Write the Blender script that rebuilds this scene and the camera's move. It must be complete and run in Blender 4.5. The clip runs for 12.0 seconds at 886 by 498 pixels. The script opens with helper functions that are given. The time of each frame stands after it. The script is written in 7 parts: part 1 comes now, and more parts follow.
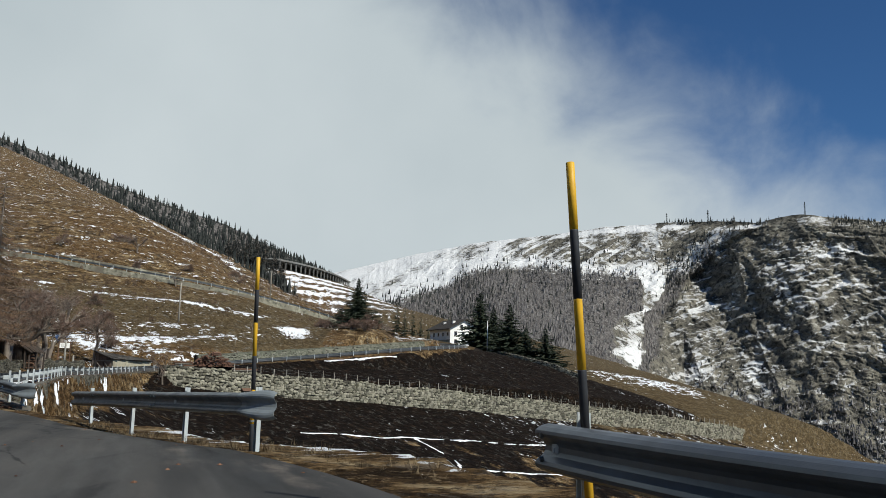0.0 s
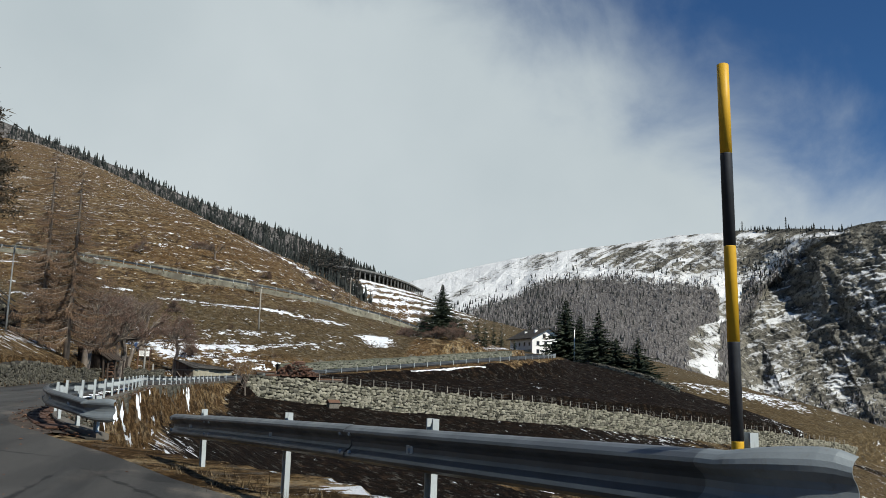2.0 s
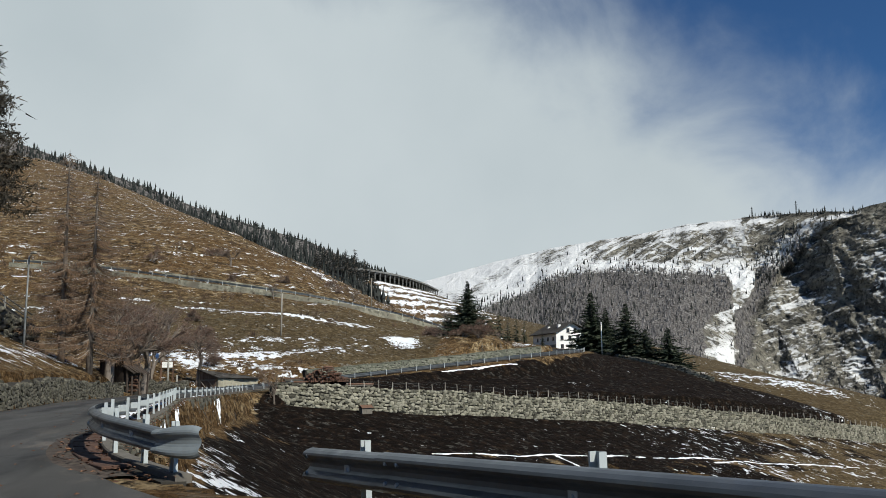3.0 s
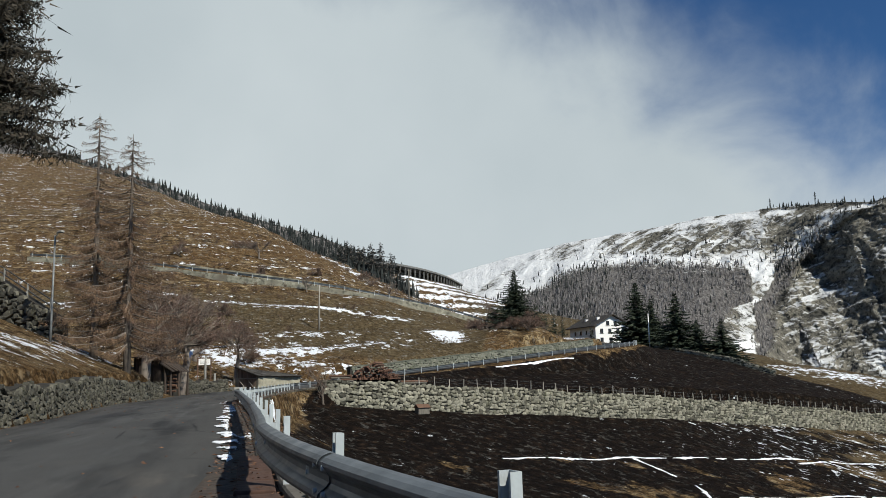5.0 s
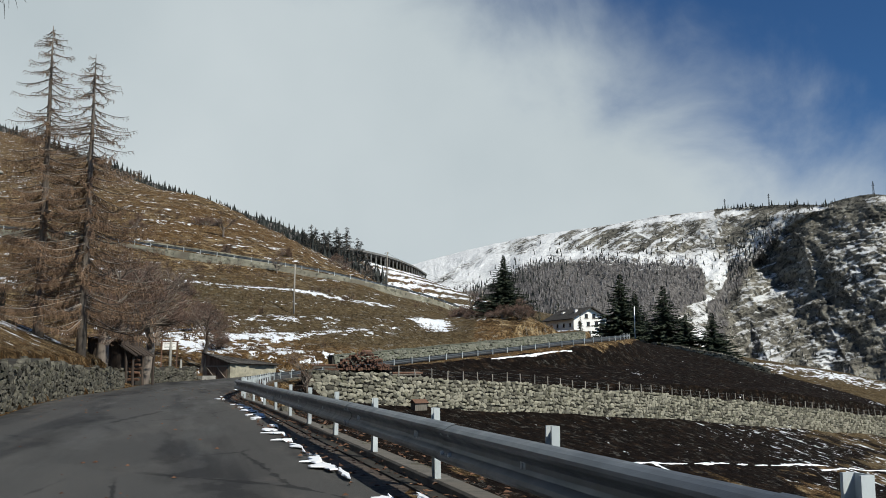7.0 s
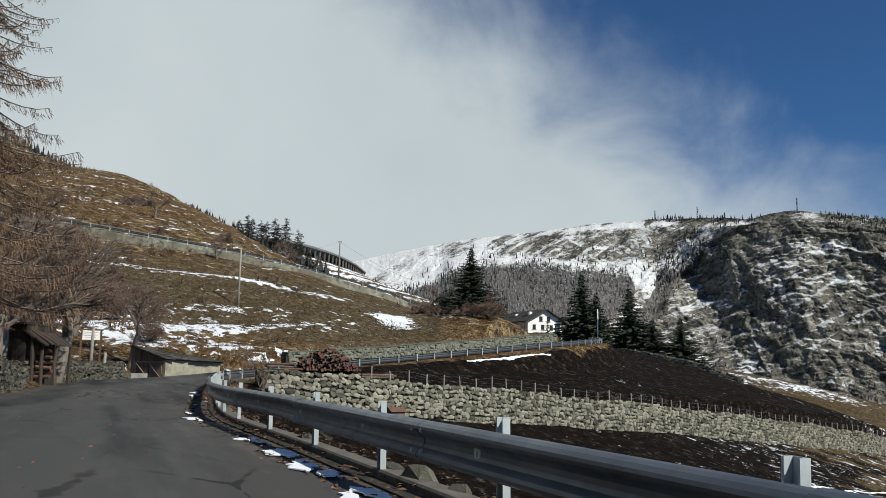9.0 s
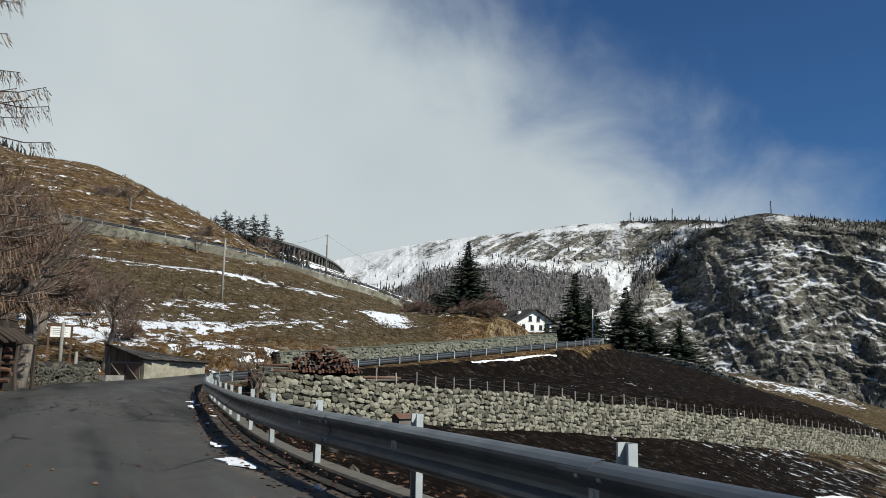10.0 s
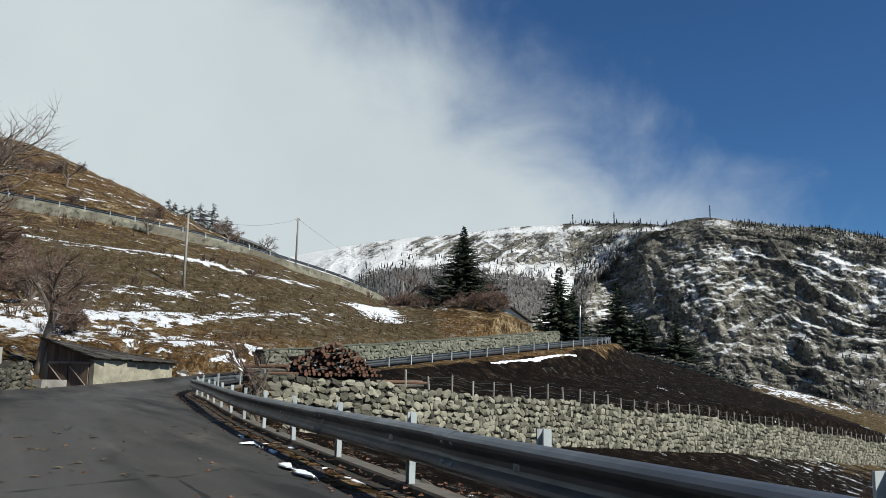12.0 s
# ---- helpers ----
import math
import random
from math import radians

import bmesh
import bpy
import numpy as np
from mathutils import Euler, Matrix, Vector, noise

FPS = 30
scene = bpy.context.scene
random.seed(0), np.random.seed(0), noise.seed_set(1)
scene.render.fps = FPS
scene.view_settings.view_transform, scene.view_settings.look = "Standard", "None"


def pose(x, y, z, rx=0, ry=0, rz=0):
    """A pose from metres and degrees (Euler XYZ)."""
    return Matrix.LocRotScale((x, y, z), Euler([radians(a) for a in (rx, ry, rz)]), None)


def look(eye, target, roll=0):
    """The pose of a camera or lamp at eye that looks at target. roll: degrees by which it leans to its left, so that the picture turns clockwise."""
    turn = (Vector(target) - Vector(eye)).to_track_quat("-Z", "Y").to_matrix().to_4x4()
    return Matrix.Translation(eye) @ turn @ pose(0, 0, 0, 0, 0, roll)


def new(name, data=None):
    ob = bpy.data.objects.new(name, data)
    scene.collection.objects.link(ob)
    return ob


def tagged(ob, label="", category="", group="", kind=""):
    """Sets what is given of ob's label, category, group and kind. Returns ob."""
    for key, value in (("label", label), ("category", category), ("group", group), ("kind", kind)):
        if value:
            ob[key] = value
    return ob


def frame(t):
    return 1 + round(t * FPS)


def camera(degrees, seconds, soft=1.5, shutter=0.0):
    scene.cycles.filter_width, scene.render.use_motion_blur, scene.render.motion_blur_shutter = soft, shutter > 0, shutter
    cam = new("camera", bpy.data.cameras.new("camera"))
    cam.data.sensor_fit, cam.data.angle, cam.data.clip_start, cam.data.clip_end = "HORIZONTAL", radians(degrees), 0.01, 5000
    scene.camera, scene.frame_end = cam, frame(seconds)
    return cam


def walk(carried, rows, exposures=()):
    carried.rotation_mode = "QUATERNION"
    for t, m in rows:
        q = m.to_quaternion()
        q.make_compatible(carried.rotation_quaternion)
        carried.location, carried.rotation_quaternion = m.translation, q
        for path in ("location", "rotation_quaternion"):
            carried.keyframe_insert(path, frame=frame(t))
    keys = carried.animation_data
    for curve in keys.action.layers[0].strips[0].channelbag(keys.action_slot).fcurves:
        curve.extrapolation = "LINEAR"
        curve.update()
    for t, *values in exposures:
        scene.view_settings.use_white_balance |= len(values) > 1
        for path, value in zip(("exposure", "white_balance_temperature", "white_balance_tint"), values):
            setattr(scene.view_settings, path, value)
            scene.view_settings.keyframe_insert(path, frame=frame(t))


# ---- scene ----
import itertools

cam = camera(55.0, 12.0, soft=0.7)
PATH = [
    (0, (0.29, 2.42, 1.27), (0.225, 4.398, 1.557), 1.35),
    (0.5, (-0.46, 4.23, 1.25), (-0.57, 6.206, 1.536), 1.65),
    (1, (-1.38, 6.17, 1.225), (-1.515, 8.142, 1.527), 1.7),
    (1.5, (-2.47, 8.27, 1.205), (-2.661, 10.237, 1.512), 1.95),
    (2, (-3.77, 10.36, 1.205), (-3.991, 12.324, 1.513), 1.65),
    (2.5, (-5.29, 12.42, 1.22), (-5.525, 14.382, 1.526), 0.05),
    (4.3, (-10.737, 20.133, 1.303), (-10.986, 22.093, 1.612), -1.4),
    (4.5, (-11.374, 20.988, 1.307), (-11.636, 22.947, 1.617), -1.4),
    (5, (-13.052, 23.099, 1.311), (-13.321, 25.058, 1.611), -1.3),
    (5.5, (-14.674, 25.341, 1.318), (-14.945, 27.303, 1.599), -1.4),
    (6, (-16.211, 27.791, 1.33), (-16.488, 29.752, 1.608), -0.6),
    (6.5, (-17.626, 30.426, 1.335), (-17.889, 32.388, 1.614), 0.1),
    (7, (-18.943, 33.208, 1.338), (-19.107, 35.182, 1.619), -0.2),
    (7.2, (-19.472, 34.364, 1.339), (-19.614, 36.339, 1.621), -0.2),
    (8.8, (-23.679, 44.02, 1.321), (-23.702, 45.999, 1.608), 1.2),
    (9, (-24.194, 45.282, 1.336), (-24.195, 47.261, 1.624), 1.1),
    (9.5, (-25.506, 48.54, 1.371), (-25.462, 50.518, 1.661), 1.2),
    (10, (-26.883, 51.884, 1.393), (-26.824, 53.861, 1.684), 1.2),
    (10.5, (-28.239, 55.346, 1.415), (-28.173, 57.324, 1.706), 1.2),
    (11, (-29.598, 58.844, 1.408), (-29.508, 60.821, 1.702), 1.0),
    (11.5, (-30.949, 62.361, 1.393), (-30.812, 64.335, 1.689), 0.8),
    (12, (-32.271, 65.885, 1.382), (-32.071, 67.852, 1.68), 1.2),
]
walk(cam, [(t, look(eye, target, roll)) for t, eye, target, roll in PATH],
     exposures=[(0.0, 0.0, 6300, 5), (11.5, 0.0, 6300, 5), (12.0, 0.13, 6300, 5)])

# ---- sky, sun, exposure ----
scene.view_settings.exposure = 0.0
SUN = Vector((0.62, -0.44, 0.65)).normalized()
sun = new("sun", bpy.data.lights.new("sun", "SUN"))
sun.data.energy, sun.data.angle, sun.data.color = 5.4, radians(0.6), (1.0, 0.935, 0.84)
sun.matrix_world = look(SUN * 100, (0, 0, 0))

world = bpy.data.worlds.new("sky")
scene.world = world
world.use_nodes = True
wt = world.node_tree
wt.nodes.clear()


def wnode(kind, **values):
    n = wt.nodes.new(kind)
    for key, value in values.items():
        n.inputs[key].default_value = value
    return n


sky = wt.nodes.new("ShaderNodeTexSky")
sky.sky_type, sky.sun_disc = "NISHITA", False
sky.sun_elevation, sky.sun_rotation = math.asin(SUN.z), math.atan2(SUN.x, SUN.y)
sky.altitude, sky.air_density, sky.dust_density, sky.ozone_density = 1600, 1.0, 0.2, 2.5
coord = wt.nodes.new("ShaderNodeTexCoord")
edge = wt.nodes.new("ShaderNodeVectorMath")
edge.operation = "DOT_PRODUCT"
edge.inputs[1].default_value = (-0.491, 0.381, -0.783)
wt.links.new(coord.outputs["Generated"], edge.inputs[0])
puffs = wt.nodes.new("ShaderNodeTexNoise")
puffs.inputs["Scale"].default_value, puffs.inputs["Detail"].default_value, puffs.inputs["Roughness"].default_value = 5.6, 8, 0.56
puffs.inputs["Distortion"].default_value = 0.35
wt.links.new(coord.outputs["Generated"], puffs.inputs["Vector"])
push = wt.nodes.new("ShaderNodeMath")
push.operation = "MULTIPLY_ADD"
push.inputs[1].default_value = 0.25
wt.links.new(puffs.outputs["Fac"], push.inputs[0])
wt.links.new(edge.outputs["Value"], push.inputs[2])
cover = wt.nodes.new("ShaderNodeMapRange")
cover.interpolation_type = "SMOOTHSTEP"
cover.inputs["From Min"].default_value, cover.inputs["From Max"].default_value = 0.047, 0.252
wt.links.new(push.outputs["Value"], cover.inputs["Value"])
# the cloud's own light and darker folds
folds = wt.nodes.new("ShaderNodeTexNoise")
folds.inputs["Scale"].default_value, folds.inputs["Detail"].default_value = 2.3, 5
wt.links.new(coord.outputs["Generated"], folds.inputs["Vector"])
tone = wt.nodes.new("ShaderNodeValToRGB")
tone.color_ramp.elements[0].position, tone.color_ramp.elements[0].color = 0.3, (9.3, 10.1, 10.6, 1)
tone.color_ramp.elements[1].position, tone.color_ramp.elements[1].color = 0.72, (11.6, 12.2, 12.55, 1)
height = wt.nodes.new("ShaderNodeSeparateXYZ")
wt.links.new(coord.outputs["Generated"], height.inputs[0])
lower = wt.nodes.new("ShaderNodeMath")
lower.operation = "MULTIPLY_ADD"
lower.inputs[1].default_value, lower.inputs[2].default_value = -0.75, 0.20
wt.links.new(height.outputs["Z"], lower.inputs[0])
both = wt.nodes.new("ShaderNodeMath")
wt.links.new(folds.outputs["Fac"], both.inputs[0])
wt.links.new(lower.outputs["Value"], both.inputs[1])
wt.links.new(both.outputs["Value"], tone.inputs["Fac"])
blend = wt.nodes.new("ShaderNodeMix")
blend.data_type = "RGBA"
wt.links.new(cover.outputs["Result"], blend.inputs["Factor"])
clear = wt.nodes.new("ShaderNodeMix")
clear.data_type, clear.blend_type = "RGBA", "MULTIPLY"
clear.inputs["Factor"].default_value, clear.inputs["B"].default_value = 1.0, (0.62, 0.97, 1.34, 1)
wt.links.new(sky.outputs["Color"], clear.inputs["A"])
wt.links.new(clear.outputs["Result"], blend.inputs["A"])
wt.links.new(tone.outputs["Color"], blend.inputs["B"])
back = wt.nodes.new("ShaderNodeBackground")
back.inputs["Strength"].default_value = 0.054
wt.links.new(blend.outputs["Result"], back.inputs["Color"])
wt.links.new(back.outputs["Background"], wt.nodes.new("ShaderNodeOutputWorld").inputs["Surface"])

# ---- materials ----


class Mat:
    """A node material in the making."""

    def __init__(self, name, roughness=0.8, metal=0.0, gloss=0.3):
        self.m = bpy.data.materials.new(name)
        self.m.use_nodes = True
        self.t = self.m.node_tree
        self.b = self.t.nodes["Principled BSDF"]
        self.b.inputs["Roughness"].default_value, self.b.inputs["Metallic"].default_value = roughness, metal
        self.b.inputs["Specular IOR Level"].default_value = gloss
        self.co = self.t.nodes.new("ShaderNodeTexCoord")

    def put(self, value, socket):
        if isinstance(value, bpy.types.NodeSocket):
            self.t.links.new(value, socket)
        else:
            socket.default_value = value

    def place(self, scale=(1, 1, 1), turn=0.0, world=True):
        n = self.t.nodes.new("ShaderNodeMapping")
        n.vector_type = "TEXTURE"
        n.inputs["Scale"].default_value, n.inputs["Rotation"].default_value = tuple(1.0 / v for v in scale), (0, 0, radians(-turn))
        if world:
            self.put(self.t.nodes.new("ShaderNodeNewGeometry").outputs["Position"], n.inputs["Vector"])
        else:
            self.put(self.co.outputs["Object"], n.inputs["Vector"])
        return n.outputs["Vector"]

    def noise(self, scale, detail=4, rough=0.55, at=None, warp=0.0):
        n = self.t.nodes.new("ShaderNodeTexNoise")
        n.inputs["Scale"].default_value, n.inputs["Detail"].default_value = scale, detail
        n.inputs["Roughness"].default_value, n.inputs["Distortion"].default_value = rough, warp
        self.put(at if at is not None else self.place(), n.inputs["Vector"])
        return n.outputs["Fac"]

    def voronoi(self, scale, at=None, feature="F1", out="Distance"):
        n = self.t.nodes.new("ShaderNodeTexVoronoi")
        n.feature = feature
        n.inputs["Scale"].default_value = scale
        self.put(at if at is not None else self.place(), n.inputs["Vector"])
        return n.outputs[out]

    def attr(self, name):
        n = self.t.nodes.new("ShaderNodeAttribute")
        n.attribute_name = name
        return n.outputs["Fac"]

    def chance(self):
        return self.t.nodes.new("ShaderNodeObjectInfo").outputs["Random"]

    def island(self):
        return self.t.nodes.new("ShaderNodeNewGeometry").outputs["Random Per Island"]

    def ramp(self, value, *stops):
        n = self.t.nodes.new("ShaderNodeValToRGB")
        while len(n.color_ramp.elements) < len(stops):
            n.color_ramp.elements.new(0.5)
        for e, (at, c) in zip(n.color_ramp.elements, stops):
            e.position, e.color = at, (*c, 1)
        self.put(value, n.inputs["Fac"])
        return n.outputs["Color"]

    def step(self, value, a, b):
        n = self.t.nodes.new("ShaderNodeMapRange")
        n.interpolation_type = "SMOOTHSTEP"
        n.inputs["From Min"].default_value, n.inputs["From Max"].default_value = a, b
        self.put(value, n.inputs["Value"])
        return n.outputs["Result"]

    def mix(self, f, a, b, how="MIX"):
        n = self.t.nodes.new("ShaderNodeMix")
        n.data_type, n.blend_type = "RGBA", how
        self.put(f, n.inputs["Factor"])
        for value, key in ((a, "A"), (b, "B")):
            self.put((*value, 1) if isinstance(value, tuple) else value, n.inputs[key])
        return n.outputs["Result"]

    def math(self, how, a, b=0.0, c=0.0):
        n = self.t.nodes.new("ShaderNodeMath")
        n.operation = how
        for k, value in enumerate((a, b, c)):
            self.put(value, n.inputs[k])
        return n.outputs["Value"]

    def done(self, colour, bump=None, strength=0.4, distance=0.02, roughness=None):
        self.put((*colour, 1) if isinstance(colour, tuple) else colour, self.b.inputs["Base Color"])
        if roughness is not None:
            self.put(roughness, self.b.inputs["Roughness"])
        if bump is not None:
            n = self.t.nodes.new("ShaderNodeBump")
            n.inputs["Strength"].default_value, n.inputs["Distance"].default_value = strength, distance
            self.put(bump, n.inputs["Height"])
            self.put(n.outputs["Normal"], self.b.inputs["Normal"])
        return self.m


def mat_ground():
    m = Mat("hillside", 0.95, 0.0, 0.03)
    streak = m.place((0.8, 1.0, 1.3), 0)
    big, mid, fine = m.noise(0.05, 5, 0.6), m.noise(0.7, 7, 0.72, streak), m.noise(3.4, 6, 0.78)
    grass = m.ramp(mid, (0.38, (0.014, 0.009, 0.005)), (0.46, (0.070, 0.044, 0.021)), (0.54, (0.165, 0.108, 0.050)), (0.63, (0.36, 0.285, 0.175)))
    grass = m.mix(m.step(big, 0.44, 0.58), grass, m.mix(0.6, grass, (0.115, 0.066, 0.028)))
    grass = m.mix(m.math("MULTIPLY", m.step(fine, 0.53, 0.42), 0.85), grass, (0.022, 0.015, 0.009))
    grass = m.mix(m.math("MULTIPLY", m.step(fine, 0.55, 0.64), 0.65), grass, (0.29, 0.215, 0.125))
    mead = m.ramp(m.noise(2.2, 6, 0.72, streak), (0.36, (0.034, 0.026, 0.014)), (0.50, (0.078, 0.060, 0.033)), (0.66, (0.155, 0.122, 0.075)))
    tuft = m.noise(1.5, 5, 0.7)
    mead = m.mix(m.math("MULTIPLY", m.step(tuft, 0.50, 0.40), 0.7), mead, (0.026, 0.020, 0.011))
    grass = m.mix(m.math("MULTIPLY", m.attr("meadow"), 0.8), grass, mead)
    burn = m.ramp(m.noise(1.1, 7, 0.76, streak), (0.40, (0.005, 0.004, 0.0036)), (0.52, (0.009, 0.0068, 0.0056)), (0.61, (0.022, 0.0145, 0.010)), (0.71, (0.080, 0.054, 0.034)))
    burn = m.mix(m.math("MULTIPLY", m.step(fine, 0.58, 0.70), 0.25), burn, (0.075, 0.05, 0.032))
    edge = m.step(m.math("ADD", m.attr("burn"), m.math("MULTIPLY", m.math("SUBTRACT", m.noise(0.17, 7, 0.68, streak), 0.5), 2.1)), 0.40, 0.52)
    col = m.mix(edge, grass, burn)
    stone = m.ramp(m.noise(3.0, 5, 0.7), (0.36, (0.07, 0.066, 0.058)), (0.62, (0.30, 0.29, 0.26)))
    bare = m.math("MULTIPLY", m.step(m.noise(1.2, 6, 0.75, streak), 0.56, 0.61), m.attr("rock"))
    col = m.mix(bare, col, stone)
    lay = m.noise(0.85, 8, 0.70, m.place((0.9, 1.0, 1.3)), 0.3)
    snowy = m.math("ADD", m.attr("snow"), m.math("MULTIPLY", m.math("SUBTRACT", lay, 0.5), 3.3))
    snowy = m.math("ADD", snowy, m.math("MULTIPLY", m.math("SUBTRACT", m.noise(0.20, 4, 0.6), 0.5), 1.3))
    snow = m.step(snowy, 0.68, 0.75)
    col = m.mix(snow, col, m.ramp(fine, (0.35, (0.66, 0.70, 0.77)), (0.65, (0.86, 0.87, 0.88))))
    bump = m.math("ADD", mid, m.math("MULTIPLY", fine, 0.6))
    bump = m.math("ADD", bump, m.math("MULTIPLY", snow, 0.15))
    return m.done(col, bump, 1.0, 0.30)


def mat_asphalt():
    m = Mat("asphalt", 0.75, 0.0, 0.22)
    base = m.ramp(m.noise(0.6, 6, 0.62, m.place((1, 0.16, 1), -21)), (0.38, (0.012, 0.0118, 0.0116)), (0.62, (0.038, 0.0368, 0.0355)))
    grit = m.noise(160, 2, 0.6)
    base = m.mix(0.30, base, m.ramp(grit, (0.3, (0.02, 0.02, 0.02)), (0.75, (0.12, 0.118, 0.112))))
    patch = m.step(m.noise(0.30, 6, 0.6, m.place((1, 0.40, 1), -22), 0.8), 0.53, 0.545)
    base = m.mix(m.math("MULTIPLY", patch, 0.8), base, (0.017, 0.0167, 0.0168))
    track = m.step(m.noise(0.9, 4, 0.6, m.place((1.0, 0.06, 1), -21)), 0.42, 0.60)
    base = m.mix(m.math("MULTIPLY", track, 0.65), base, (0.072, 0.069, 0.064))
    strip = m.step(m.math("ADD", m.attr("worn"), m.math("MULTIPLY", m.math("SUBTRACT", m.noise(0.8, 5, 0.65, m.place((1, 0.25, 1), -21)), 0.5), 1.6)), 0.35, 0.62)
    base = m.mix(m.math("MULTIPLY", strip, 0.5), base, (0.082, 0.080, 0.076))
    crack = m.voronoi(0.55, m.place((1, 0.45, 1), -20), "DISTANCE_TO_EDGE")
    wob = m.math("ADD", crack, m.math("MULTIPLY", m.math("SUBTRACT", m.noise(3, 4), 0.5), 0.09))
    gap = m.math("MULTIPLY", m.math("SUBTRACT", 1.0, m.step(wob, 0.004, 0.016)), m.step(m.noise(0.2, 2), 0.5, 0.6))
    base = m.mix(m.math("MULTIPLY", gap, 0.8), base, (0.012, 0.012, 0.012))
    dust = m.math("MULTIPLY", m.step(m.noise(1.3, 6, 0.7, m.place((1, 0.3, 1), -21)), 0.50, 0.74), m.attr("dust"))
    base = m.mix(dust, base, (0.17, 0.145, 0.12))
    damp = m.step(m.noise(0.5, 5, 0.6, m.place((1, 0.12, 1), -21)), 0.5, 0.62)
    rough = m.math("SUBTRACT", 0.82, m.math("MULTIPLY", damp, 0.22))
    return m.done(base, m.math("SUBTRACT", grit, m.math("MULTIPLY", gap, 3.0)), 0.35, 0.006, rough)


def mat_stone(name, dark, light, moss=(0.10, 0.10, 0.05), amount=0.3, scale=1.0):
    m = Mat(name, 0.92, 0.0, 0.1)
    own = m.math("FRACT", m.math("ADD", m.math("MULTIPLY", m.chance(), 7.13), m.island()))
    base = m.ramp(own, (0.0, dark), (0.45, tuple((a + b) / 2 for a, b in zip(dark, light))), (1.0, light))
    grain = m.noise(9 * scale, 6, 0.7)
    base = m.mix(m.math("MULTIPLY", m.step(grain, 0.35, 0.7), 0.55), base, m.mix(0.5, base, (0.05, 0.048, 0.045)))
    base = m.mix(m.math("MULTIPLY", m.step(m.noise(1.7 * scale, 5, 0.7), 0.5, 0.7), amount), base, moss)
    base = m.mix(m.math("MULTIPLY", m.step(m.noise(22 * scale, 3, 0.6), 0.6, 0.7), 0.35), base, (0.42, 0.41, 0.37))
    return m.done(base, m.math("ADD", grain, m.math("MULTIPLY", m.noise(40, 3), 0.4)), 0.7, 0.03)


def mat_steel(name="galvanised_steel", tint=(0.33, 0.365, 0.375), metal=0.35):
    m = Mat(name, 0.5, metal, 0.22)
    flow = m.noise(1.4, 5, 0.65)
    base = m.ramp(flow, (0.3, tuple(v * 0.72 for v in tint)), (0.7, tuple(v * 1.18 for v in tint)))
    base = m.mix(m.math("MULTIPLY", m.step(m.noise(14, 5, 0.7, m.place((1, 1, 0.25))), 0.55, 0.75), 0.5), base, (0.16, 0.15, 0.135))
    spang = m.voronoi(70)
    return m.done(base, m.math("ADD", spang, m.math("MULTIPLY", flow, 0.6)), 0.12, 0.004, m.ramp(m.noise(5, 4), (0.3, (0.30,) * 3), (0.7, (0.48,) * 3)))


def mat_plain(name, colour, roughness=0.8, vary=0.25, scale=6.0, bump=0.3, metal=0.0, dirt=0.0):
    m = Mat(name, roughness, metal)
    low, high = tuple(v * (1 - vary) for v in colour), tuple(min(1.0, v * (1 + vary)) for v in colour)
    g = m.noise(scale, 6, 0.65)
    base = m.ramp(g, (0.3, low), (0.7, high))
    if dirt:
        base = m.mix(m.math("MULTIPLY", m.step(m.noise(scale * 0.25, 5, 0.7), 0.45, 0.7), dirt), base, (0.10, 0.085, 0.065))
    return m.done(base, g, bump, 0.02)


def mat_wood(name, dark, light, along="z"):
    m = Mat(name, 0.85)
    sc = {"z": (14, 14, 0.9), "x": (0.9, 14, 14), "y": (14, 0.9, 14)}[along]
    g = m.noise(1.0, 6, 0.7, m.place(sc, 0, False), 0.6)
    own = m.math("ADD", m.chance(), m.island())
    base = m.ramp(m.math("MULTIPLY_ADD", m.math("SUBTRACT", m.math("FRACT", own), 0.5), 0.35, g), (0.25, dark), (0.75, light))
    return m.done(base, g, 0.6, 0.01)


def mat_leaf(name, low, high, scale=1.2):
    m = Mat(name, 0.75)
    own = m.math("MULTIPLY_ADD", m.math("SUBTRACT", m.island(), 0.5), 0.6, m.noise(scale, 4, 0.65))
    m.b.inputs["Specular IOR Level"].default_value = 0.25
    return m.done(m.ramp(own, (0.25, low), (0.75, high)))


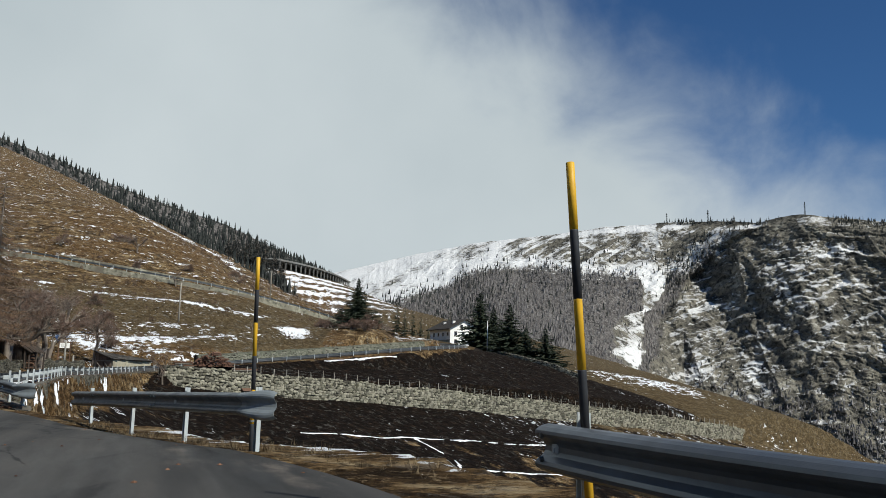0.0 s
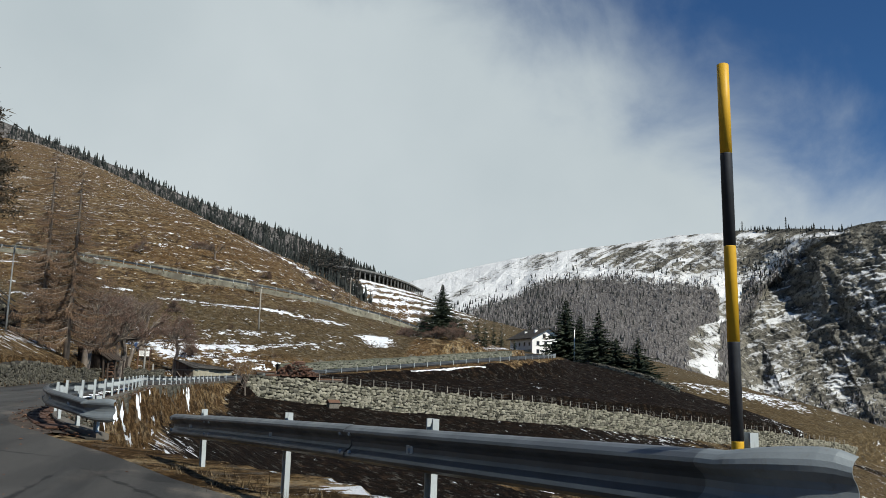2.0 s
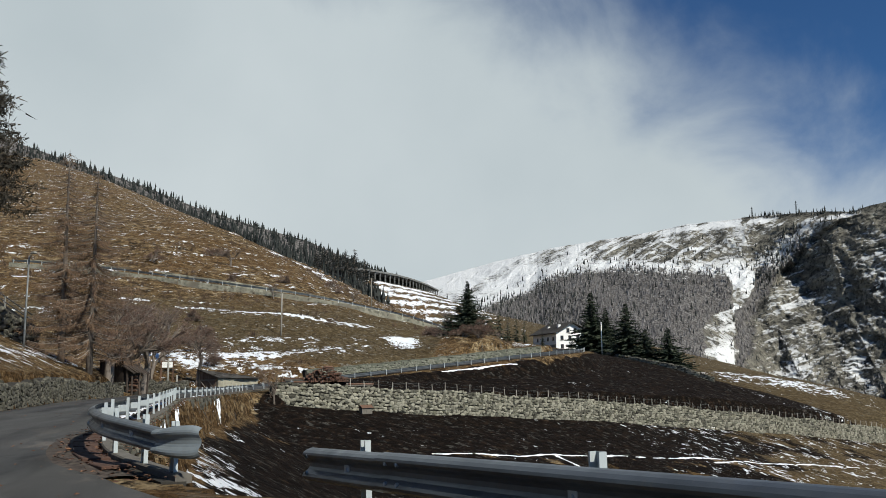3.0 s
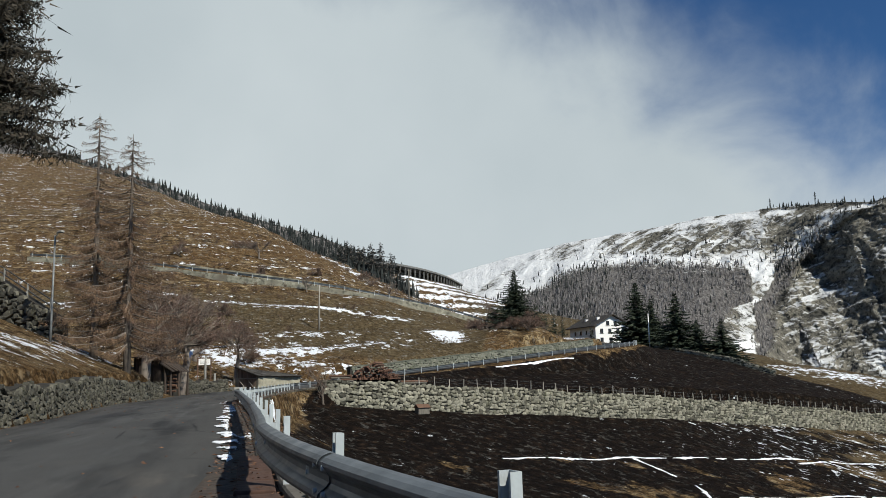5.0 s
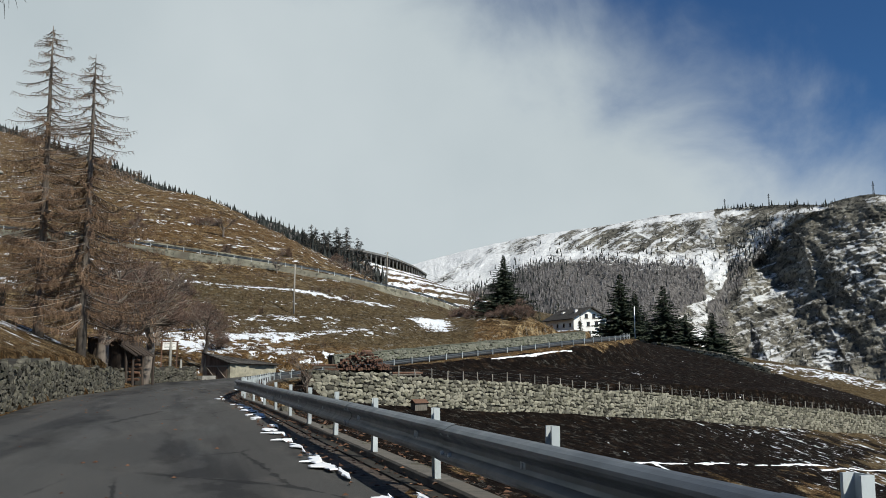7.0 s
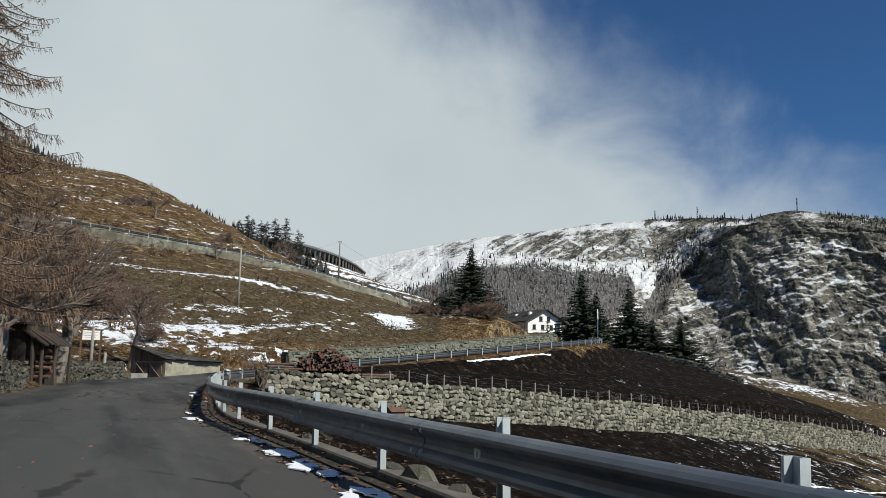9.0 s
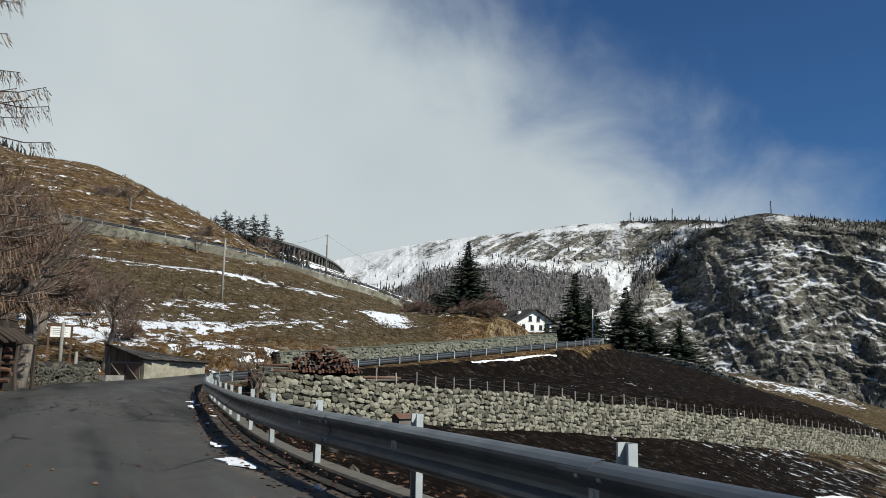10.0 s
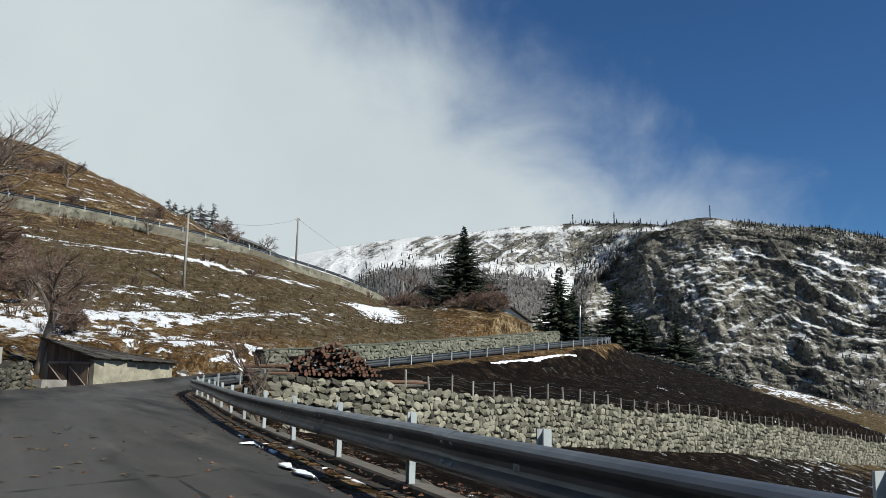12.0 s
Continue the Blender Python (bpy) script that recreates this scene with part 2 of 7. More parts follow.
def mat_mountain():
    m = Mat("mountain_rock", 0.95, 0.0, 0.0)
    ledge = m.place((0.8, 0.8, 1.15), 20)
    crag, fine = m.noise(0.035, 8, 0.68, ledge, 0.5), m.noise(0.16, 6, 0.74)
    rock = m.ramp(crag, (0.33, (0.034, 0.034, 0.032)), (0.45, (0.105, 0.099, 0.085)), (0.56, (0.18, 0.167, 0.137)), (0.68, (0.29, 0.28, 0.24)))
    # Crevice shade put into the colour: near-black in hollows of the bump noise.
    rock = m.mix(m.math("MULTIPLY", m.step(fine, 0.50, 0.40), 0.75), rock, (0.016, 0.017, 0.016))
    wood = m.ramp(m.noise(0.22, 6, 0.72, m.place((1, 1, 0.35))), (0.38, (0.045, 0.043, 0.042)), (0.50, (0.115, 0.107, 0.102)), (0.66, (0.22, 0.21, 0.205)))
    col = m.mix(m.attr("forest"), rock, wood)
    lay = m.math("ADD", m.attr("snow"), m.math("MULTIPLY", m.math("SUBTRACT", m.noise(0.10, 8, 0.72, ledge, 0.8), 0.5), 1.7))
    snow = m.math("MULTIPLY", m.step(lay, 0.46, 0.62), m.math("MULTIPLY_ADD", m.step(m.attr("snow"), 0.5, 0.75), 0.42, 0.52))
    col = m.mix(snow, col, m.ramp(fine, (0.35, (0.60, 0.615, 0.63)), (0.6, (0.78, 0.78, 0.77))))
    return m.done(col, m.math("ADD", crag, m.math("MULTIPLY", fine, 0.6)), 0.8, 4.0)


GROUND, ASPHALT = mat_ground(), mat_asphalt()
WALLSTONE = mat_stone("field_stone", (0.060, 0.057, 0.044), (0.36, 0.34, 0.265), (0.10, 0.10, 0.05), 0.5)
PALE_WOOD = mat_wood("pale_pole_wood", (0.20, 0.185, 0.16), (0.42, 0.39, 0.34))
DARKPLANK = mat_wood("dark_plank", (0.018, 0.014, 0.011), (0.075, 0.056, 0.044))
BANKWALL = mat_plain("bank_wall", (0.19, 0.182, 0.14), 0.95, 0.85, 1.3, 1.0, 0, 0.9)
MOSSWALL = mat_stone("mossy_grey_stone", (0.105, 0.110, 0.085), (0.25, 0.25, 0.20), (0.085, 0.095, 0.05), 0.6)
DARKSTONE = mat_stone("mossy_stone", (0.045, 0.042, 0.034), (0.150, 0.140, 0.110), (0.060, 0.062, 0.034), 0.6, 1.6)
# Near-black, so the shade between stones is in the core's own colour.
SHADE_BLACK = mat_plain("wall_core", (0.030, 0.027, 0.022), 0.95, 0.4, 8)
# Same steel: beam tint darkened for its shaded face, post tint lightened for sun.
SHADED_STEEL, SUNLIT_STEEL = mat_steel("galvanised_steel", (0.135, 0.15, 0.163), 0.5), mat_steel("sunlit_steel", (0.44, 0.475, 0.48), 0.05)
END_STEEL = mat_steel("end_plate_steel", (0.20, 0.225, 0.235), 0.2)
LAMP_STEEL = mat_steel("lamp_steel", (0.20, 0.21, 0.21), 0.3)
YELLOW, BLACK = mat_plain("yellow_paint", (0.62, 0.36, 0.025), 0.5, 0.12, 9, 0.1), mat_plain("black_paint", (0.035, 0.037, 0.042), 0.55, 0.3, 9, 0.1)
CONCRETE = mat_plain("concrete", (0.26, 0.25, 0.225), 0.9, 0.3, 5, 0.4, 0, 0.4)
RENDER_WALL = mat_plain("lime_render", (0.33, 0.31, 0.235), 0.92, 0.42, 4.5, 0.9, 0, 0.6)
WHITE_WALL = mat_plain("white_plaster", (0.80, 0.79, 0.76), 0.9, 0.06, 1.2, 0.15)
DARK_GLASS = mat_plain("window_glass", (0.02, 0.024, 0.03), 0.12, 0.2, 2, 0.0)
PLANK = mat_wood("weathered_plank", (0.050, 0.036, 0.027), (0.21, 0.155, 0.115))
GREY_WOOD = mat_wood("grey_wood", (0.10, 0.09, 0.075), (0.27, 0.245, 0.205))
BARK = mat_wood("log_bark", (0.05, 0.030, 0.020), (0.17, 0.095, 0.062), "y")
CUT_WOOD = mat_plain("cut_log_end", (0.165, 0.088, 0.060), 0.85, 0.6, 3, 0.3)
SLATE = mat_stone("slate", (0.035, 0.032, 0.030), (0.105, 0.098, 0.09), (0.10, 0.075, 0.045), 0.3)
KERB = mat_plain("old_kerb", (0.115, 0.105, 0.09), 0.95, 0.35, 6, 0.4, 0, 0.5)
GALLERY = mat_plain("grey_concrete", (0.15, 0.15, 0.145), 0.9, 0.3, 1.2, 0.3, 0, 0.5)
SNOW = mat_plain("old_snow", (0.80, 0.82, 0.85), 0.7, 0.07, 5, 0.5)
TRUNK = mat_wood("tree_bark", (0.060, 0.049, 0.039), (0.24, 0.20, 0.165))
TWIG = mat_leaf("bare_twig", (0.085, 0.064, 0.054), (0.23, 0.180, 0.150))
REDTWIG = mat_leaf("reddish_twig", (0.085, 0.056, 0.044), (0.205, 0.135, 0.100))
NEEDLE = mat_leaf("spruce_needle", (0.012, 0.020, 0.013), (0.075, 0.090, 0.056))
DEADNEEDLE = mat_leaf("brown_needle", (0.080, 0.050, 0.031), (0.215, 0.138, 0.084))
DARKTWIG = mat_leaf("dark_bough", (0.014, 0.014, 0.010), (0.065, 0.052, 0.036))
FAR_NEEDLE = mat_leaf("far_conifer", (0.010, 0.014, 0.013), (0.035, 0.038, 0.034), 0.1)
FAR_LARCH = mat_leaf("far_larch", (0.115, 0.107, 0.104), (0.20, 0.188, 0.182), 0.05)
DRYGRASS = mat_leaf("dry_grass", (0.06, 0.042, 0.022), (0.20, 0.15, 0.085))
SCRUB = mat_leaf("brown_scrub", (0.040, 0.026, 0.018), (0.145, 0.098, 0.064))
LITTER = mat_leaf("leaf_litter", (0.055, 0.028, 0.018), (0.20, 0.105, 0.060))
RUST = mat_plain("rusty_soil", (0.075, 0.042, 0.030), 0.95, 0.35, 7, 0.6)
VERGE = mat_plain("verge_soil", (0.060, 0.046, 0.037), 0.95, 0.6, 9, 0.9, 0, 0.5)
MOUNTAIN = mat_mountain()

# ---- shape of the land ----
def sstep(a, b, v):
    t = np.clip((v - a) / (b - a), 0.0, 1.0)
    return t * t * (3 - 2 * t)


def smax(a, b, k):
    h = np.maximum(k - np.abs(a - b), 0.0) / k
    return np.maximum(a, b) + h * h * k * 0.25


def smooth_line(points, step):
    """A Catmull-Rom line through points, cut into pieces of about that length."""
    p = np.array(points, float)
    p = np.vstack([2 * p[0] - p[1], p, 2 * p[-1] - p[-2]])
    out = []
    for i in range(1, len(p) - 2):
        n = max(1, int(round(np.linalg.norm(p[i + 1] - p[i]) / step)))
        for s in range(n):
            t = s / n
            out.append(0.5 * (2 * p[i] + (p[i + 1] - p[i - 1]) * t + (2 * p[i - 1] - 5 * p[i] + 4 * p[i + 1] - p[i + 2]) * t * t
                              + (3 * p[i] - p[i - 1] - 3 * p[i + 1] + p[i + 2]) * t ** 3))
    out.append(p[-2])
    return np.array(out)


# centre line of the lane: x, y, z of the asphalt, width to the uphill side, width to the valley side
LANE = smooth_line([
    (4.2, -14, 0.5, 3.4, 3.6), (1.8, -6, 0.40, 3.4, 3.7), (-0.9, 1.4, 0.24, 3.3, 3.9), (-3.6, 7.2, 0.17, 3.3, 4.2), (-6.4, 11.7, 0.15, 3.2, 4.25),
    (-11.6, 19.4, 0.22, 3.0, 3.3), (-15.6, 25.0, 0.27, 2.8, 2.35), (-18.6, 30.2, 0.3, 2.7, 2.2), (-21.2, 36.0, 0.31, 2.6, 2.9), (-24.6, 43.8, 0.32, 2.6, 2.95),
    (-27.6, 51.6, 0.36, 2.6, 3.1), (-30.6, 58.5, 0.39, 2.6, 3.15), (-33.3, 65.6, 0.4, 2.6, 3.2), (-35.8, 74.0, 0.4, 2.7, 3.25), (-38.6, 84.0, 0.42, 3.4, 3.6),
    (-41.4, 95.0, 0.45, 4.0, 3.8), (-43.0, 103.0, 0.47, 4.0, 3.8), (-42.2, 110.0, 0.66, 3.6, 3.3), (-38.6, 117.0, 1.3, 3.0, 2.6), (-33.6, 124.0, 1.9, 2.8, 2.4),
    (-23.0, 137.5, 3.3, 2.8, 2.4), (-11.4, 152.0, 4.9, 2.8, 2.4), (-4.0, 168.0, 6.0, 2.8, 2.4), (-2.6, 188.0, 6.9, 2.8, 2.4), (-5.0, 215.0, 8.2, 2.8, 2.4), (-12.0, 240.0, 9.6, 2.8, 2.4)], 1.5)
LANE_DIR = np.gradient(LANE[:, :2], axis=0)
LANE_DIR /= np.linalg.norm(LANE_DIR, axis=1)[:, None]


def lane_place(x, y):
    """Signed distance from the lane's centre (plus: valley side) and the lane's row there, for arrays."""
    best = np.full(x.shape, 1e9)
    side = np.zeros(x.shape)
    row = np.zeros((*x.shape, 5))
    for i in range(len(LANE)):
        dx, dy = x - LANE[i, 0], y - LANE[i, 1]
        d = dx * dx + dy * dy
        m = d < best
        best[m] = d[m]
        cross = dx * LANE_DIR[i, 1] - dy * LANE_DIR[i, 0]
        along = dx * LANE_DIR[i, 0] + dy * LANE_DIR[i, 1]
        side[m] = cross[m]
        row[m] = LANE[i]
        j = min(i + 1, len(LANE) - 1)
        f = np.clip(along / 1.5, -0.5, 0.5)
        row[..., 2][m] = (LANE[i, 2] + (LANE[j, 2] - LANE[max(i - 1, 0), 2]) * 0.5 * f)[m]
    return np.sign(side) * np.sqrt(best), row


WALL_AT, WALL_A, WALL_P = np.array((-28.3, 112.0)), np.array((0.722, 0.692)), np.array((0.692, -0.722))


def wall_coords(x, y):
    a = WALL_A[0] * (x - WALL_AT[0]) + WALL_A[1] * (y - WALL_AT[1])
    p = WALL_P[0] * (x - WALL_AT[0]) + WALL_P[1] * (y - WALL_AT[1])
    return a, p


def hill(x, y):
    w = 0.7827 * x + 0.6224 * y
    z = 1.0 - 0.149 * (x + 46) + 0.287 * (y - 113) - 0.00334 * np.maximum(0, w - 46.5) ** 2
    p = -0.6224 * x + 0.7827 * y
    z = z + 4.0 * np.exp(-((p - 225) / 45) ** 2) * (1 - sstep(62, 90, w)) - 2.8 * sstep(68, 92, w) * sstep(150, 190, p) - 0.6 * sstep(250, 300, p) * (1 - sstep(60, 90, w))
    return z - 0.05 * np.maximum(0, -x - 82) - 1.3 * np.exp(-((x + 46) / 5.5) ** 2 - ((y - 112.5) / 5) ** 2)


def rough_ground(x, y):
    """The hillside without the lane cut into it."""
    a, p = wall_coords(x, y)
    upper = 6.5 - 0.2 * x - 0.0015 * x * x - 0.16 * (185 - y) + 0.9 * sstep(-20, -34, x)
    over = sstep(5, 25, x)
    upper = upper - over * 0.35 * np.maximum(0, y - 187) + (1 - over) * np.maximum(0, y - 187) * -0.13
    lower = -1.9 - 0.064 * a - 0.00016 * a * np.abs(a) - 0.3 * p
    lower = np.maximum(lower, -45 - 0.05 * p)
    valley = np.where(p > -0.45, lower, upper)
    shoulder = 6 - 0.002 * x * x - 0.006 * (y - 232) ** 2
    valley = np.where((p < -0.45) & (y > 150), smax(valley, shoulder, 2.0), valley)
    far = 8 + 0.12 * (y - 250) - 0.17 * x - 0.0006 * np.maximum(0, x + 20) ** 2
    far = far - 0.002 * np.maximum(0, y - 400) ** 2
    over_line = x - np.interp(y, [300, 315, 342, 375, 410], [-75.5, -69.5, -63.5, -59.0, -57.5])
    bank = 37.2 + 0.034 * (y - 300) - 0.42 * np.maximum(0, over_line - 0.5) + 0.0016 * np.clip(over_line, 0, 70) ** 2 - 0.35 * np.maximum(0, 296 - y) - 60 * sstep(-2, -12, over_line)
    far = np.where(y > 220, smax(far, bank, 3.0), far)
    up = smax(hill(x, y), np.where(y > 100, far, -60), 4.0)
    knoll = 9.6 - 0.012 * ((x + 19.5) ** 2 * np.where(x > -19.5, 4.6, 1.0) + (y - 163) ** 2)
    up = smax(up, knoll, 2.0)
    return valley, up


def fall(y):
    """Cross-fall of the asphalt towards the valley, metres a metre."""
    return np.interp(y, [8, 14, 20, 25, 31, 40], [-0.02, -0.015, 0.05, 0.045, 0.03, 0.0])


def ground(x, y):
    x, y = np.asarray(x, float), np.asarray(y, float)
    d, row = lane_place(x, y)
    z, left, right = row[..., 2] - fall(y) * np.clip(d, -4, 5), row[..., 3], row[..., 4]
    valley, up = rough_ground(x, y)
    # valley side: a shoulder beside the asphalt, then a steep bank down to the field
    e = d - right
    flat_to = 1.0 + 1.3 * (1 - sstep(21, 27, y))
    drop = 2.1 * sstep(23, 28, y) * (1 - sstep(100, 110, y))
    bank = z - 0.12 - drop - (0.9 - 0.35 * drop / 2.1) * np.maximum(0, e - flat_to)
    down = np.where(e < flat_to, z - 0.06 - 0.06 * np.clip(e, 0, 1), smax(bank, valley, 1.0))
    near = sstep(100, 112, y)
    down = np.where(y > 100, np.where(e < 1.0, down, valley + (z - 0.12 - valley) * (1 - sstep(1.0, 4.0, e)) * near + (smax(bank, valley, 1.0) - valley) * (1 - near)), down)
    # uphill side: bank above the retaining wall
    g = -d - left
    wall_h = 1.25 * sstep(34, 44, y) * (1 - sstep(76, 84, y)) + 0.1
    slope = z + wall_h + 0.42 * np.clip(g - 0.5, 0, 14) + 0.12 * np.maximum(0, g - 14.5)
    slope = slope * (1 - sstep(84, 100, y)) + (z + 0.05 + 0.12 * np.maximum(0, g - 1.0)) * sstep(84, 100, y)
    slope = slope + 1.05 * sstep(0.5, 1.3, g) * sstep(87, 91, y) * (1 - sstep(104, 107.5, y))
    rise = np.where(g < 0.75, z - 0.05, smax(slope, up, 1.0))
    far_cut = sstep(112, 122, y)
    rise2 = np.where(g < 1.0, z - 0.05, np.maximum(up, z + 1.15))
    rise = rise * (1 - far_cut) + rise2 * far_cut
    out = np.where(d > 0, down, rise)
    flat = (d < right) & (d > -left)
    out = np.where(flat, z - 0.14, out)
    # the yard cut level for the shed
    su, sv = 0.4226 * (x + 45.6) + 0.9063 * (y - 112), -0.9063 * (x + 45.6) + 0.4226 * (y - 112)
    yard = sstep(-5.0, -3.2, su) * (1 - sstep(6.6, 7.6, su)) * sstep(-2.2, -1.2, sv) * (1 - sstep(3.2, 3.9, sv))
    out = np.where(d < -left, out + (np.minimum(out, 0.40) - out) * yard, out)
    past = (y > 232)
    out = np.where(past, np.maximum(up, valley), out)
    return out

# ---- building kit ----


def mesh_of(name, verts, faces, material, smooth=False):
    me = bpy.data.meshes.new(name)
    v = np.asarray(verts, np.float32).reshape(-1, 3)
    sizes = np.fromiter((len(f) for f in faces), np.int32, len(faces))
    flat_ids = np.fromiter(itertools.chain.from_iterable(faces), np.int32, int(sizes.sum()))
    me.vertices.add(len(v))
    me.vertices.foreach_set("co", v.ravel())
    me.loops.add(len(flat_ids))
    me.loops.foreach_set("vertex_index", flat_ids)
    me.polygons.add(len(sizes))
    me.polygons.foreach_set("loop_start", np.r_[0, np.cumsum(sizes)[:-1]].astype(np.int32))
    me.polygons.foreach_set("use_smooth", np.full(len(sizes), smooth, bool))
    me.materials.append(material)
    me.update(calc_edges=True)
    return me


def thing(name, at=(0, 0, 0), label="", category="", group="", kind="", turn=0.0, tilt=0.0):
    ob = new(name)
    ob.matrix_world = pose(*at, tilt, 0, turn)
    ob.empty_display_size = 0.2
    return tagged(ob, label, category, group, kind)


def piece(name, mesh, parent=None, label="", m=None):
    ob = new(name, mesh)
    ob.parent = parent
    if m is not None:
        ob.matrix_basis = m
    return tagged(ob, label)


def part(name, bm, material, parent, label="", smooth=False):
    me = bpy.data.meshes.new(name)
    bmesh.ops.recalc_face_normals(bm, faces=bm.faces)
    bm.to_mesh(me)
    bm.free()
    me.materials.append(material)
    if smooth:
        me.polygons.foreach_set("use_smooth", [True] * len(me.polygons))
    return piece(name, me, parent, label)


class Heap:
    """Vertices and faces gathered for one mesh."""

    def __init__(self):
        self.v, self.f, self.n = [], [], 0

    def add(self, verts, faces):
        verts = np.asarray(verts, float)
        self.v.append(verts)
        self.f += [tuple(i + self.n for i in f) for f in faces]
        self.n += len(verts)

    def box(self, lo, hi, m=None):
        x0, y0, z0 = lo
        x1, y1, z1 = hi
        v = np.array([(x, y, z) for z in (z0, z1) for y in (y0, y1) for x in (x0, x1)], float)
        if m is not None:
            v = np.array([m @ Vector(p) for p in v])
        self.add(v, [(0, 2, 3, 1), (4, 5, 7, 6), (0, 1, 5, 4), (2, 6, 7, 3), (0, 4, 6, 2), (1, 3, 7, 5)])

    def tube(self, points, radii, sides=6, cap=True):
        p = np.asarray(points, float)
        d = np.gradient(p, axis=0)
        d /= np.linalg.norm(d, axis=1)[:, None] + 1e-9
        ref = np.array((0.31, 0.17, 0.93)) if abs(d[0][2]) < 0.9 else np.array((1.0, 0.1, 0.0))
        a = np.cross(d, ref)
        a /= np.linalg.norm(a, axis=1)[:, None] + 1e-9
        b = np.cross(d, a)
        ang = np.linspace(0, 2 * np.pi, sides, endpoint=False)
        r = np.broadcast_to(np.asarray(radii, float), (len(p),))
        v = p[:, None] + r[:, None, None] * (np.cos(ang)[None, :, None] * a[:, None] + np.sin(ang)[None, :, None] * b[:, None])
        f = [(i * sides + k, i * sides + (k + 1) % sides, (i + 1) * sides + (k + 1) % sides, (i + 1) * sides + k) for i in range(len(p) - 1) for k in range(sides)]
        if cap:
            f += [tuple(range(sides))[::-1], tuple((len(p) - 1) * sides + k for k in range(sides))]
        self.add(v.reshape(-1, 3), f)

    def mesh(self, name, material, smooth=False):
        return mesh_of(name, np.concatenate(self.v), self.f, material, smooth)


def box_mesh(name, size, material, bevel=0.0):
    bm = bmesh.new()
    bmesh.ops.create_cube(bm, size=1)
    bmesh.ops.scale(bm, vec=size, verts=bm.verts)
    if bevel:
        bmesh.ops.bevel(bm, geom=bm.edges[:], offset=bevel, segments=1, affect="EDGES")
    me = bpy.data.meshes.new(name)
    bm.to_mesh(me)
    bm.free()
    me.materials.append(material)
    return me


def strip_mesh(name, profile, line, material, smooth=False, closed=False, level=True):
    """A profile of (to the right, up) swept along a line of x, y, z."""
    p = np.asarray(line, float)
    d = np.gradient(p[:, :2], axis=0)
    d /= np.linalg.norm(d, axis=1)[:, None]
    right = np.stack([d[:, 1], -d[:, 0]], 1)
    prof = np.asarray(profile, float)
    v = np.zeros((len(p), len(prof), 3))
    v[..., :2] = p[:, None, :2] + prof[None, :, 0, None] * right[:, None]
    v[..., 2] = p[:, None, 2] + prof[None, :, 1]
    n = len(prof)
    span = range(n) if closed else range(n - 1)
    f = [(i * n + k, i * n + (k + 1) % n, (i + 1) * n + (k + 1) % n, (i + 1) * n + k) for i in range(len(p) - 1) for k in span]
    if closed:
        f += [tuple(range(n))[::-1], tuple((len(p) - 1) * n + k for k in range(n))]
    return mesh_of(name, v.reshape(-1, 3), f, material, smooth)


def at_length(line, s):
    """The place and the way at s metres along a line."""
    p = np.asarray(line, float)
    run = np.r_[0, np.cumsum(np.linalg.norm(np.diff(p[:, :2], axis=0), axis=1))]
    q = np.array([np.interp(s, run, p[:, k]) for k in range(p.shape[1])])
    i = min(max(int(np.searchsorted(run, s)), 1), len(p) - 1)
    w = p[i] - p[i - 1]
    return q, w[:2] / np.linalg.norm(w[:2])


def length(line):
    return float(np.sum(np.linalg.norm(np.diff(np.asarray(line, float)[:, :2], axis=0), axis=1)))


def stone_shapes(seed, count, roundness):
    """Unit stones: rounded, chipped blocks of 26 corners."""
    r = np.random.default_rng(seed)
    bm = bmesh.new()
    bmesh.ops.create_cube(bm, size=1)
    bmesh.ops.subdivide_edges(bm, edges=bm.edges[:], cuts=1, use_grid_fill=True)
    base = np.array([v.co for v in bm.verts])
    faces = [tuple(v.index for v in f.verts) for f in bm.faces]
    bm.free()
    out = []
    for _ in range(count):
        v = base.copy()
        far = np.linalg.norm(v, axis=1)[:, None]
        v = v * (1 - roundness) + v / far * 0.56 * roundness
        v += r.normal(0, 0.065, v.shape)
        v[:, 0] += v[:, 2] * r.normal(0, 0.18)
        v[:, 2] += v[:, 0] * r.normal(0, 0.10)
        out.append(v)
    return out, faces


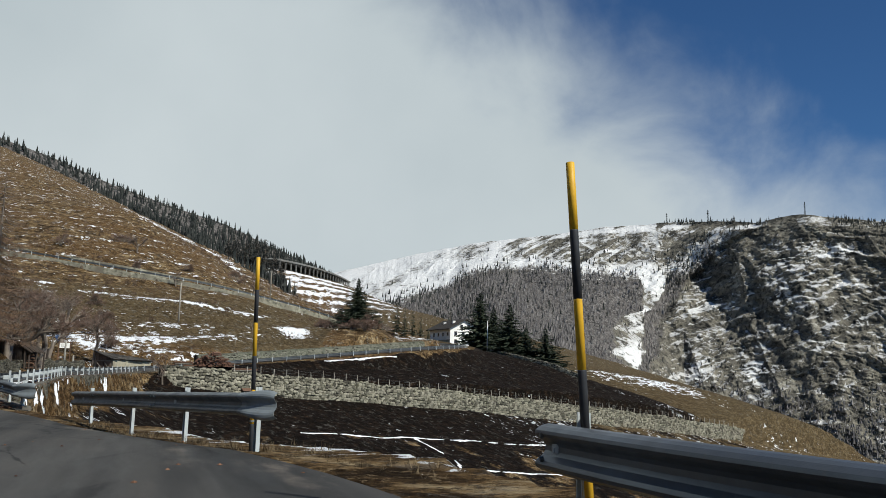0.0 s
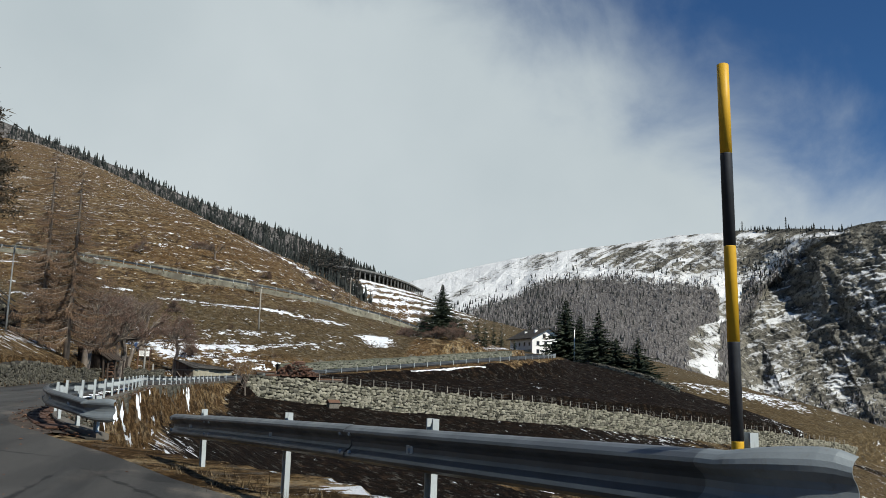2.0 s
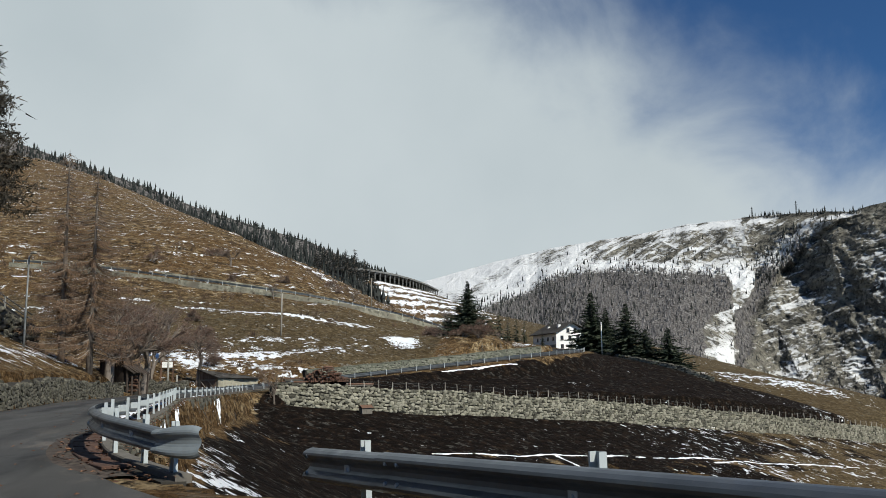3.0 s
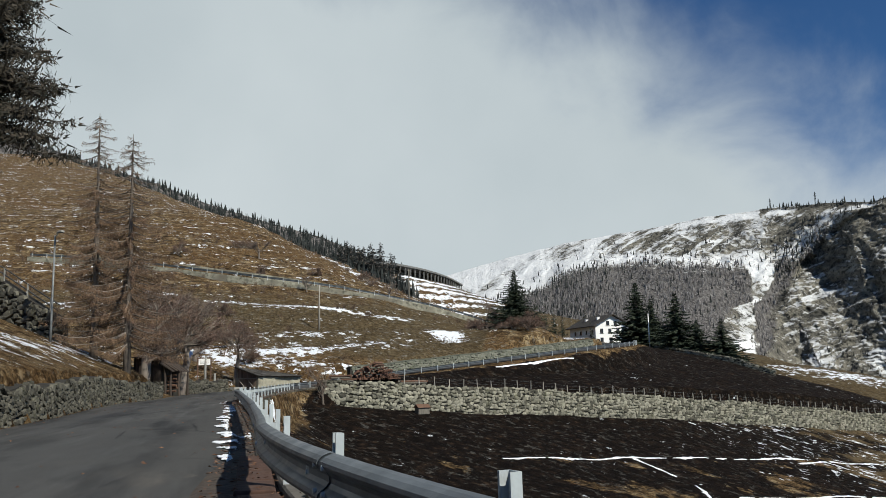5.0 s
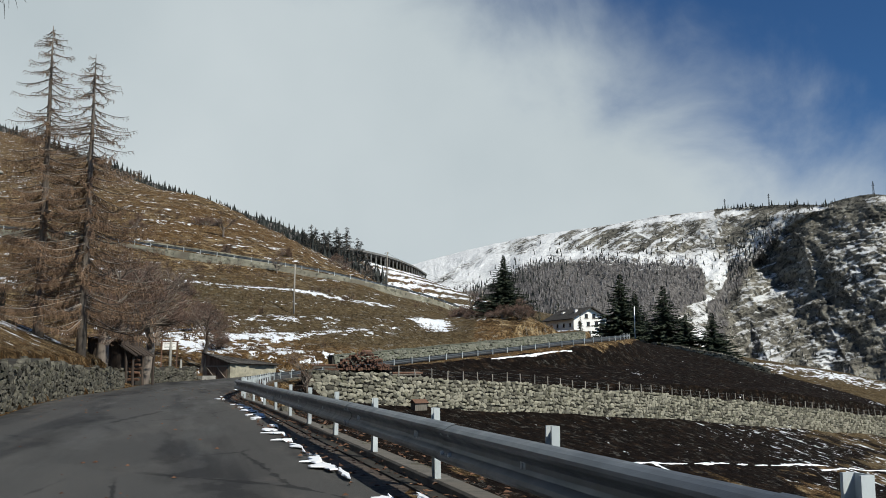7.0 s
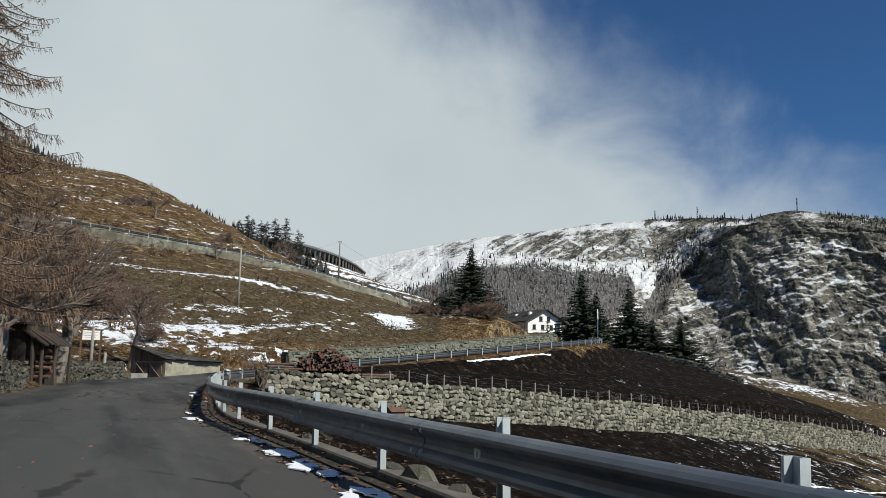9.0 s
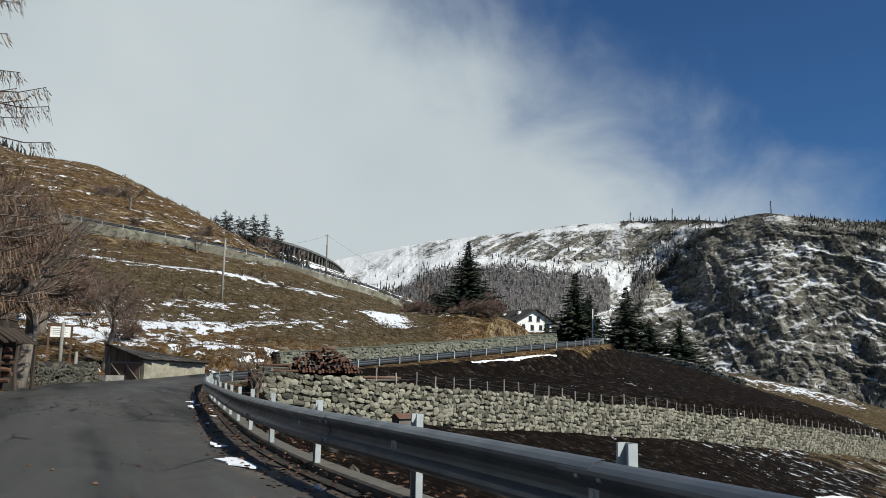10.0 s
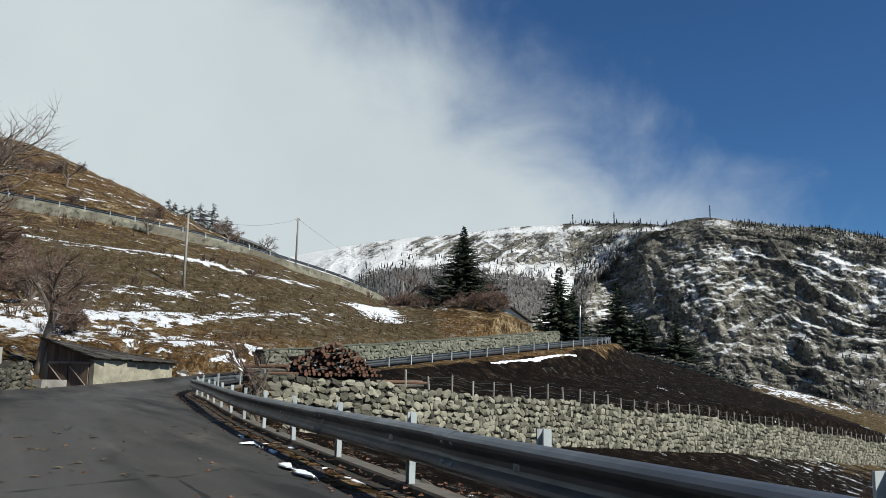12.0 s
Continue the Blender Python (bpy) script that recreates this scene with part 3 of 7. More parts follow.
def stone_wall(line, top, bottom, size, seed, material, parent, out_side, parts_from, parts_to, thick=0.5, roundness=0.55, proud=0.06, limit=290):
    """Lays stones on the face of a wall along a line. top and bottom: heights by metres along the line; out_side: +1 faces right of the line.
    Stones from parts_from to parts_to metres are parts, the rest one mesh."""
    r = np.random.default_rng(seed)
    shapes, faces = stone_shapes(seed, 9, roundness)
    meshes = [mesh_of("stone", v, faces, material) for v in shapes]
    rest = Heap()
    total, made = length(line), 0
    w0, h0 = size
    levels = int(3 + 6 / h0)
    run = np.arange(0.0, total, 0.5)
    zs_top, zs_bot = np.array([top(s) for s in run]), np.array([bottom(s) for s in run])
    for k in range(levels):
        s = r.uniform(0, w0)
        while s < total - 0.1:
            w = w0 * r.uniform(0.45, 1.7)
            c = s + w / 2
            t, b = np.interp(c, run, zs_top), np.interp(c, run, zs_bot)
            h = h0 * r.uniform(0.7, 1.45)
            z = t - h0 * (k + 0.5) + 0.04 * math.sin(c * 1.3 + k) + r.normal(0, h0 * 0.15)
            s += w * 0.93
            if z + h * 0.4 < b - 0.1:
                continue
            q, way = at_length(line, c)
            side = np.array((way[1], -way[0])) * out_side
            m = Matrix.Translation((q[0] + side[0] * (proud + r.normal(0, 0.018)), q[1] + side[1] * (proud + r.normal(0, 0.018)), z))
            m = m @ Euler((0, r.normal(0, 0.22), math.atan2(way[1], way[0]) + r.normal(0, 0.05))).to_matrix().to_4x4() @ Matrix.Diagonal((w * (0.91 + 0.10 * roundness), thick * 0.55, h * (0.88 + 0.10 * roundness), 1))
            i = int(r.integers(len(meshes)))
            if parts_from <= c <= parts_to and made < limit:
                piece("stone", meshes[i], parent, "", m)
                made += 1
            else:
                v = shapes[i] @ np.array(m.to_3x3()).T + np.array(m.translation)
                rest.add(v, faces)
    if rest.n:
        tagged(piece("stones", rest.mesh("stones", material), parent), kind="stuff")

# ---- the land ----


def axis(*spans):
    """Grid lines: spans of (from, to, step)."""
    out = []
    for a, b, s in spans:
        out += list(np.linspace(a, b, max(2, int(round((b - a) / s))), endpoint=False))
    return np.array(out + [spans[-1][1]])


def height_noise(x, y, scale, octaves, seed, gain=0.5):
    """Value noise in plain numpy, about -1 to 1."""
    out, amp, norm = np.zeros_like(x), 1.0, 0.0
    for o in range(octaves):
        r = np.random.default_rng(seed + o)
        table = r.uniform(-1, 1, (256, 256))
        u, v = x / scale * 2 ** o + 37.1 * o, y / scale * 2 ** o + 11.7 * o
        i, j = np.floor(u).astype(int), np.floor(v).astype(int)
        f, g = u - i, v - j
        f, g = f * f * (3 - 2 * f), g * g * (3 - 2 * g)
        t = lambda a, b: table[a % 256, b % 256]
        out += amp * ((t(i, j) * (1 - f) + t(i + 1, j) * f) * (1 - g) + (t(i, j + 1) * (1 - f) + t(i + 1, j + 1) * f) * g)
        norm += amp
        amp *= gain
    return out / norm


def grid_mesh(name, X, Y, Z, material, masks, smooth=True):
    ny, nx = X.shape
    me = bpy.data.meshes.new(name)
    i = np.arange(ny * nx).reshape(ny, nx)
    f = np.stack([i[:-1, :-1], i[:-1, 1:], i[1:, 1:], i[1:, :-1]], -1).reshape(-1, 4)
    me.vertices.add(ny * nx)
    me.vertices.foreach_set("co", np.stack([X, Y, Z], -1).astype(np.float32).ravel())
    me.loops.add(f.size)
    me.loops.foreach_set("vertex_index", f.astype(np.int32).ravel())
    me.polygons.add(len(f))
    me.polygons.foreach_set("loop_start", (np.arange(len(f)) * 4).astype(np.int32))
    me.polygons.foreach_set("use_smooth", np.full(len(f), smooth, bool))
    me.update()
    me.validate()
    for key, value in masks.items():
        a = me.attributes.new(key, "FLOAT", "POINT")
        a.data.foreach_set("value", value.astype(np.float32).ravel())
    me.materials.append(material)
    return me


gx = axis((-420, -180, 10), (-180, -90, 3), (-90, -56, 1.1), (-56, 10, 0.5), (10, 60, 1.3), (60, 140, 4), (140, 420, 14))
gy = axis((-120, -16, 6), (-16, 150, 0.5), (150, 200, 1.0), (200, 300, 2.2), (300, 560, 7))
X, Y = np.meshgrid(gx, gy)
Z = ground(X, Y)
D, ROW = lane_place(X, Y)
off = np.clip((np.where(D > 0, D - ROW[..., 4], -D - ROW[..., 3]) - 0.9) / 3.0, 0, 1)
A, P = wall_coords(X, Y)
uphill = (D < 0) | (Y > 245)
terrace = np.where(uphill & (Y > 118), 1.0, 0.25) * off
steps = np.sin(hill(X, Y) * 2.6 + 1.5 * height_noise(X, Y, 30, 2, 5))
Z = Z + off * (0.30 * height_noise(X, Y, 9, 3, 11) + 0.07 * height_noise(X, Y, 1.6, 3, 21)) + terrace * 0.16 * steps
Z = Z + np.clip((hill(X, Y) - 16) / 10, 0, 1) * uphill * 0.9 * height_noise(X, Y, 16, 3, 31)
Z = Z - 45 * sstep(110, 420, X) - 70 * sstep(360, 560, Y) * sstep(-60, 60, X)

meadow_zone = sstep(125, 131, Y) * (1 - sstep(12, 18, hill(X, Y))) * (X < -24)
meadow_zone = np.where((D > 0) & (Y > 20), np.where(P < -0.45, sstep(60, 80, A), 0.8 * sstep(40, 60, A)), meadow_zone)
burn = np.where((D > 0) & (Y > 60) & (Y < 192), np.where(P > 0, 1.0 - 0.62 * sstep(34, 80, A - 0.25 * P) - 0.18 * sstep(18, 40, P) - 0.36 * sstep(10, 15, P), 0.95 - 0.9 * sstep(88, 128, A)), 0.0)
burn = np.where((D > 0) & (Y <= 100) & (Y > 20), 0.75 * sstep(26, 46, Y + 6 * height_noise(X, Y, 12, 3, 17)), burn) * sstep(0.6, 3.0, np.where(D > 0, D - ROW[..., 4], 0))
snow = np.full(X.shape, -0.02)
snow += np.where(uphill & (Y > 112), 0.23, 0)
snow += 0.46 * np.exp(-((X + 47) / 13) ** 2 - ((Y - 126) / 6) ** 2)           # below the meadow
snow += 0.62 * np.exp(-((X + 54) / 6.0) ** 2 - ((Y - 120.5) / 2.0) ** 2)        # the drift behind the shed
snow += 1.15 * np.exp(-((X + 30.0) / 2.6) ** 2 - ((Y - 150) / 4.5) ** 2)      # bright patch on the nose of the meadow
snow += 0.42 * np.exp(-((X + 35) / 9) ** 2 - ((Y - 137) / 6) ** 2)
snow += 0.60 * np.exp(-((Y - (151.0 + 0.35 * (X + 49))) / 1.0) ** 2) * (X < -38) * (X > -66)  # streak along the meadow
snow += (0.12 + 0.85 * sstep(-0.15, 0.35, np.sin(Z * 1.9 + 1.2 * height_noise(X, Y, 25, 2, 15)))) * np.exp(-((X + 52) / 26) ** 4 - ((Y - 330) / 55) ** 4)          # terraces under the gallery
snow += 0.42 * np.exp(-((X + 12) / 14) ** 2 - ((Y - 205) / 20) ** 2)
snow += np.where(~uphill, 0.10, 0) * (P > 0)
snow += 0.22 * np.exp(-((A - 70) / 40) ** 2 - ((P - 10) / 16) ** 2)
snow += 0.92 * np.exp(-((X - 44) / 26) ** 2 - ((Y - 214) / 9) ** 2)
snow += 0.26 * (P > 0) * (D > 0) * sstep(30, 55, A) * (Y > 60)
snow += 0.28 * np.exp(-((A - 41) / 7) ** 2 - ((P + 5.6) / 1.6) ** 2)
snow -= 0.35 * (D < 0) * (-D - ROW[..., 3] < 7) * (Y > 124) * (Y < 172)
snow += 0.44 * np.exp(-((D - ROW[..., 4] - 3.0) / 1.9) ** 2) * sstep(11, 16, Y) * (1 - sstep(21, 24, Y) + sstep(36, 42, Y)) * (1 - sstep(50, 75, Y)) * (D > 0)
snow += 0.22 * (steps > 0.55) * uphill * sstep(116, 124, Y)
snow += 0.36 * np.exp(-((Y - 184) / 6.5) ** 2) * (P < -0.45) * sstep(76, 92, A)
snow += 0.36 * np.exp(-((D - ROW[..., 4] - 4.2) / 2.6) ** 2) * sstep(6, 12, Y) * (1 - sstep(20, 24, Y)) * (D > 0)
crest = 0.7827 * X + 0.6224 * Y
snow += 0.55 * np.exp(-((crest - 99) / 2.6) ** 2) * sstep(22, 30, hill(X, Y)) * (X > -140)
snow += 0.70 * np.exp(-((D + 7.0) / 2.8) ** 2) * (Y > 30) * (Y < 80)
snow -= 0.16 * meadow_zone * (np.abs(Y - (151.0 + 0.35 * (X + 49))) > 3) * sstep(133, 139, Y)
snow += 0.18 * np.exp(-((D - ROW[..., 4] - 2.4) / 1.4) ** 2) * (Y < 110)
rock = np.where(uphill & (Y > 100), 0.7, 0.25)
rock = np.where(hill(X, Y) > 16, 0.45, rock)
ground_mesh = grid_mesh("ground", X, Y, Z, GROUND, {"snow": snow, "burn": burn, "meadow": meadow_zone, "rock": rock})
land = tagged(new("ground", ground_mesh), "brown winter hillside with dry grass, scorched fields and snow patches", "hillside", kind="structure")


def land_heights(x, y):
    """Heights of the finished land sheet at many places."""
    x, y = np.asarray(x, float), np.asarray(y, float)
    i = np.clip(np.searchsorted(gx, x) - 1, 0, len(gx) - 2)
    j = np.clip(np.searchsorted(gy, y) - 1, 0, len(gy) - 2)
    f, g = (x - gx[i]) / (gx[i + 1] - gx[i]), (y - gy[j]) / (gy[j + 1] - gy[j])
    return (Z[j, i] * (1 - f) + Z[j, i + 1] * f) * (1 - g) + (Z[j + 1, i] * (1 - f) + Z[j + 1, i + 1] * f) * g


def land_z(x, y):
    """Height of the finished land sheet at a place."""
    return float(land_heights(x, y))


# asphalt lane, one ribbon over the land
right_way = np.stack([LANE_DIR[:, 1], -LANE_DIR[:, 0]], 1)
cols = np.linspace(-1, 1, 13)
side = np.where(cols[None] < 0, cols[None] * LANE[:, 3, None], cols[None] * LANE[:, 4, None])
ragged = 0.10 * height_noise(LANE[:, 0] * 1.0, LANE[:, 1] * 1.0, 2.2, 3, 3)
side[:, -1] += ragged
side[:, 0] += 0.6 * ragged[::-1]
RX, RY = LANE[:, 0, None] + side * right_way[:, 0, None], LANE[:, 1, None] + side * right_way[:, 1, None]
RZ = LANE[:, 2, None] - fall(RY) * np.clip(side, -4, 5) - 0.012 * np.abs(cols[None]) ** 2 + 0.012 * height_noise(RX, RY, 3, 2, 9)
RZ[:, 0] -= 0.02
RZ[:, -1] -= 0.03
lane_mesh = grid_mesh("road", RX[:, ::-1], RY[:, ::-1], RZ[:, ::-1], ASPHALT, {"dust": np.clip((np.abs(cols[None, ::-1]) * np.ones_like(RX) - 0.55) * 2, 0.12, 0.9), "worn": 1 - np.abs(cols[None, ::-1] - 0.12) * 1.7 * np.ones_like(RX)})
tagged(new("road", lane_mesh), "patched dark grey asphalt lane with cracked edges", "road", kind="structure")

# ---- far mountains, one sheet round the valley: columns by bearing, rows up the slope ----
wood_cols = axis((-75, -34, 1.0), (-34, -7.5, 0.12))
range_cols = axis((-13, -8, 0.2), (-8, 31.5, 0.045), (31.5, 36, 0.10), (36, 80, 1.0))
az = np.radians(np.r_[wood_cols, range_cols])
up_rows = np.concatenate([np.linspace(-0.3, 0.0, 8, endpoint=False), np.linspace(0.0, 1.0, 330), np.linspace(1.02, 1.5, 10)])
AZ, S = np.meshgrid(az, up_rows)
deg = np.degrees(AZ)
wooded = np.broadcast_to((np.arange(len(az)) < len(wood_cols)).astype(float), AZ.shape)
skyline = np.interp(deg, [-13, -10, -7.3, -3.5, 0.7, 6.4, 9.0, 11, 13.1, 15.5, 17.3, 18.7, 19.8, 20.7, 21.5, 22.7, 24, 26.0, 28.3, 31, 33.6, 45, 80],
                    [5.5, 6.2, 6.9, 7.9, 8.75, 9.42, 9.80, 9.9, 10.02, 10.05, 9.98, 9.85, 10.12, 10.26, 10.26, 10.02, 9.82, 9.55, 9.35, 8.7, 7.9, 7, 7])
skyline = skyline + 0.06 * height_noise(deg * 10, deg * 0 + 3.3, 9, 5, 41)
skyline = np.where(wooded > 0.5, np.interp(deg, [-75, -40, -35, -30.2, -27, -23.5, -20, -16.4, -13.4, -10.4, -8.6, -7.5], [13.4, 15.3, 14.6, 13.3, 12.45, 11.2, 10.2, 9.25, 7.95, 6.8, 5.7, 4.4]), skyline)


def facets(u, v, scale, octaves, seed, gain=0.55):
    """Broken planes: noise with straight flanks, turned at each octave."""
    out, amp, norm = np.zeros_like(u), 1.0, 0.0
    for o in range(octaves):
        table = np.random.default_rng(seed + o).uniform(-1, 1, (256, 256))
        c, k = math.cos(1.1 * o + seed), math.sin(1.1 * o + seed)
        a, b = (u * c - v * k) / scale * 2 ** o + 31.7 * o, (u * k + v * c) / scale * 2 ** o + 17.3 * o
        i, j = np.floor(a).astype(int), np.floor(b).astype(int)
        f, g = a - i, b - j
        t = lambda p, q: table[p % 256, q % 256]
        out += amp * ((t(i, j) * (1 - f) + t(i + 1, j) * f) * (1 - g) + (t(i, j + 1) * (1 - f) + t(i + 1, j + 1) * f) * g)
        norm += amp
        amp *= gain
    return out / norm


def ridged(u, v, scale, octaves, seed):
    return 1 - 2.4 * np.abs(height_noise(u, v, scale, octaves, seed, 0.58))


def ledges(layer, spacing):
    """How far a stepped face stands back from a plain one: upright risers, then a shelf."""
    f = layer / spacing - np.floor(layer / spacing)
    return spacing * (sstep(0.62, 1.0, f) - f)


T = np.clip(S, 0, 1)
top_r = np.where(wooded > 0.5, 900, np.interp(deg, [-13, -5, 2, 9, 13, 15.6, 19, 21.6, 80], [2100, 2050, 1900, 1800, 1750, 1700, 1610, 1580, 1560]))
foot_r = np.where(wooded > 0.5, 520, np.interp(deg, [-7.7, 5, 11, 14, 18, 80], [820, 900, 1030, 1180, 1230, 1230]))
foot_el = -2.2 - 5.5 * sstep(5, 16, deg) + 1.5 * wooded
el = foot_el + (skyline - foot_el) * (T + 0.04 * np.sin(T * 9 + deg) * T * (1 - T))
RB = foot_r + (top_r - foot_r) * T ** np.interp(deg, [-8, 4, 14, 80], [1.6, 1.4, 1.0, 1.0])
MZ = RB * np.tan(np.radians(el)) + 1.2
RB = np.where(S > 1, top_r * (1 + 0.5 * (S - 1)), RB)
MZ = np.where(S > 1, top_r * np.tan(np.radians(skyline)) * (1 - 0.9 * (S - 1)), MZ)
RB = np.where(S < 0, foot_r * (1 + 0.9 * S), RB)
MZ = np.where(S < 0, MZ + 60 * S * foot_r / 800, MZ)
U = 1450 * AZ
fade = np.clip(T * 8, 0, 1) * (1 - sstep(0.95, 1.0, T))

# the edge of the cliff against the wooded slope, by height
cliff_line = np.interp(el, [0.0, 1.6, 3.3, 5.5, 6.7, 8.6, 9.6, 12], [11.8, 12.1, 12.4, 13.6, 14.8, 16.7, 18.9, 19.3])
cliff_near = cliff_line - deg
cliff = sstep(-0.25, 0.35, -cliff_near + 0.55 * height_noise(deg * 10, el * 10, 9, 4, 45))

# the cliff: strata dipping away from the summit, broken ribs, cracked faces
warp = 34 * height_noise(U, MZ, 330, 3, 50) + 30 * facets(U, MZ * 1.3, 85, 5, 52)
dip = 0.34 * np.sqrt((U - 1450 * math.radians(20.5)) ** 2 + 60 ** 2)
layer = MZ + dip + warp
some = 0.25 + 0.75 * sstep(-0.3, 0.3, height_noise(U, MZ * 1.6, 90, 3, 54))
cross = MZ * 0.9 - 0.55 * U + 22 * facets(U, MZ, 60, 4, 58)
face = -some * 0.55 * ledges(layer, 31) - (1.25 - some) * 0.42 * ledges(cross, 23) - 0.40 * ledges(layer * 1.0 + 9 * facets(U, MZ, 22, 3, 56), 9)
face = face + 17 * ridged(U + 0.35 * MZ, MZ * 0.35, 150, 5, 61) + 22 * facets(U + 0.5 * MZ, MZ * 0.6, 80, 5, 63) + 11 * facets(U, MZ, 19, 4, 66)
# the snowy range: ribs and chutes running down aslant
slant, along_ = U * 0.55 + MZ * 0.84, MZ * 0.55 - U * 0.84
spur = 30 * ridged(slant * 0.3 + along_, slant, 260, 5, 71) + 16 * ridged(along_, slant * 0.35, 75, 5, 73) + 7 * facets(U, MZ, 34, 4, 74)
push = cliff * face + (1 - cliff) * (1 - wooded) * spur * (0.25 + 0.75 * sstep(0.45, 0.8, T)) + wooded * 10 * height_noise(U, MZ, 60, 3, 75)
# the ravine between them with its snow chute
chute_at = np.interp(el, [0, 1.6, 3.8, 4.3, 5.5, 6.5, 7.6], [10.7, 10.6, 10.6, 11.7, 12.2, 12.1, 11.2])
chute_wide = np.interp(el, [-0.4, 0.3, 1.6, 3.6, 4.2, 5.5, 6.5, 8.0], [0.05, 0.45, 1.0, 0.9, 0.35, 0.8, 1.0, 1.3])
chute = 1 - sstep(0.65, 1.15, np.abs(deg - chute_at) / chute_wide + 0.7 * height_noise(deg * 12, el * 12, 9, 4, 83))
ravine = np.exp(-((deg - cliff_line + 0.15) / 0.5) ** 2) * sstep(0.5, 2.5, el) * (1 - sstep(6.5, 9, el))
RM = RB - fade * push * 0.85 + fade * ravine * 14
WX, WY = RM * np.sin(AZ), RM * np.cos(AZ)


def facing_up(X_, Y_, Z_):
    """How far the sheet faces the sky, 0 to 1."""
    ax, ay, az_ = (np.gradient(v, axis=0) for v in (X_, Y_, Z_))
    bx, by, bz = (np.gradient(v, axis=1) for v in (X_, Y_, Z_))
    nx, ny, nz = ay * bz - az_ * by, az_ * bx - ax * bz, ax * by - ay * bx
    return np.abs(nz) / (np.sqrt(nx * nx + ny * ny + nz * nz) + 1e-9)


flat = facing_up(WX, WY, MZ)
inside = (S > 0.02) & (S < 0.98) & (deg < 34)
cut = float(np.quantile(flat[inside & (cliff > 0.5)], 0.66))
cut_r = float(np.quantile(flat[inside & (cliff < 0.5) & (wooded < 0.5)], 0.34))
mottle = height_noise(U, MZ * 1.5, 46, 5, 88, 0.62)
on_cliff = 0.34 + 0.23 * sstep(cut - 0.18, cut + 0.14, flat) + 0.38 * mottle + 0.05 * sstep(5, 8, el) - 0.22 * sstep(0.88, 0.96, T) - 0.12 * (1 - sstep(-1, 2.5, el)) - 0.35 * ravine
tree_line = np.interp(deg, [-8, -3.3, -1.7, 0.9, 4.1, 7.3, 9.6, 11.2, 13, 20], [3.2, 4.6, 5.7, 6.8, 6.9, 6.7, 6.8, 6.4, 6.6, 9.6])
over = el - tree_line + 1.3 * height_noise(U, MZ, 150, 4, 81) + 0.5 * height_noise(U, MZ, 45, 4, 82)
streaks = height_noise((U + MZ) * 0.16, (U - MZ) * 0.7, 20, 5, 85, 0.6)
bare_crest = sstep(-2, 9, deg)
on_range = 0.20 + 0.24 * mottle + 0.66 * sstep(-1.1, 0.8, over) - (0.16 + 0.30 * bare_crest) * (1 - sstep(cut_r - 0.12, cut_r + 0.12, flat)) * sstep(-0.2, 1.2, over)
on_range = on_range - (0.18 + 0.42 * bare_crest) * sstep(-0.1, 0.5, streaks) * sstep(0, 1.5, over)
msnow = on_range * (1 - cliff) + on_cliff * cliff
msnow = np.maximum(msnow, chute * (0.60 + 0.5 * mottle) * (1 - cliff))
msnow = np.where(wooded > 0.5, 0.08, msnow)
mforest = np.clip((1 - cliff) * (1 - sstep(-0.8, 0.8, over)) * (1 - chute) + wooded, 0, 1)
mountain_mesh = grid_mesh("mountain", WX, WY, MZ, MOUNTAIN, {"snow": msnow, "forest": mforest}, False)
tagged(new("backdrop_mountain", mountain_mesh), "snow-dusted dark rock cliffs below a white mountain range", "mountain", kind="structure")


def conifer_cones(name, places, seed, label, material=None, tiers=((0.05, 0.58, 1.0), (0.38, 0.82, 0.70), (0.64, 1.0, 0.40)), slim=(0.13, 0.22), sides=5):
    """Small far conifers, joined: places of x, y, z, height."""
    r = np.random.default_rng(seed)
    p = np.array(places, float)
    n, h = len(p), p[:, 3]
    w = h * r.uniform(*slim, n)
    lean = r.normal(0, 0.03, (n, 2)) * h[:, None]
    heap = Heap()
    for lo, hi, k in tiers:
        a = r.uniform(0, 6.3, n)[:, None] + np.linspace(0, 2 * math.pi, sides, endpoint=False)[None]
        q = (w * k)[:, None] * r.uniform(0.65, 1.25, (n, sides))
        ring = np.stack([p[:, 0, None] + lean[:, 0, None] * lo + np.cos(a) * q, p[:, 1, None] + lean[:, 1, None] * lo + np.sin(a) * q, (p[:, 2] + h * lo)[:, None] + r.normal(0, 0.035, (n, sides)) * h[:, None]], -1)
        top = np.stack([p[:, 0] + lean[:, 0] * hi, p[:, 1] + lean[:, 1] * hi, p[:, 2] + h * hi], -1)[:, None]
        m = sides + 1
        heap.add(np.concatenate([ring, top], 1).reshape(-1, 3), [(t * m + i, t * m + (i + 1) % sides, t * m + sides) for t in range(n) for i in range(sides)])
    return tagged(new(name, heap.mesh(name, material or FAR_NEEDLE)), label, "forest", kind="stuff")


def polar_z(a, r):
    """Height of the mountain's crest at a bearing, at a range."""
    i = len(wood_cols) + int(np.argmin(np.abs(range_cols - a)))
    return float(r * math.tan(math.radians(skyline[0, i])))


rf = np.random.default_rng(8)
patch = height_noise(U, MZ, 110, 4, 78)


def sow(want, low, high, sink=0.8):
    """Trees on the mountain sheet, thinned by a chance for each place."""
    pick = np.argwhere((rf.random(want.shape) < want) & (S > 0) & (S <= 1.0) & (np.abs(deg) < 36))
    return [(WX[j, i] + rf.normal(0, 1.5), WY[j, i] + rf.normal(0, 4), MZ[j, i] - sink, rf.uniform(low, high)) for j, i in pick]


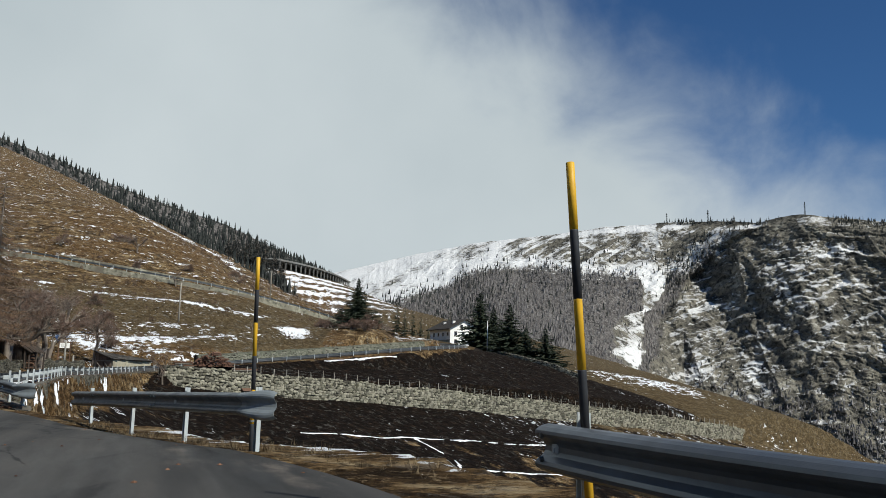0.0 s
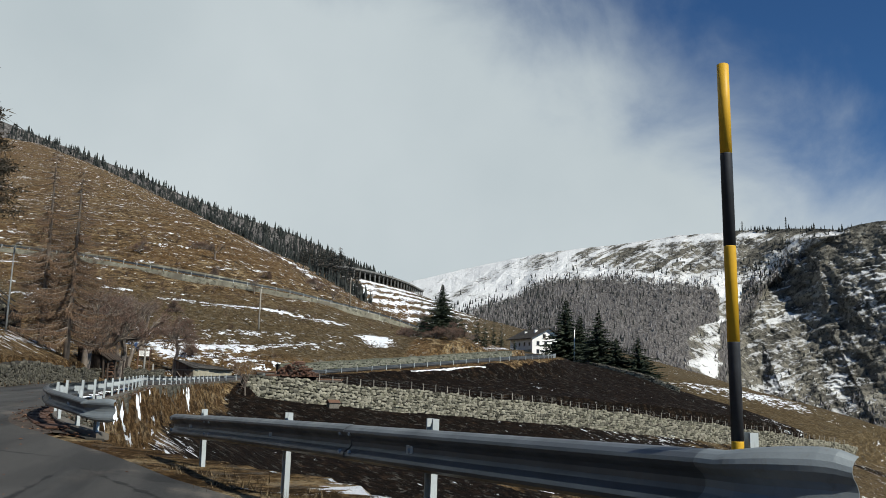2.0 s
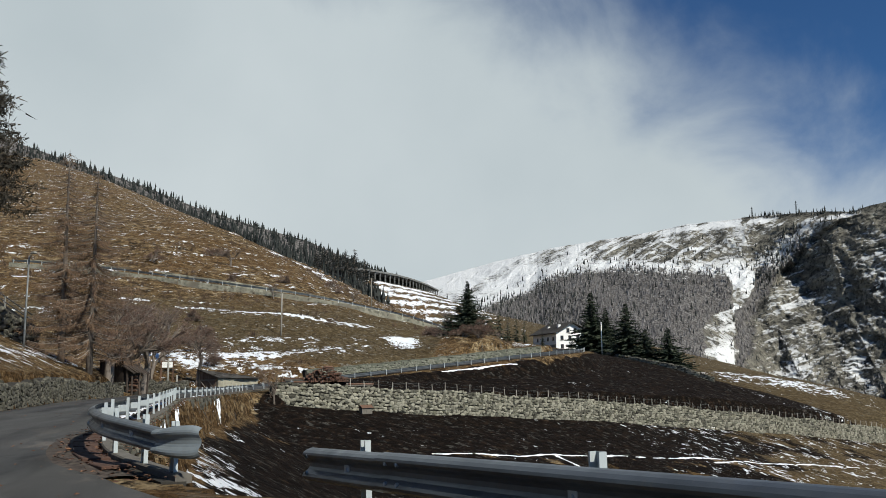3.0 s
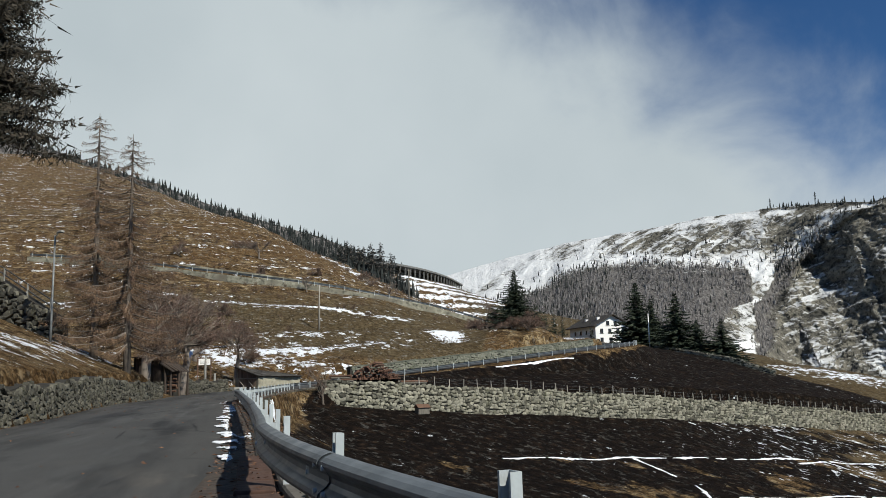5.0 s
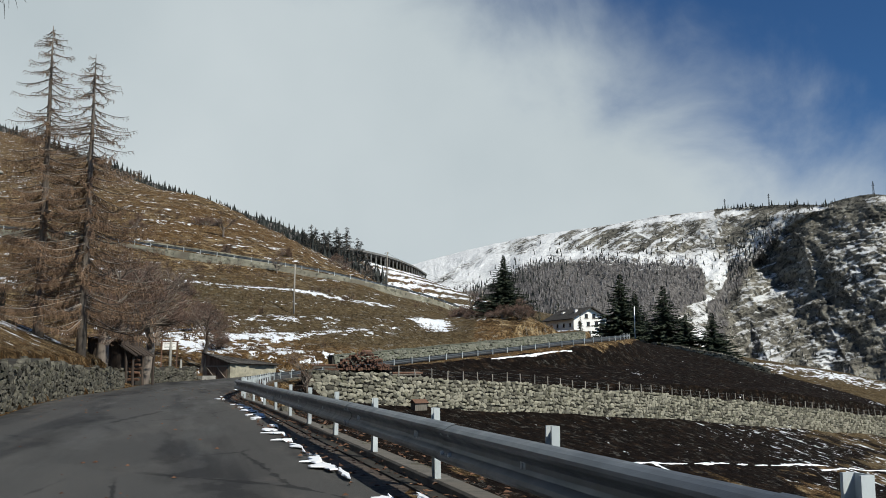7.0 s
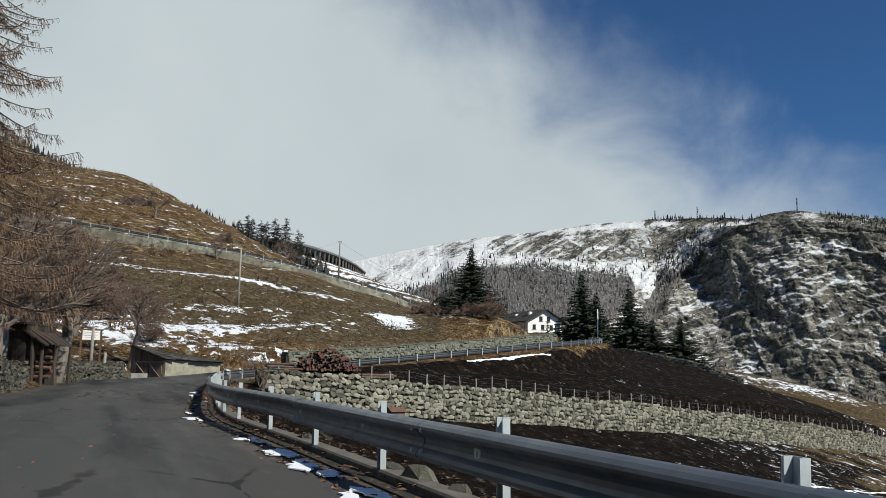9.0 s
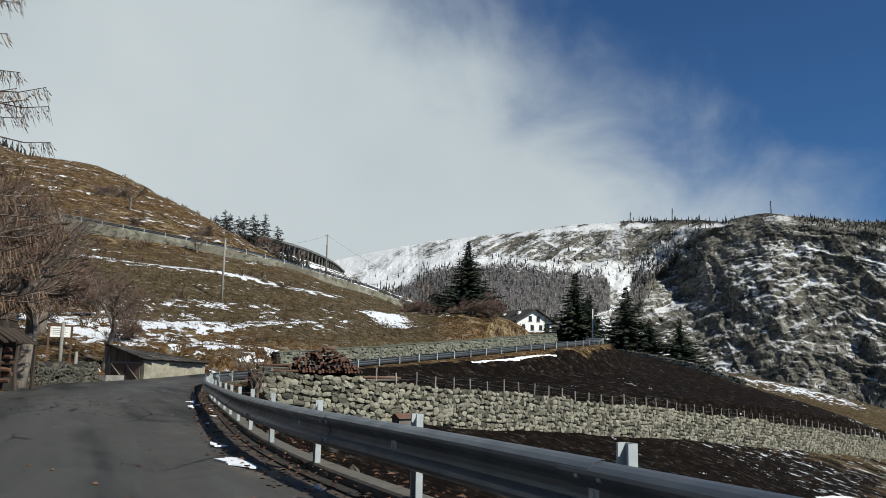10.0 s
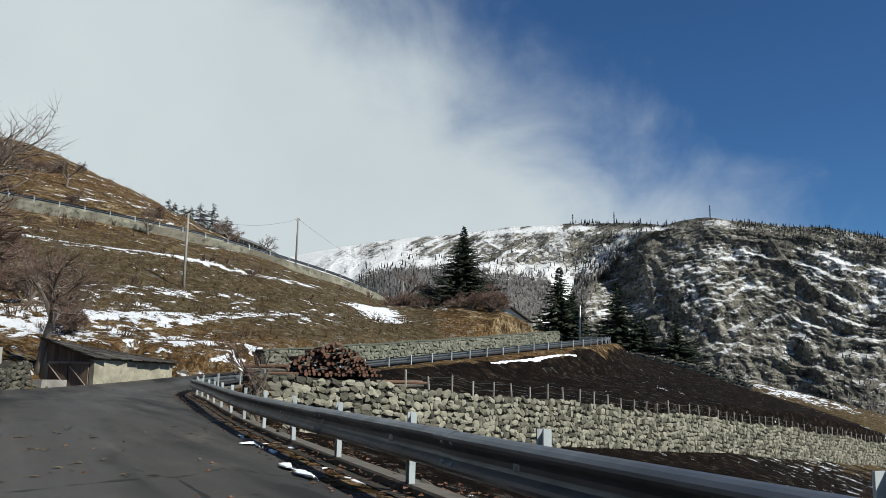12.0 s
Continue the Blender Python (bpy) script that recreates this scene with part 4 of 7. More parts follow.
dark_band = (cliff < 0.5) * sstep(3.6, 0.6, cliff_near) * sstep(4.6, 6.0, el) * (1 - 0.8 * chute)
want_dark = (cliff < 0.5) * (wooded < 0.5) * (1 - sstep(-0.2, 1.0, over)) * (1 - 0.85 * chute) * (0.003 + 0.028 * sstep(0.05, 0.5, patch)) * sstep(0.05, 0.2, T)
want_dark = want_dark + (1 - wooded) * (cliff < 0.5) * 0.014 * np.exp(-(over / 1.1) ** 2) + dark_band * 0.045 * (0.3 + sstep(-0.2, 0.3, patch))
want_dark = want_dark + (cliff < 0.5) * (deg > 12.6) * sstep(0.985, 0.99, T) * 0.09
want_cliff = (cliff >= 0.5) * (0.016 * sstep(-0.1, 0.35, patch) + 0.10 * ravine + sstep(22.4, 23.2, deg) * (0.20 * sstep(0.975, 0.985, T) + 0.10 * sstep(0.90, 0.96, T)) + 0.10 * sstep(0.99, 0.995, T) * (deg < 20.4))
want_cliff = want_cliff + (cliff >= 0.5) * sstep(25, 30, deg) * sstep(-1.6, -0.4, el - (skyline - 0.8)) * 0.06
conifer_cones("mountain_forest", sow(want_dark, 5, 12) + sow(want_cliff, 3.5, 8), 5, "dark conifers scattered over the far mountain slopes")
want_grey = (cliff < 0.5) * (wooded < 0.5) * (1 - sstep(-0.3, 0.4, over)) * (1 - chute) * sstep(0.03, 0.12, T) * (0.07 + 0.12 * sstep(-0.3, 0.4, mottle)) + (cliff >= 0.5) * (1 - sstep(-3.0, 0.5, el)) * 0.10
conifer_cones("larch_forest", sow(want_grey, 4, 8), 7, "grey leafless larch forest on the far valley side", FAR_LARCH, ((0.0, 1.0, 1.0),), (0.16, 0.30), 4)
want_wood = (wooded > 0.5) * sstep(0.55, 0.75, T) * 0.20
conifer_cones("slope_forest", sow(want_wood, 4.5, 9.0), 9, "dark conifers on the slope behind the hill", None, ((0.02, 0.62, 1.0), (0.42, 1.0, 0.6)))

# small conifers along the crest of the near hill
rc = np.random.default_rng(19)
places = []
for _ in range(420):
    x = rc.uniform(-190, -52)
    y = (rc.normal(114, 2.5) - 0.7827 * x) / 0.6224
    if 225 < y < 420 and rc.random() < 0.35 + 0.65 * (height_noise(np.array(x), np.array(y), 14, 2, 77) > -0.1):
        places.append((x, y, land_z(x, y) - 0.5, rc.uniform(2.0, 5.6)))
conifer_cones("hill_forest", places, 6, "dark young conifers along the crest of the hill")

# ---- guardrails ----
BEAM = [(0.012, 0.0), (-0.032, 0.010), (-0.070, 0.032), (-0.080, 0.056), (-0.070, 0.080), (-0.026, 0.112), (-0.008, 0.138), (-0.008, 0.172), (-0.026, 0.198),
        (-0.070, 0.230), (-0.082, 0.250), (-0.076, 0.270), (-0.048, 0.292), (-0.014, 0.305), (0.012, 0.310)]
BEAM_TOP = 0.325
BEAM = [(a * 1.1, b * 0.325 / 0.31) for a, b in BEAM]
BEAM_RING = BEAM + [(a + 0.006, b) for a, b in BEAM[::-1]]


def post_mesh(high):
    """A C-section post, open to one side, with its foot below the ground."""
    prof = [(-0.05, -0.03), (0.05, -0.03), (0.05, 0.03), (0.036, 0.03), (0.036, -0.022), (-0.036, -0.022), (-0.036, 0.03), (-0.05, 0.03)]
    h = Heap()
    v = [(x, y, z) for z in (-0.35, high) for x, y in prof]
    n = len(prof)
    f = [(k, (k + 1) % n, n + (k + 1) % n, n + k) for k in range(n)] + [(0, 5, 6, 7), (0, 1, 4, 5), (1, 2, 3, 4), (8, 15, 14, 13), (8, 13, 12, 9), (9, 12, 11, 10)]
    h.add(v, f)
    return h.mesh("post", SUNLIT_STEEL)


def bolt_mesh():
    h = Heap()
    h.tube([(0, 0, 0), (0, -0.022, 0)], [0.022, 0.018], 6)
    return h.mesh("bolt", SUNLIT_STEEL)


POST, BOLT = post_mesh(0.70), bolt_mesh()
SPACER = box_mesh("spacer", (0.10, 0.20, 0.16), SUNLIT_STEEL, 0.008)


def guardrail(points, post_at, label, group="guardrails beside the lane", start_flare=False, end_flare=False, sheet=4.3, post_gap=0.16, high=0.68):
    """A W-beam rail along points of x, y, z of its upper edge; the lane lies to the left of the line."""
    line = smooth_line(points, 0.5)
    total = length(line)
    rail = thing("guardrail", tuple(line[0][:2]) + (line[0][2] - 0.62,), label, "guardrail", group)
    back = rail.matrix_world.inverted()
    cuts = list(np.arange(0, total - 1.5, sheet)) + [total]
    for i, (a, b) in enumerate(zip(cuts[:-1], cuts[1:])):
        n = max(3, int((b - a + 0.3) / 0.45))
        piece_line = []
        for s in np.linspace(a, min(b + 0.28, total), n):
            q, way = at_length(line, s)
            nudge = 0.007 * (i % 2)
            piece_line.append((q[0] + way[1] * -nudge, q[1] + way[0] * nudge, q[2] - BEAM_TOP + 0.006 * math.sin(1.7 * i)))
        me = strip_mesh("beam", BEAM_RING, piece_line, SHADED_STEEL, False, True)
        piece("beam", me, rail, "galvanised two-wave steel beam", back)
        q, way = at_length(line, b - 0.12)
        for dz in (-0.075, -0.235):
            for ds in (-0.1, 0.1):
                q, way = at_length(line, min(max(b - 0.0 + ds, 0.1), total - 0.1))
                piece("bolt", BOLT, rail, "", back @ Matrix.Translation((q[0] - way[1] * 0.072, q[1] + way[0] * 0.072, q[2] + dz)) @ pose(0, 0, 0, 0, 0, math.degrees(math.atan2(way[1], way[0])) + 180))
    for s in post_at:
        if s > total:
            continue
        q, way = at_length(line, s)
        turn = math.degrees(math.atan2(way[1], way[0])) + random.uniform(-3, 3)
        base = q[2] - 0.62
        at = (q[0] + way[1] * (post_gap + 0.03), q[1] - way[0] * (post_gap + 0.03), base)
        piece("post", POST, rail, "upright galvanised C-section post", back @ pose(*at, random.uniform(-1, 1), random.uniform(-1.5, 1.5), turn))
        piece("spacer", SPACER, rail, "", back @ pose(q[0] + way[1] * 0.08, q[1] - way[0] * 0.08, q[2] - 0.17, 0, 0, turn))
        piece("bolt", BOLT, rail, "", back @ Matrix.Translation((q[0] - way[1] * 0.008, q[1] + way[0] * 0.008, q[2] - 0.17)) @ pose(0, 0, 0, 0, 0, turn + 180))
    for flag, s, sign in ((start_flare, 0.0, -1), (end_flare, total, 1)):
        if not flag:
            continue
        q, way = at_length(line, s)
        d = np.array(way) * sign
        side = np.array((way[1], -way[0]))
        rows = []
        for k, u in enumerate(np.linspace(-0.12, 0.52, 12)):
            grow = max(0.0, u) / 0.52
            flat = 1 - 0.45 * grow ** 1.3
            curl = 0.75 * max(0.0, u - 0.05) ** 1.5
            row = []
            for off_, zz in BEAM_RING:
                z = (zz - 0.17) * (1 + 0.30 * math.sin(min(1.0, grow * 1.25) * math.pi / 2)) * (1 - 0.18 * max(0, grow - 0.85) / 0.15) + 0.17
                o = (off_ - 0.012) * flat - 0.012 + curl
                row.append((q[0] + d[0] * u + side[0] * o, q[1] + d[1] * u + side[1] * o, q[2] - BEAM_TOP + z))
            rows.append(row)
        n = len(BEAM_RING)
        v = [p for row in rows for p in row]
        f = [(i * n + k, i * n + (k + 1) % n, (i + 1) * n + (k + 1) % n, (i + 1) * n + k) for i in range(len(rows) - 1) for k in range(n)]
        f += [tuple(range(n)), tuple((len(rows) - 1) * n + k for k in range(n))[::-1]]
        piece("end_terminal", mesh_of("end_terminal", v, f, END_STEEL), rail, "flared fishtail end plate of the beam", back)
    return rail


RAIL_C = [(-11.75, 25.15, 0.69), (-12.35, 25.6, 0.76), (-13.45, 26.75, 0.83), (-14.8, 28.9, 0.87), (-16.0, 31.4, 0.89), (-16.95, 33.9, 0.88), (-20.0, 41.7, 0.90), (-25.8, 55.9, 0.98),
          (-28.85, 63.3, 1.01), (-32.15, 75.0, 0.97), (-34.6, 84.0, 1.0), (-37.2, 95.0, 1.08), (-38.8, 102.0, 1.12), (-39.0, 107.0, 1.22), (-37.6, 112.0, 1.45), (-34.6, 118.0, 1.95),
          (-30.6, 123.6, 2.5), (-20.4, 136.4, 3.9), (-8.9, 150.6, 5.5), (-1.6, 167.0, 6.6), (0.0, 186.0, 7.5)]
guardrail(RAIL_C, list(np.r_[0.05, 0.9, 2.35, 4.9, np.arange(7.65, 210, 2.68)]), "long galvanised steel guardrail curving along the lane above the field", start_flare=True)
guardrail([(-2.85, 14.65, 0.92), (-5.9, 18.75, 0.77), (-9.2, 23.0, 0.61)], [0.05, 3.2, 6.4, 9.6], "short galvanised steel guardrail with a fishtail end", start_flare=True)
guardrail([(7.0, -2.0, 1.02), (4.6, 1.6, 0.99), (2.9, 4.2, 0.965), (1.9, 5.9, 0.955), (1.25, 7.3, 0.95), (0.84, 8.45, 0.94)], [0.5, 3.2, 5.9, 12.0], "short galvanised steel guardrail beside the lane")


def snow_pole(x, y, z0, top, lean, turn, band, label):
    """A marker pole of yellow and black bands, yellow on top."""
    pole = thing("snow_pole", (x, y, z0), label, "marker pole", "snow poles")
    pole.matrix_world = pose(x, y, z0, 0, lean, turn)
    high, k = top - z0, 0
    while high > -0.3:
        low = max(high - band, -0.3)
        h = Heap()
        h.tube([(0, 0, low), (0, 0, high - 0.004), (0, 0, high)], [0.030, 0.030, 0.030 if k else 0.024], 14)
        piece("band", h.mesh("band", YELLOW if k % 2 == 0 else BLACK, True), pole, "yellow painted band" if k % 2 == 0 else "black painted band")
        high, k = low, k + 1
    for z in (0.42, 0.62):
        h = Heap()
        h.tube([(0, 0, z - 0.012), (0, 0, z + 0.012)], 0.034, 12)
        piece("clamp", h.mesh("clamp", LAMP_STEEL), pole, "steel clamp on the post")
    return pole


snow_pole(1.12, 8.25, 0.2, 2.75, -3.3, 0, 0.48, "tall yellow and black banded snow pole fixed to a guardrail end")
snow_pole(-2.78, 14.72, 0.1, 2.88, -0.9, 0, 0.48, "tall yellow and black banded snow pole behind a fishtail rail end")

# ---- walls ----


def lane_edge(y0, y1, which, out, step=1.0):
    """A line beside the asphalt: which -1 uphill, +1 valley, out metres beyond its edge."""
    rows = [(LANE[i, 0] + right_way[i, 0] * which * (LANE[i, 3 if which < 0 else 4] + out), LANE[i, 1] + right_way[i, 1] * which * (LANE[i, 3 if which < 0 else 4] + out), LANE[i, 2])
            for i in range(len(LANE)) if y0 <= LANE[i, 1] <= y1]
    return smooth_line(rows, step)


def wall_core(name, line, top, bottom, thick, material, parent, out_side):
    """The body of a wall behind its facing stones."""
    n = max(2, int(length(line) / 1.0))
    rows, total = [], length(line)
    for s in np.linspace(0, total, n):
        q, way = at_length(line, s)
        side = np.array((way[1], -way[0])) * out_side
        t, b = top(s), bottom(s)
        rows.append([(q[0], q[1], b - 0.4), (q[0], q[1], t), (q[0] - side[0] * thick, q[1] - side[1] * thick, t + 0.02), (q[0] - side[0] * thick, q[1] - side[1] * thick, b - 0.4)])
    v = [p for r_ in rows for p in r_]
    f = [(i * 4 + k, i * 4 + (k + 1) % 4, (i + 1) * 4 + (k + 1) % 4, (i + 1) * 4 + k) for i in range(n - 1) for k in range(4)] + [(0, 1, 2, 3), tuple((n - 1) * 4 + k for k in (3, 2, 1, 0))]
    bm = bmesh.new()
    vs = [bm.verts.new(p) for p in v]
    for face in f:
        bm.faces.new([vs[i] for i in face])
    return part(name, bm, material, parent)


# the retaining wall along the uphill side of the lane
line = lane_edge(29, 83, -1, 0.32)
run_left = length(line)
left_top = lambda s: at_length(line_left, s)[0][2] + 1.12 + 0.14 * math.sin(s * 0.23) + 0.10 * math.sin(s * 1.7) - 0.5 * max(0, (s - run_left + 6) / 6)
left_bot = lambda s: at_length(line_left, s)[0][2] - 0.12
line_left = line
w = tagged(new("wall_left"), "low retaining wall of rough dark stones along the lane", "stone wall", kind="structure")
wall_core("core", line_left, left_top, left_bot, 0.5, SHADE_BLACK, w, 1)
stone_wall(line_left, left_top, left_bot, (0.25, 0.17), 101, DARKSTONE, w, 1, 10, 24, 0.34, 0.5, 0.04)

# the wall that carries the guardrail above the field
line_under = smooth_line([(x + 0.30 * 0.93, y + 0.30 * 0.37, z - 0.62) for x, y, z in RAIL_C[:15]], 1.0)
under_top = lambda s: at_length(line_under, s)[0][2] - 0.05
under_bot = lambda s: at_length(line_under, s)[0][2] - 0.05 - 0.9 - 1.2 * min(1, s / 14) + 0.3 * math.sin(s * 0.4)
w = tagged(new("wall_under_rail"), "mortared stone retaining wall below the guardrail", "stone wall", kind="structure")
wall_core("core", line_under, under_top, under_bot, 0.35, SHADE_BLACK, w, 1)
stone_wall(line_under, under_top, under_bot, (0.42, 0.30), 103, DARKSTONE, w, 1, 0, 13, 0.36)
cap = [(a, b, c + 0.045) for a, b, c in [tuple(at_length(line_under, s)[0]) for s in np.arange(0, length(line_under), 0.8)]]
piece("coping", strip_mesh("coping", [(-0.16, -0.12), (-0.16, -0.02), (-0.14, 0.0), (0.06, -0.005), (0.08, -0.03), (0.08, -0.12)], cap, KERB, False, True), w, "worn concrete coping")
slab_box = box_mesh("gutter_slab", (1.04, 0.40, 0.05), RUST, 0.01)
for s in np.arange(1.6, 12, 1.06):
    q, way = at_length(line_under, s)
    d_, row_ = lane_place(np.array([q[0] - way[1] * 0.42]), np.array([q[1] + way[0] * 0.42]))
    piece("gutter_slab", slab_box, w, "rust-brown gutter slab" if s < 1.5 else "", pose(q[0] - way[1] * 0.40, q[1] + way[0] * 0.40, q[2] - 0.02 + random.uniform(-0.008, 0.008), random.uniform(-1, 1), random.uniform(-1, 1), math.degrees(math.atan2(way[1], way[0])) + random.uniform(-2, 2)))

verge = [tuple(at_length(line_under, s)[0]) for s in np.arange(0.6, length(line_under), 0.6)]
tagged(new("verge", strip_mesh("verge", [(-1.15, -0.10), (-0.95, -0.045), (-0.6, -0.03), (-0.35, -0.05), (-0.17, -0.06)], verge, VERGE, True)), "strip of dark soil and leaf litter beside the asphalt", "verge", kind="structure")

# the long dry-stone wall between the two fields
wall_pts = [tuple(WALL_AT + WALL_A * a + WALL_P * p) for a, p in ((-11.0, -0.9), (-6.5, 0.1), (-2, 0.4), (6, 0.3), (30, 0.25), (60, 0.2), (90, 0.3), (125, 0.2))]
line_field = smooth_line([(x, y, 0.0) for x, y in wall_pts], 1.0)
run_field = length(line_field)


def field_top(s):
    a = s - 11.1
    return 0.72 - 0.055 * a - 0.00022 * a * abs(a) + 0.10 * math.sin(s * 0.31) + 0.06 * math.sin(s * 1.1)


def field_bot(s):
    q, way = at_length(line_field, s)
    return land_z(q[0] + way[1] * 0.9, q[1] - way[0] * 0.9) - 0.1


w = tagged(new("wall_field"), "long dry-stone wall of pale rounded boulders between two fields", "stone wall", kind="structure")
wall_core("core", line_field, field_top, field_bot, 0.7, SHADE_BLACK, w, 1)
stone_wall(line_field, field_top, field_bot, (0.46, 0.34), 105, WALLSTONE, w, 1, 4, 34, 0.46, 0.85, 0.06)

# a low wall below the house spruces
line_low = smooth_line([(5.2, 200.5, 0), (8.0, 196.0, 0), (11.5, 190.5, 0), (17.0, 186.5, 0), (24.0, 182.5, 0)], 1.0)
low_top = lambda s: land_z(*at_length(line_low, s)[0][:2]) + 0.95 + 0.08 * math.sin(s * 0.7)
low_bot = lambda s: land_z(*at_length(line_low, s)[0][:2]) - 0.25
w = tagged(new("wall_low"), "low pale dry-stone wall below the house spruces", "stone wall", kind="structure")
wall_core("core", line_low, low_top, low_bot, 0.5, SHADE_BLACK, w, 1)
stone_wall(line_low, low_top, low_bot, (0.50, 0.34), 115, WALLSTONE, w, 1, -2, -1, 0.42, 0.7, 0.05)

# the low wall above the far side of the lane
line_up = lane_edge(121, 164, -1, 0.35)
up_top = lambda s: at_length(line_up, s)[0][2] + 1.22 + 0.035 * math.sin(s * 0.8)
up_bot = lambda s: at_length(line_up, s)[0][2] - 0.1
w = tagged(new("wall_upper"), "mossy grey-green stone wall above the bend of the lane", "stone wall", kind="structure")
wall_core("core", line_up, up_top, up_bot, 0.5, SHADE_BLACK, w, 1)
stone_wall(line_up, up_top, up_bot, (0.42, 0.27), 107, MOSSWALL, w, 1, 0, 0, 0.3, 0.45, 0.03)
piece("coping", strip_mesh("coping", [(0.16, -0.05), (0.16, 0.05), (-0.1, 0.06), (-0.6, 0.05), (-0.6, -0.05)], [(*at_length(line_up, s)[0][:2], up_top(s) + 0.02) for s in np.arange(0, length(line_up), 0.8)], MOSSWALL, False, True), w, "mossy coping slabs")

# rubble wall beside the hut
line_rub = smooth_line([(-45.3, 91.5, 0.4), (-46.6, 97, 0.42), (-47.2, 103, 0.45), (-47.0, 106.5, 0.5)], 0.8)
rub_top = lambda s: at_length(line_rub, s)[0][2] + 1.05 + 0.16 * math.sin(s * 1.4)
rub_bot = lambda s: at_length(line_rub, s)[0][2] - 0.15
w = tagged(new("wall_rubble"), "tumbled rubble wall below the sign board", "stone wall", kind="structure")
wall_core("core", line_rub, rub_top, rub_bot, 0.6, SHADE_BLACK, w, 1)
stone_wall(line_rub, rub_top, rub_bot, (0.30, 0.20), 109, DARKSTONE, w, 1, 0, 16, 0.5, 0.6, 0.10, 200)

# the ramp wall with its railing on the bank
line_ramp = smooth_line([(-56.5, 76.2, 11.4), (-51.0, 75.0, 9.0), (-46.6, 74.0, 6.55), (-44.6, 73.4, 5.5)], 0.8)
ramp_top = lambda s: at_length(line_ramp, s)[0][2]
ramp_bot = lambda s: land_z(*at_length(line_ramp, s)[0][:2]) - 0.4
w = tagged(new("wall_ramp"), "sloping stone ramp wall on the bank above the lane", "stone wall", kind="structure")
wall_core("core", line_ramp, ramp_top, lambda s: min(ramp_bot(s), ramp_top(s) - 0.6), 0.6, SHADE_BLACK, w, 1)
stone_wall(line_ramp, ramp_top, lambda s: min(ramp_bot(s), ramp_top(s) - 0.5), (0.45, 0.34), 111, DARKSTONE, w, 1, 6, 12, 0.5, 0.55, 0.08, 60)
railing = thing("railing", (-46.6, 74.0, 6.5), "dark metal handrail on short posts along the ramp wall", "railing")
back = railing.matrix_world.inverted()
h = Heap()
for lift in (0.45, 0.85):
    h.tube([at_length(line_ramp, s)[0] + np.array((0, 0.2, lift)) for s in np.arange(0, length(line_ramp), 0.7)], 0.045, 6)
piece("handrail", h.mesh("handrail", BLACK), railing, "", back)
for s in np.arange(0.6, length(line_ramp), 2.1):
    q = at_length(line_ramp, s)[0]
    h = Heap()
    h.tube([(q[0], q[1] + 0.2, q[2] - 0.1), (q[0], q[1] + 0.2, q[2] + 0.9)], 0.06, 6)
    piece("post", h.mesh("post", CONCRETE), railing, "pale concrete post", back)

# wooden fence posts along the dry-stone wall
fence = thing("fence", (*wall_pts[1], field_top(9.6)), "thin wire fence on grey wooden posts above the dry-stone wall", "fence")
back = fence.matrix_world.inverted()
rfence = np.random.default_rng(4)
wires = [[], []]
for s in np.arange(9.6, run_field - 3, 1.95):
    q, way = at_length(line_field, s)
    x, y = q[0] - way[1] * 0.55, q[1] + way[0] * 0.55
    z, hi = field_top(s) - 0.25, rfence.uniform(1.0, 1.25)
    h = Heap()
    lean = rfence.normal(0, 0.05, 2)
    h.tube([(x, y, z - 0.3), (x + lean[0], y + lean[1], z + hi - 0.02), (x + lean[0], y + lean[1], z + hi)], [0.06, 0.055, 0.04], 6)
    piece("post", h.mesh("post", PALE_WOOD), fence, "", back)
    for k, f in enumerate((0.55, 0.9)):
        wires[k].append((x + lean[0] * f, y + lean[1] * f, z + hi * f))
for row in wires:
    h = Heap()
    h.tube(row, 0.005, 4)
    piece("wire", h.mesh("wire", LAMP_STEEL), fence, "", back)

# ---- buildings and made things ----


def beam(parent, a, b, w, d, material, name="beam", label=""):
    """A squared timber from a to b, in the parent's space."""
    a, b = Vector(a), Vector(b)
    h = Heap()
    v = b - a
    m = Matrix.Translation((a + b) / 2) @ v.to_track_quat("Z", "Y").to_matrix().to_4x4()
    l = v.length / 2
    h.box((-w / 2, -d / 2, -l), (w / 2, d / 2, l), m)
    return piece(name, h.mesh(name, material), parent, label)


def slab_roof(parent, corners, seed, rows, cols, material, name="slab", thick=0.05, lift=0.02):
    """Overlapping stone slabs on a roof plane: corners lower-left, lower-right, upper-right, upper-left."""
    r = np.random.default_rng(seed)
    a, b, c, d = [np.array(p, float) for p in corners]
    n = np.cross(b - a, d - a)
    n /= np.linalg.norm(n)
    if n[2] < 0:
        n = -n
    for i in range(rows):
        x = -r.uniform(0, 0.5) / cols
        while x < 1.0:
            w = r.uniform(0.7, 1.4) / cols
            u0, u1 = max(0, x), min(1.02, x + w * 0.97)
            x += w
            if u1 - u0 < 0.2 / cols:
                continue
            v0, v1 = i / rows - 0.25 / rows - r.uniform(0, 0.2) / rows, (i + 1) / rows
            at = lambda u, v: a * (1 - u) * (1 - v) + b * u * (1 - v) + c * u * v + d * (1 - u) * v
            lo, hi = n * (lift + thick + r.uniform(0, 0.03)), n * lift
            h = Heap()
            p = [at(u0, v0 + r.normal(0, 0.1) / rows) + lo, at(u1, v0 + r.normal(0, 0.1) / rows) + lo, at(u1, v1) + hi, at(u0, v1) + hi]
            h.add([q - n * thick for q in p] + p, [(3, 2, 1, 0), (4, 5, 6, 7), (0, 1, 5, 4), (1, 2, 6, 5), (2, 3, 7, 6), (3, 0, 4, 7)])
            piece(name, h.mesh(name, material), parent)


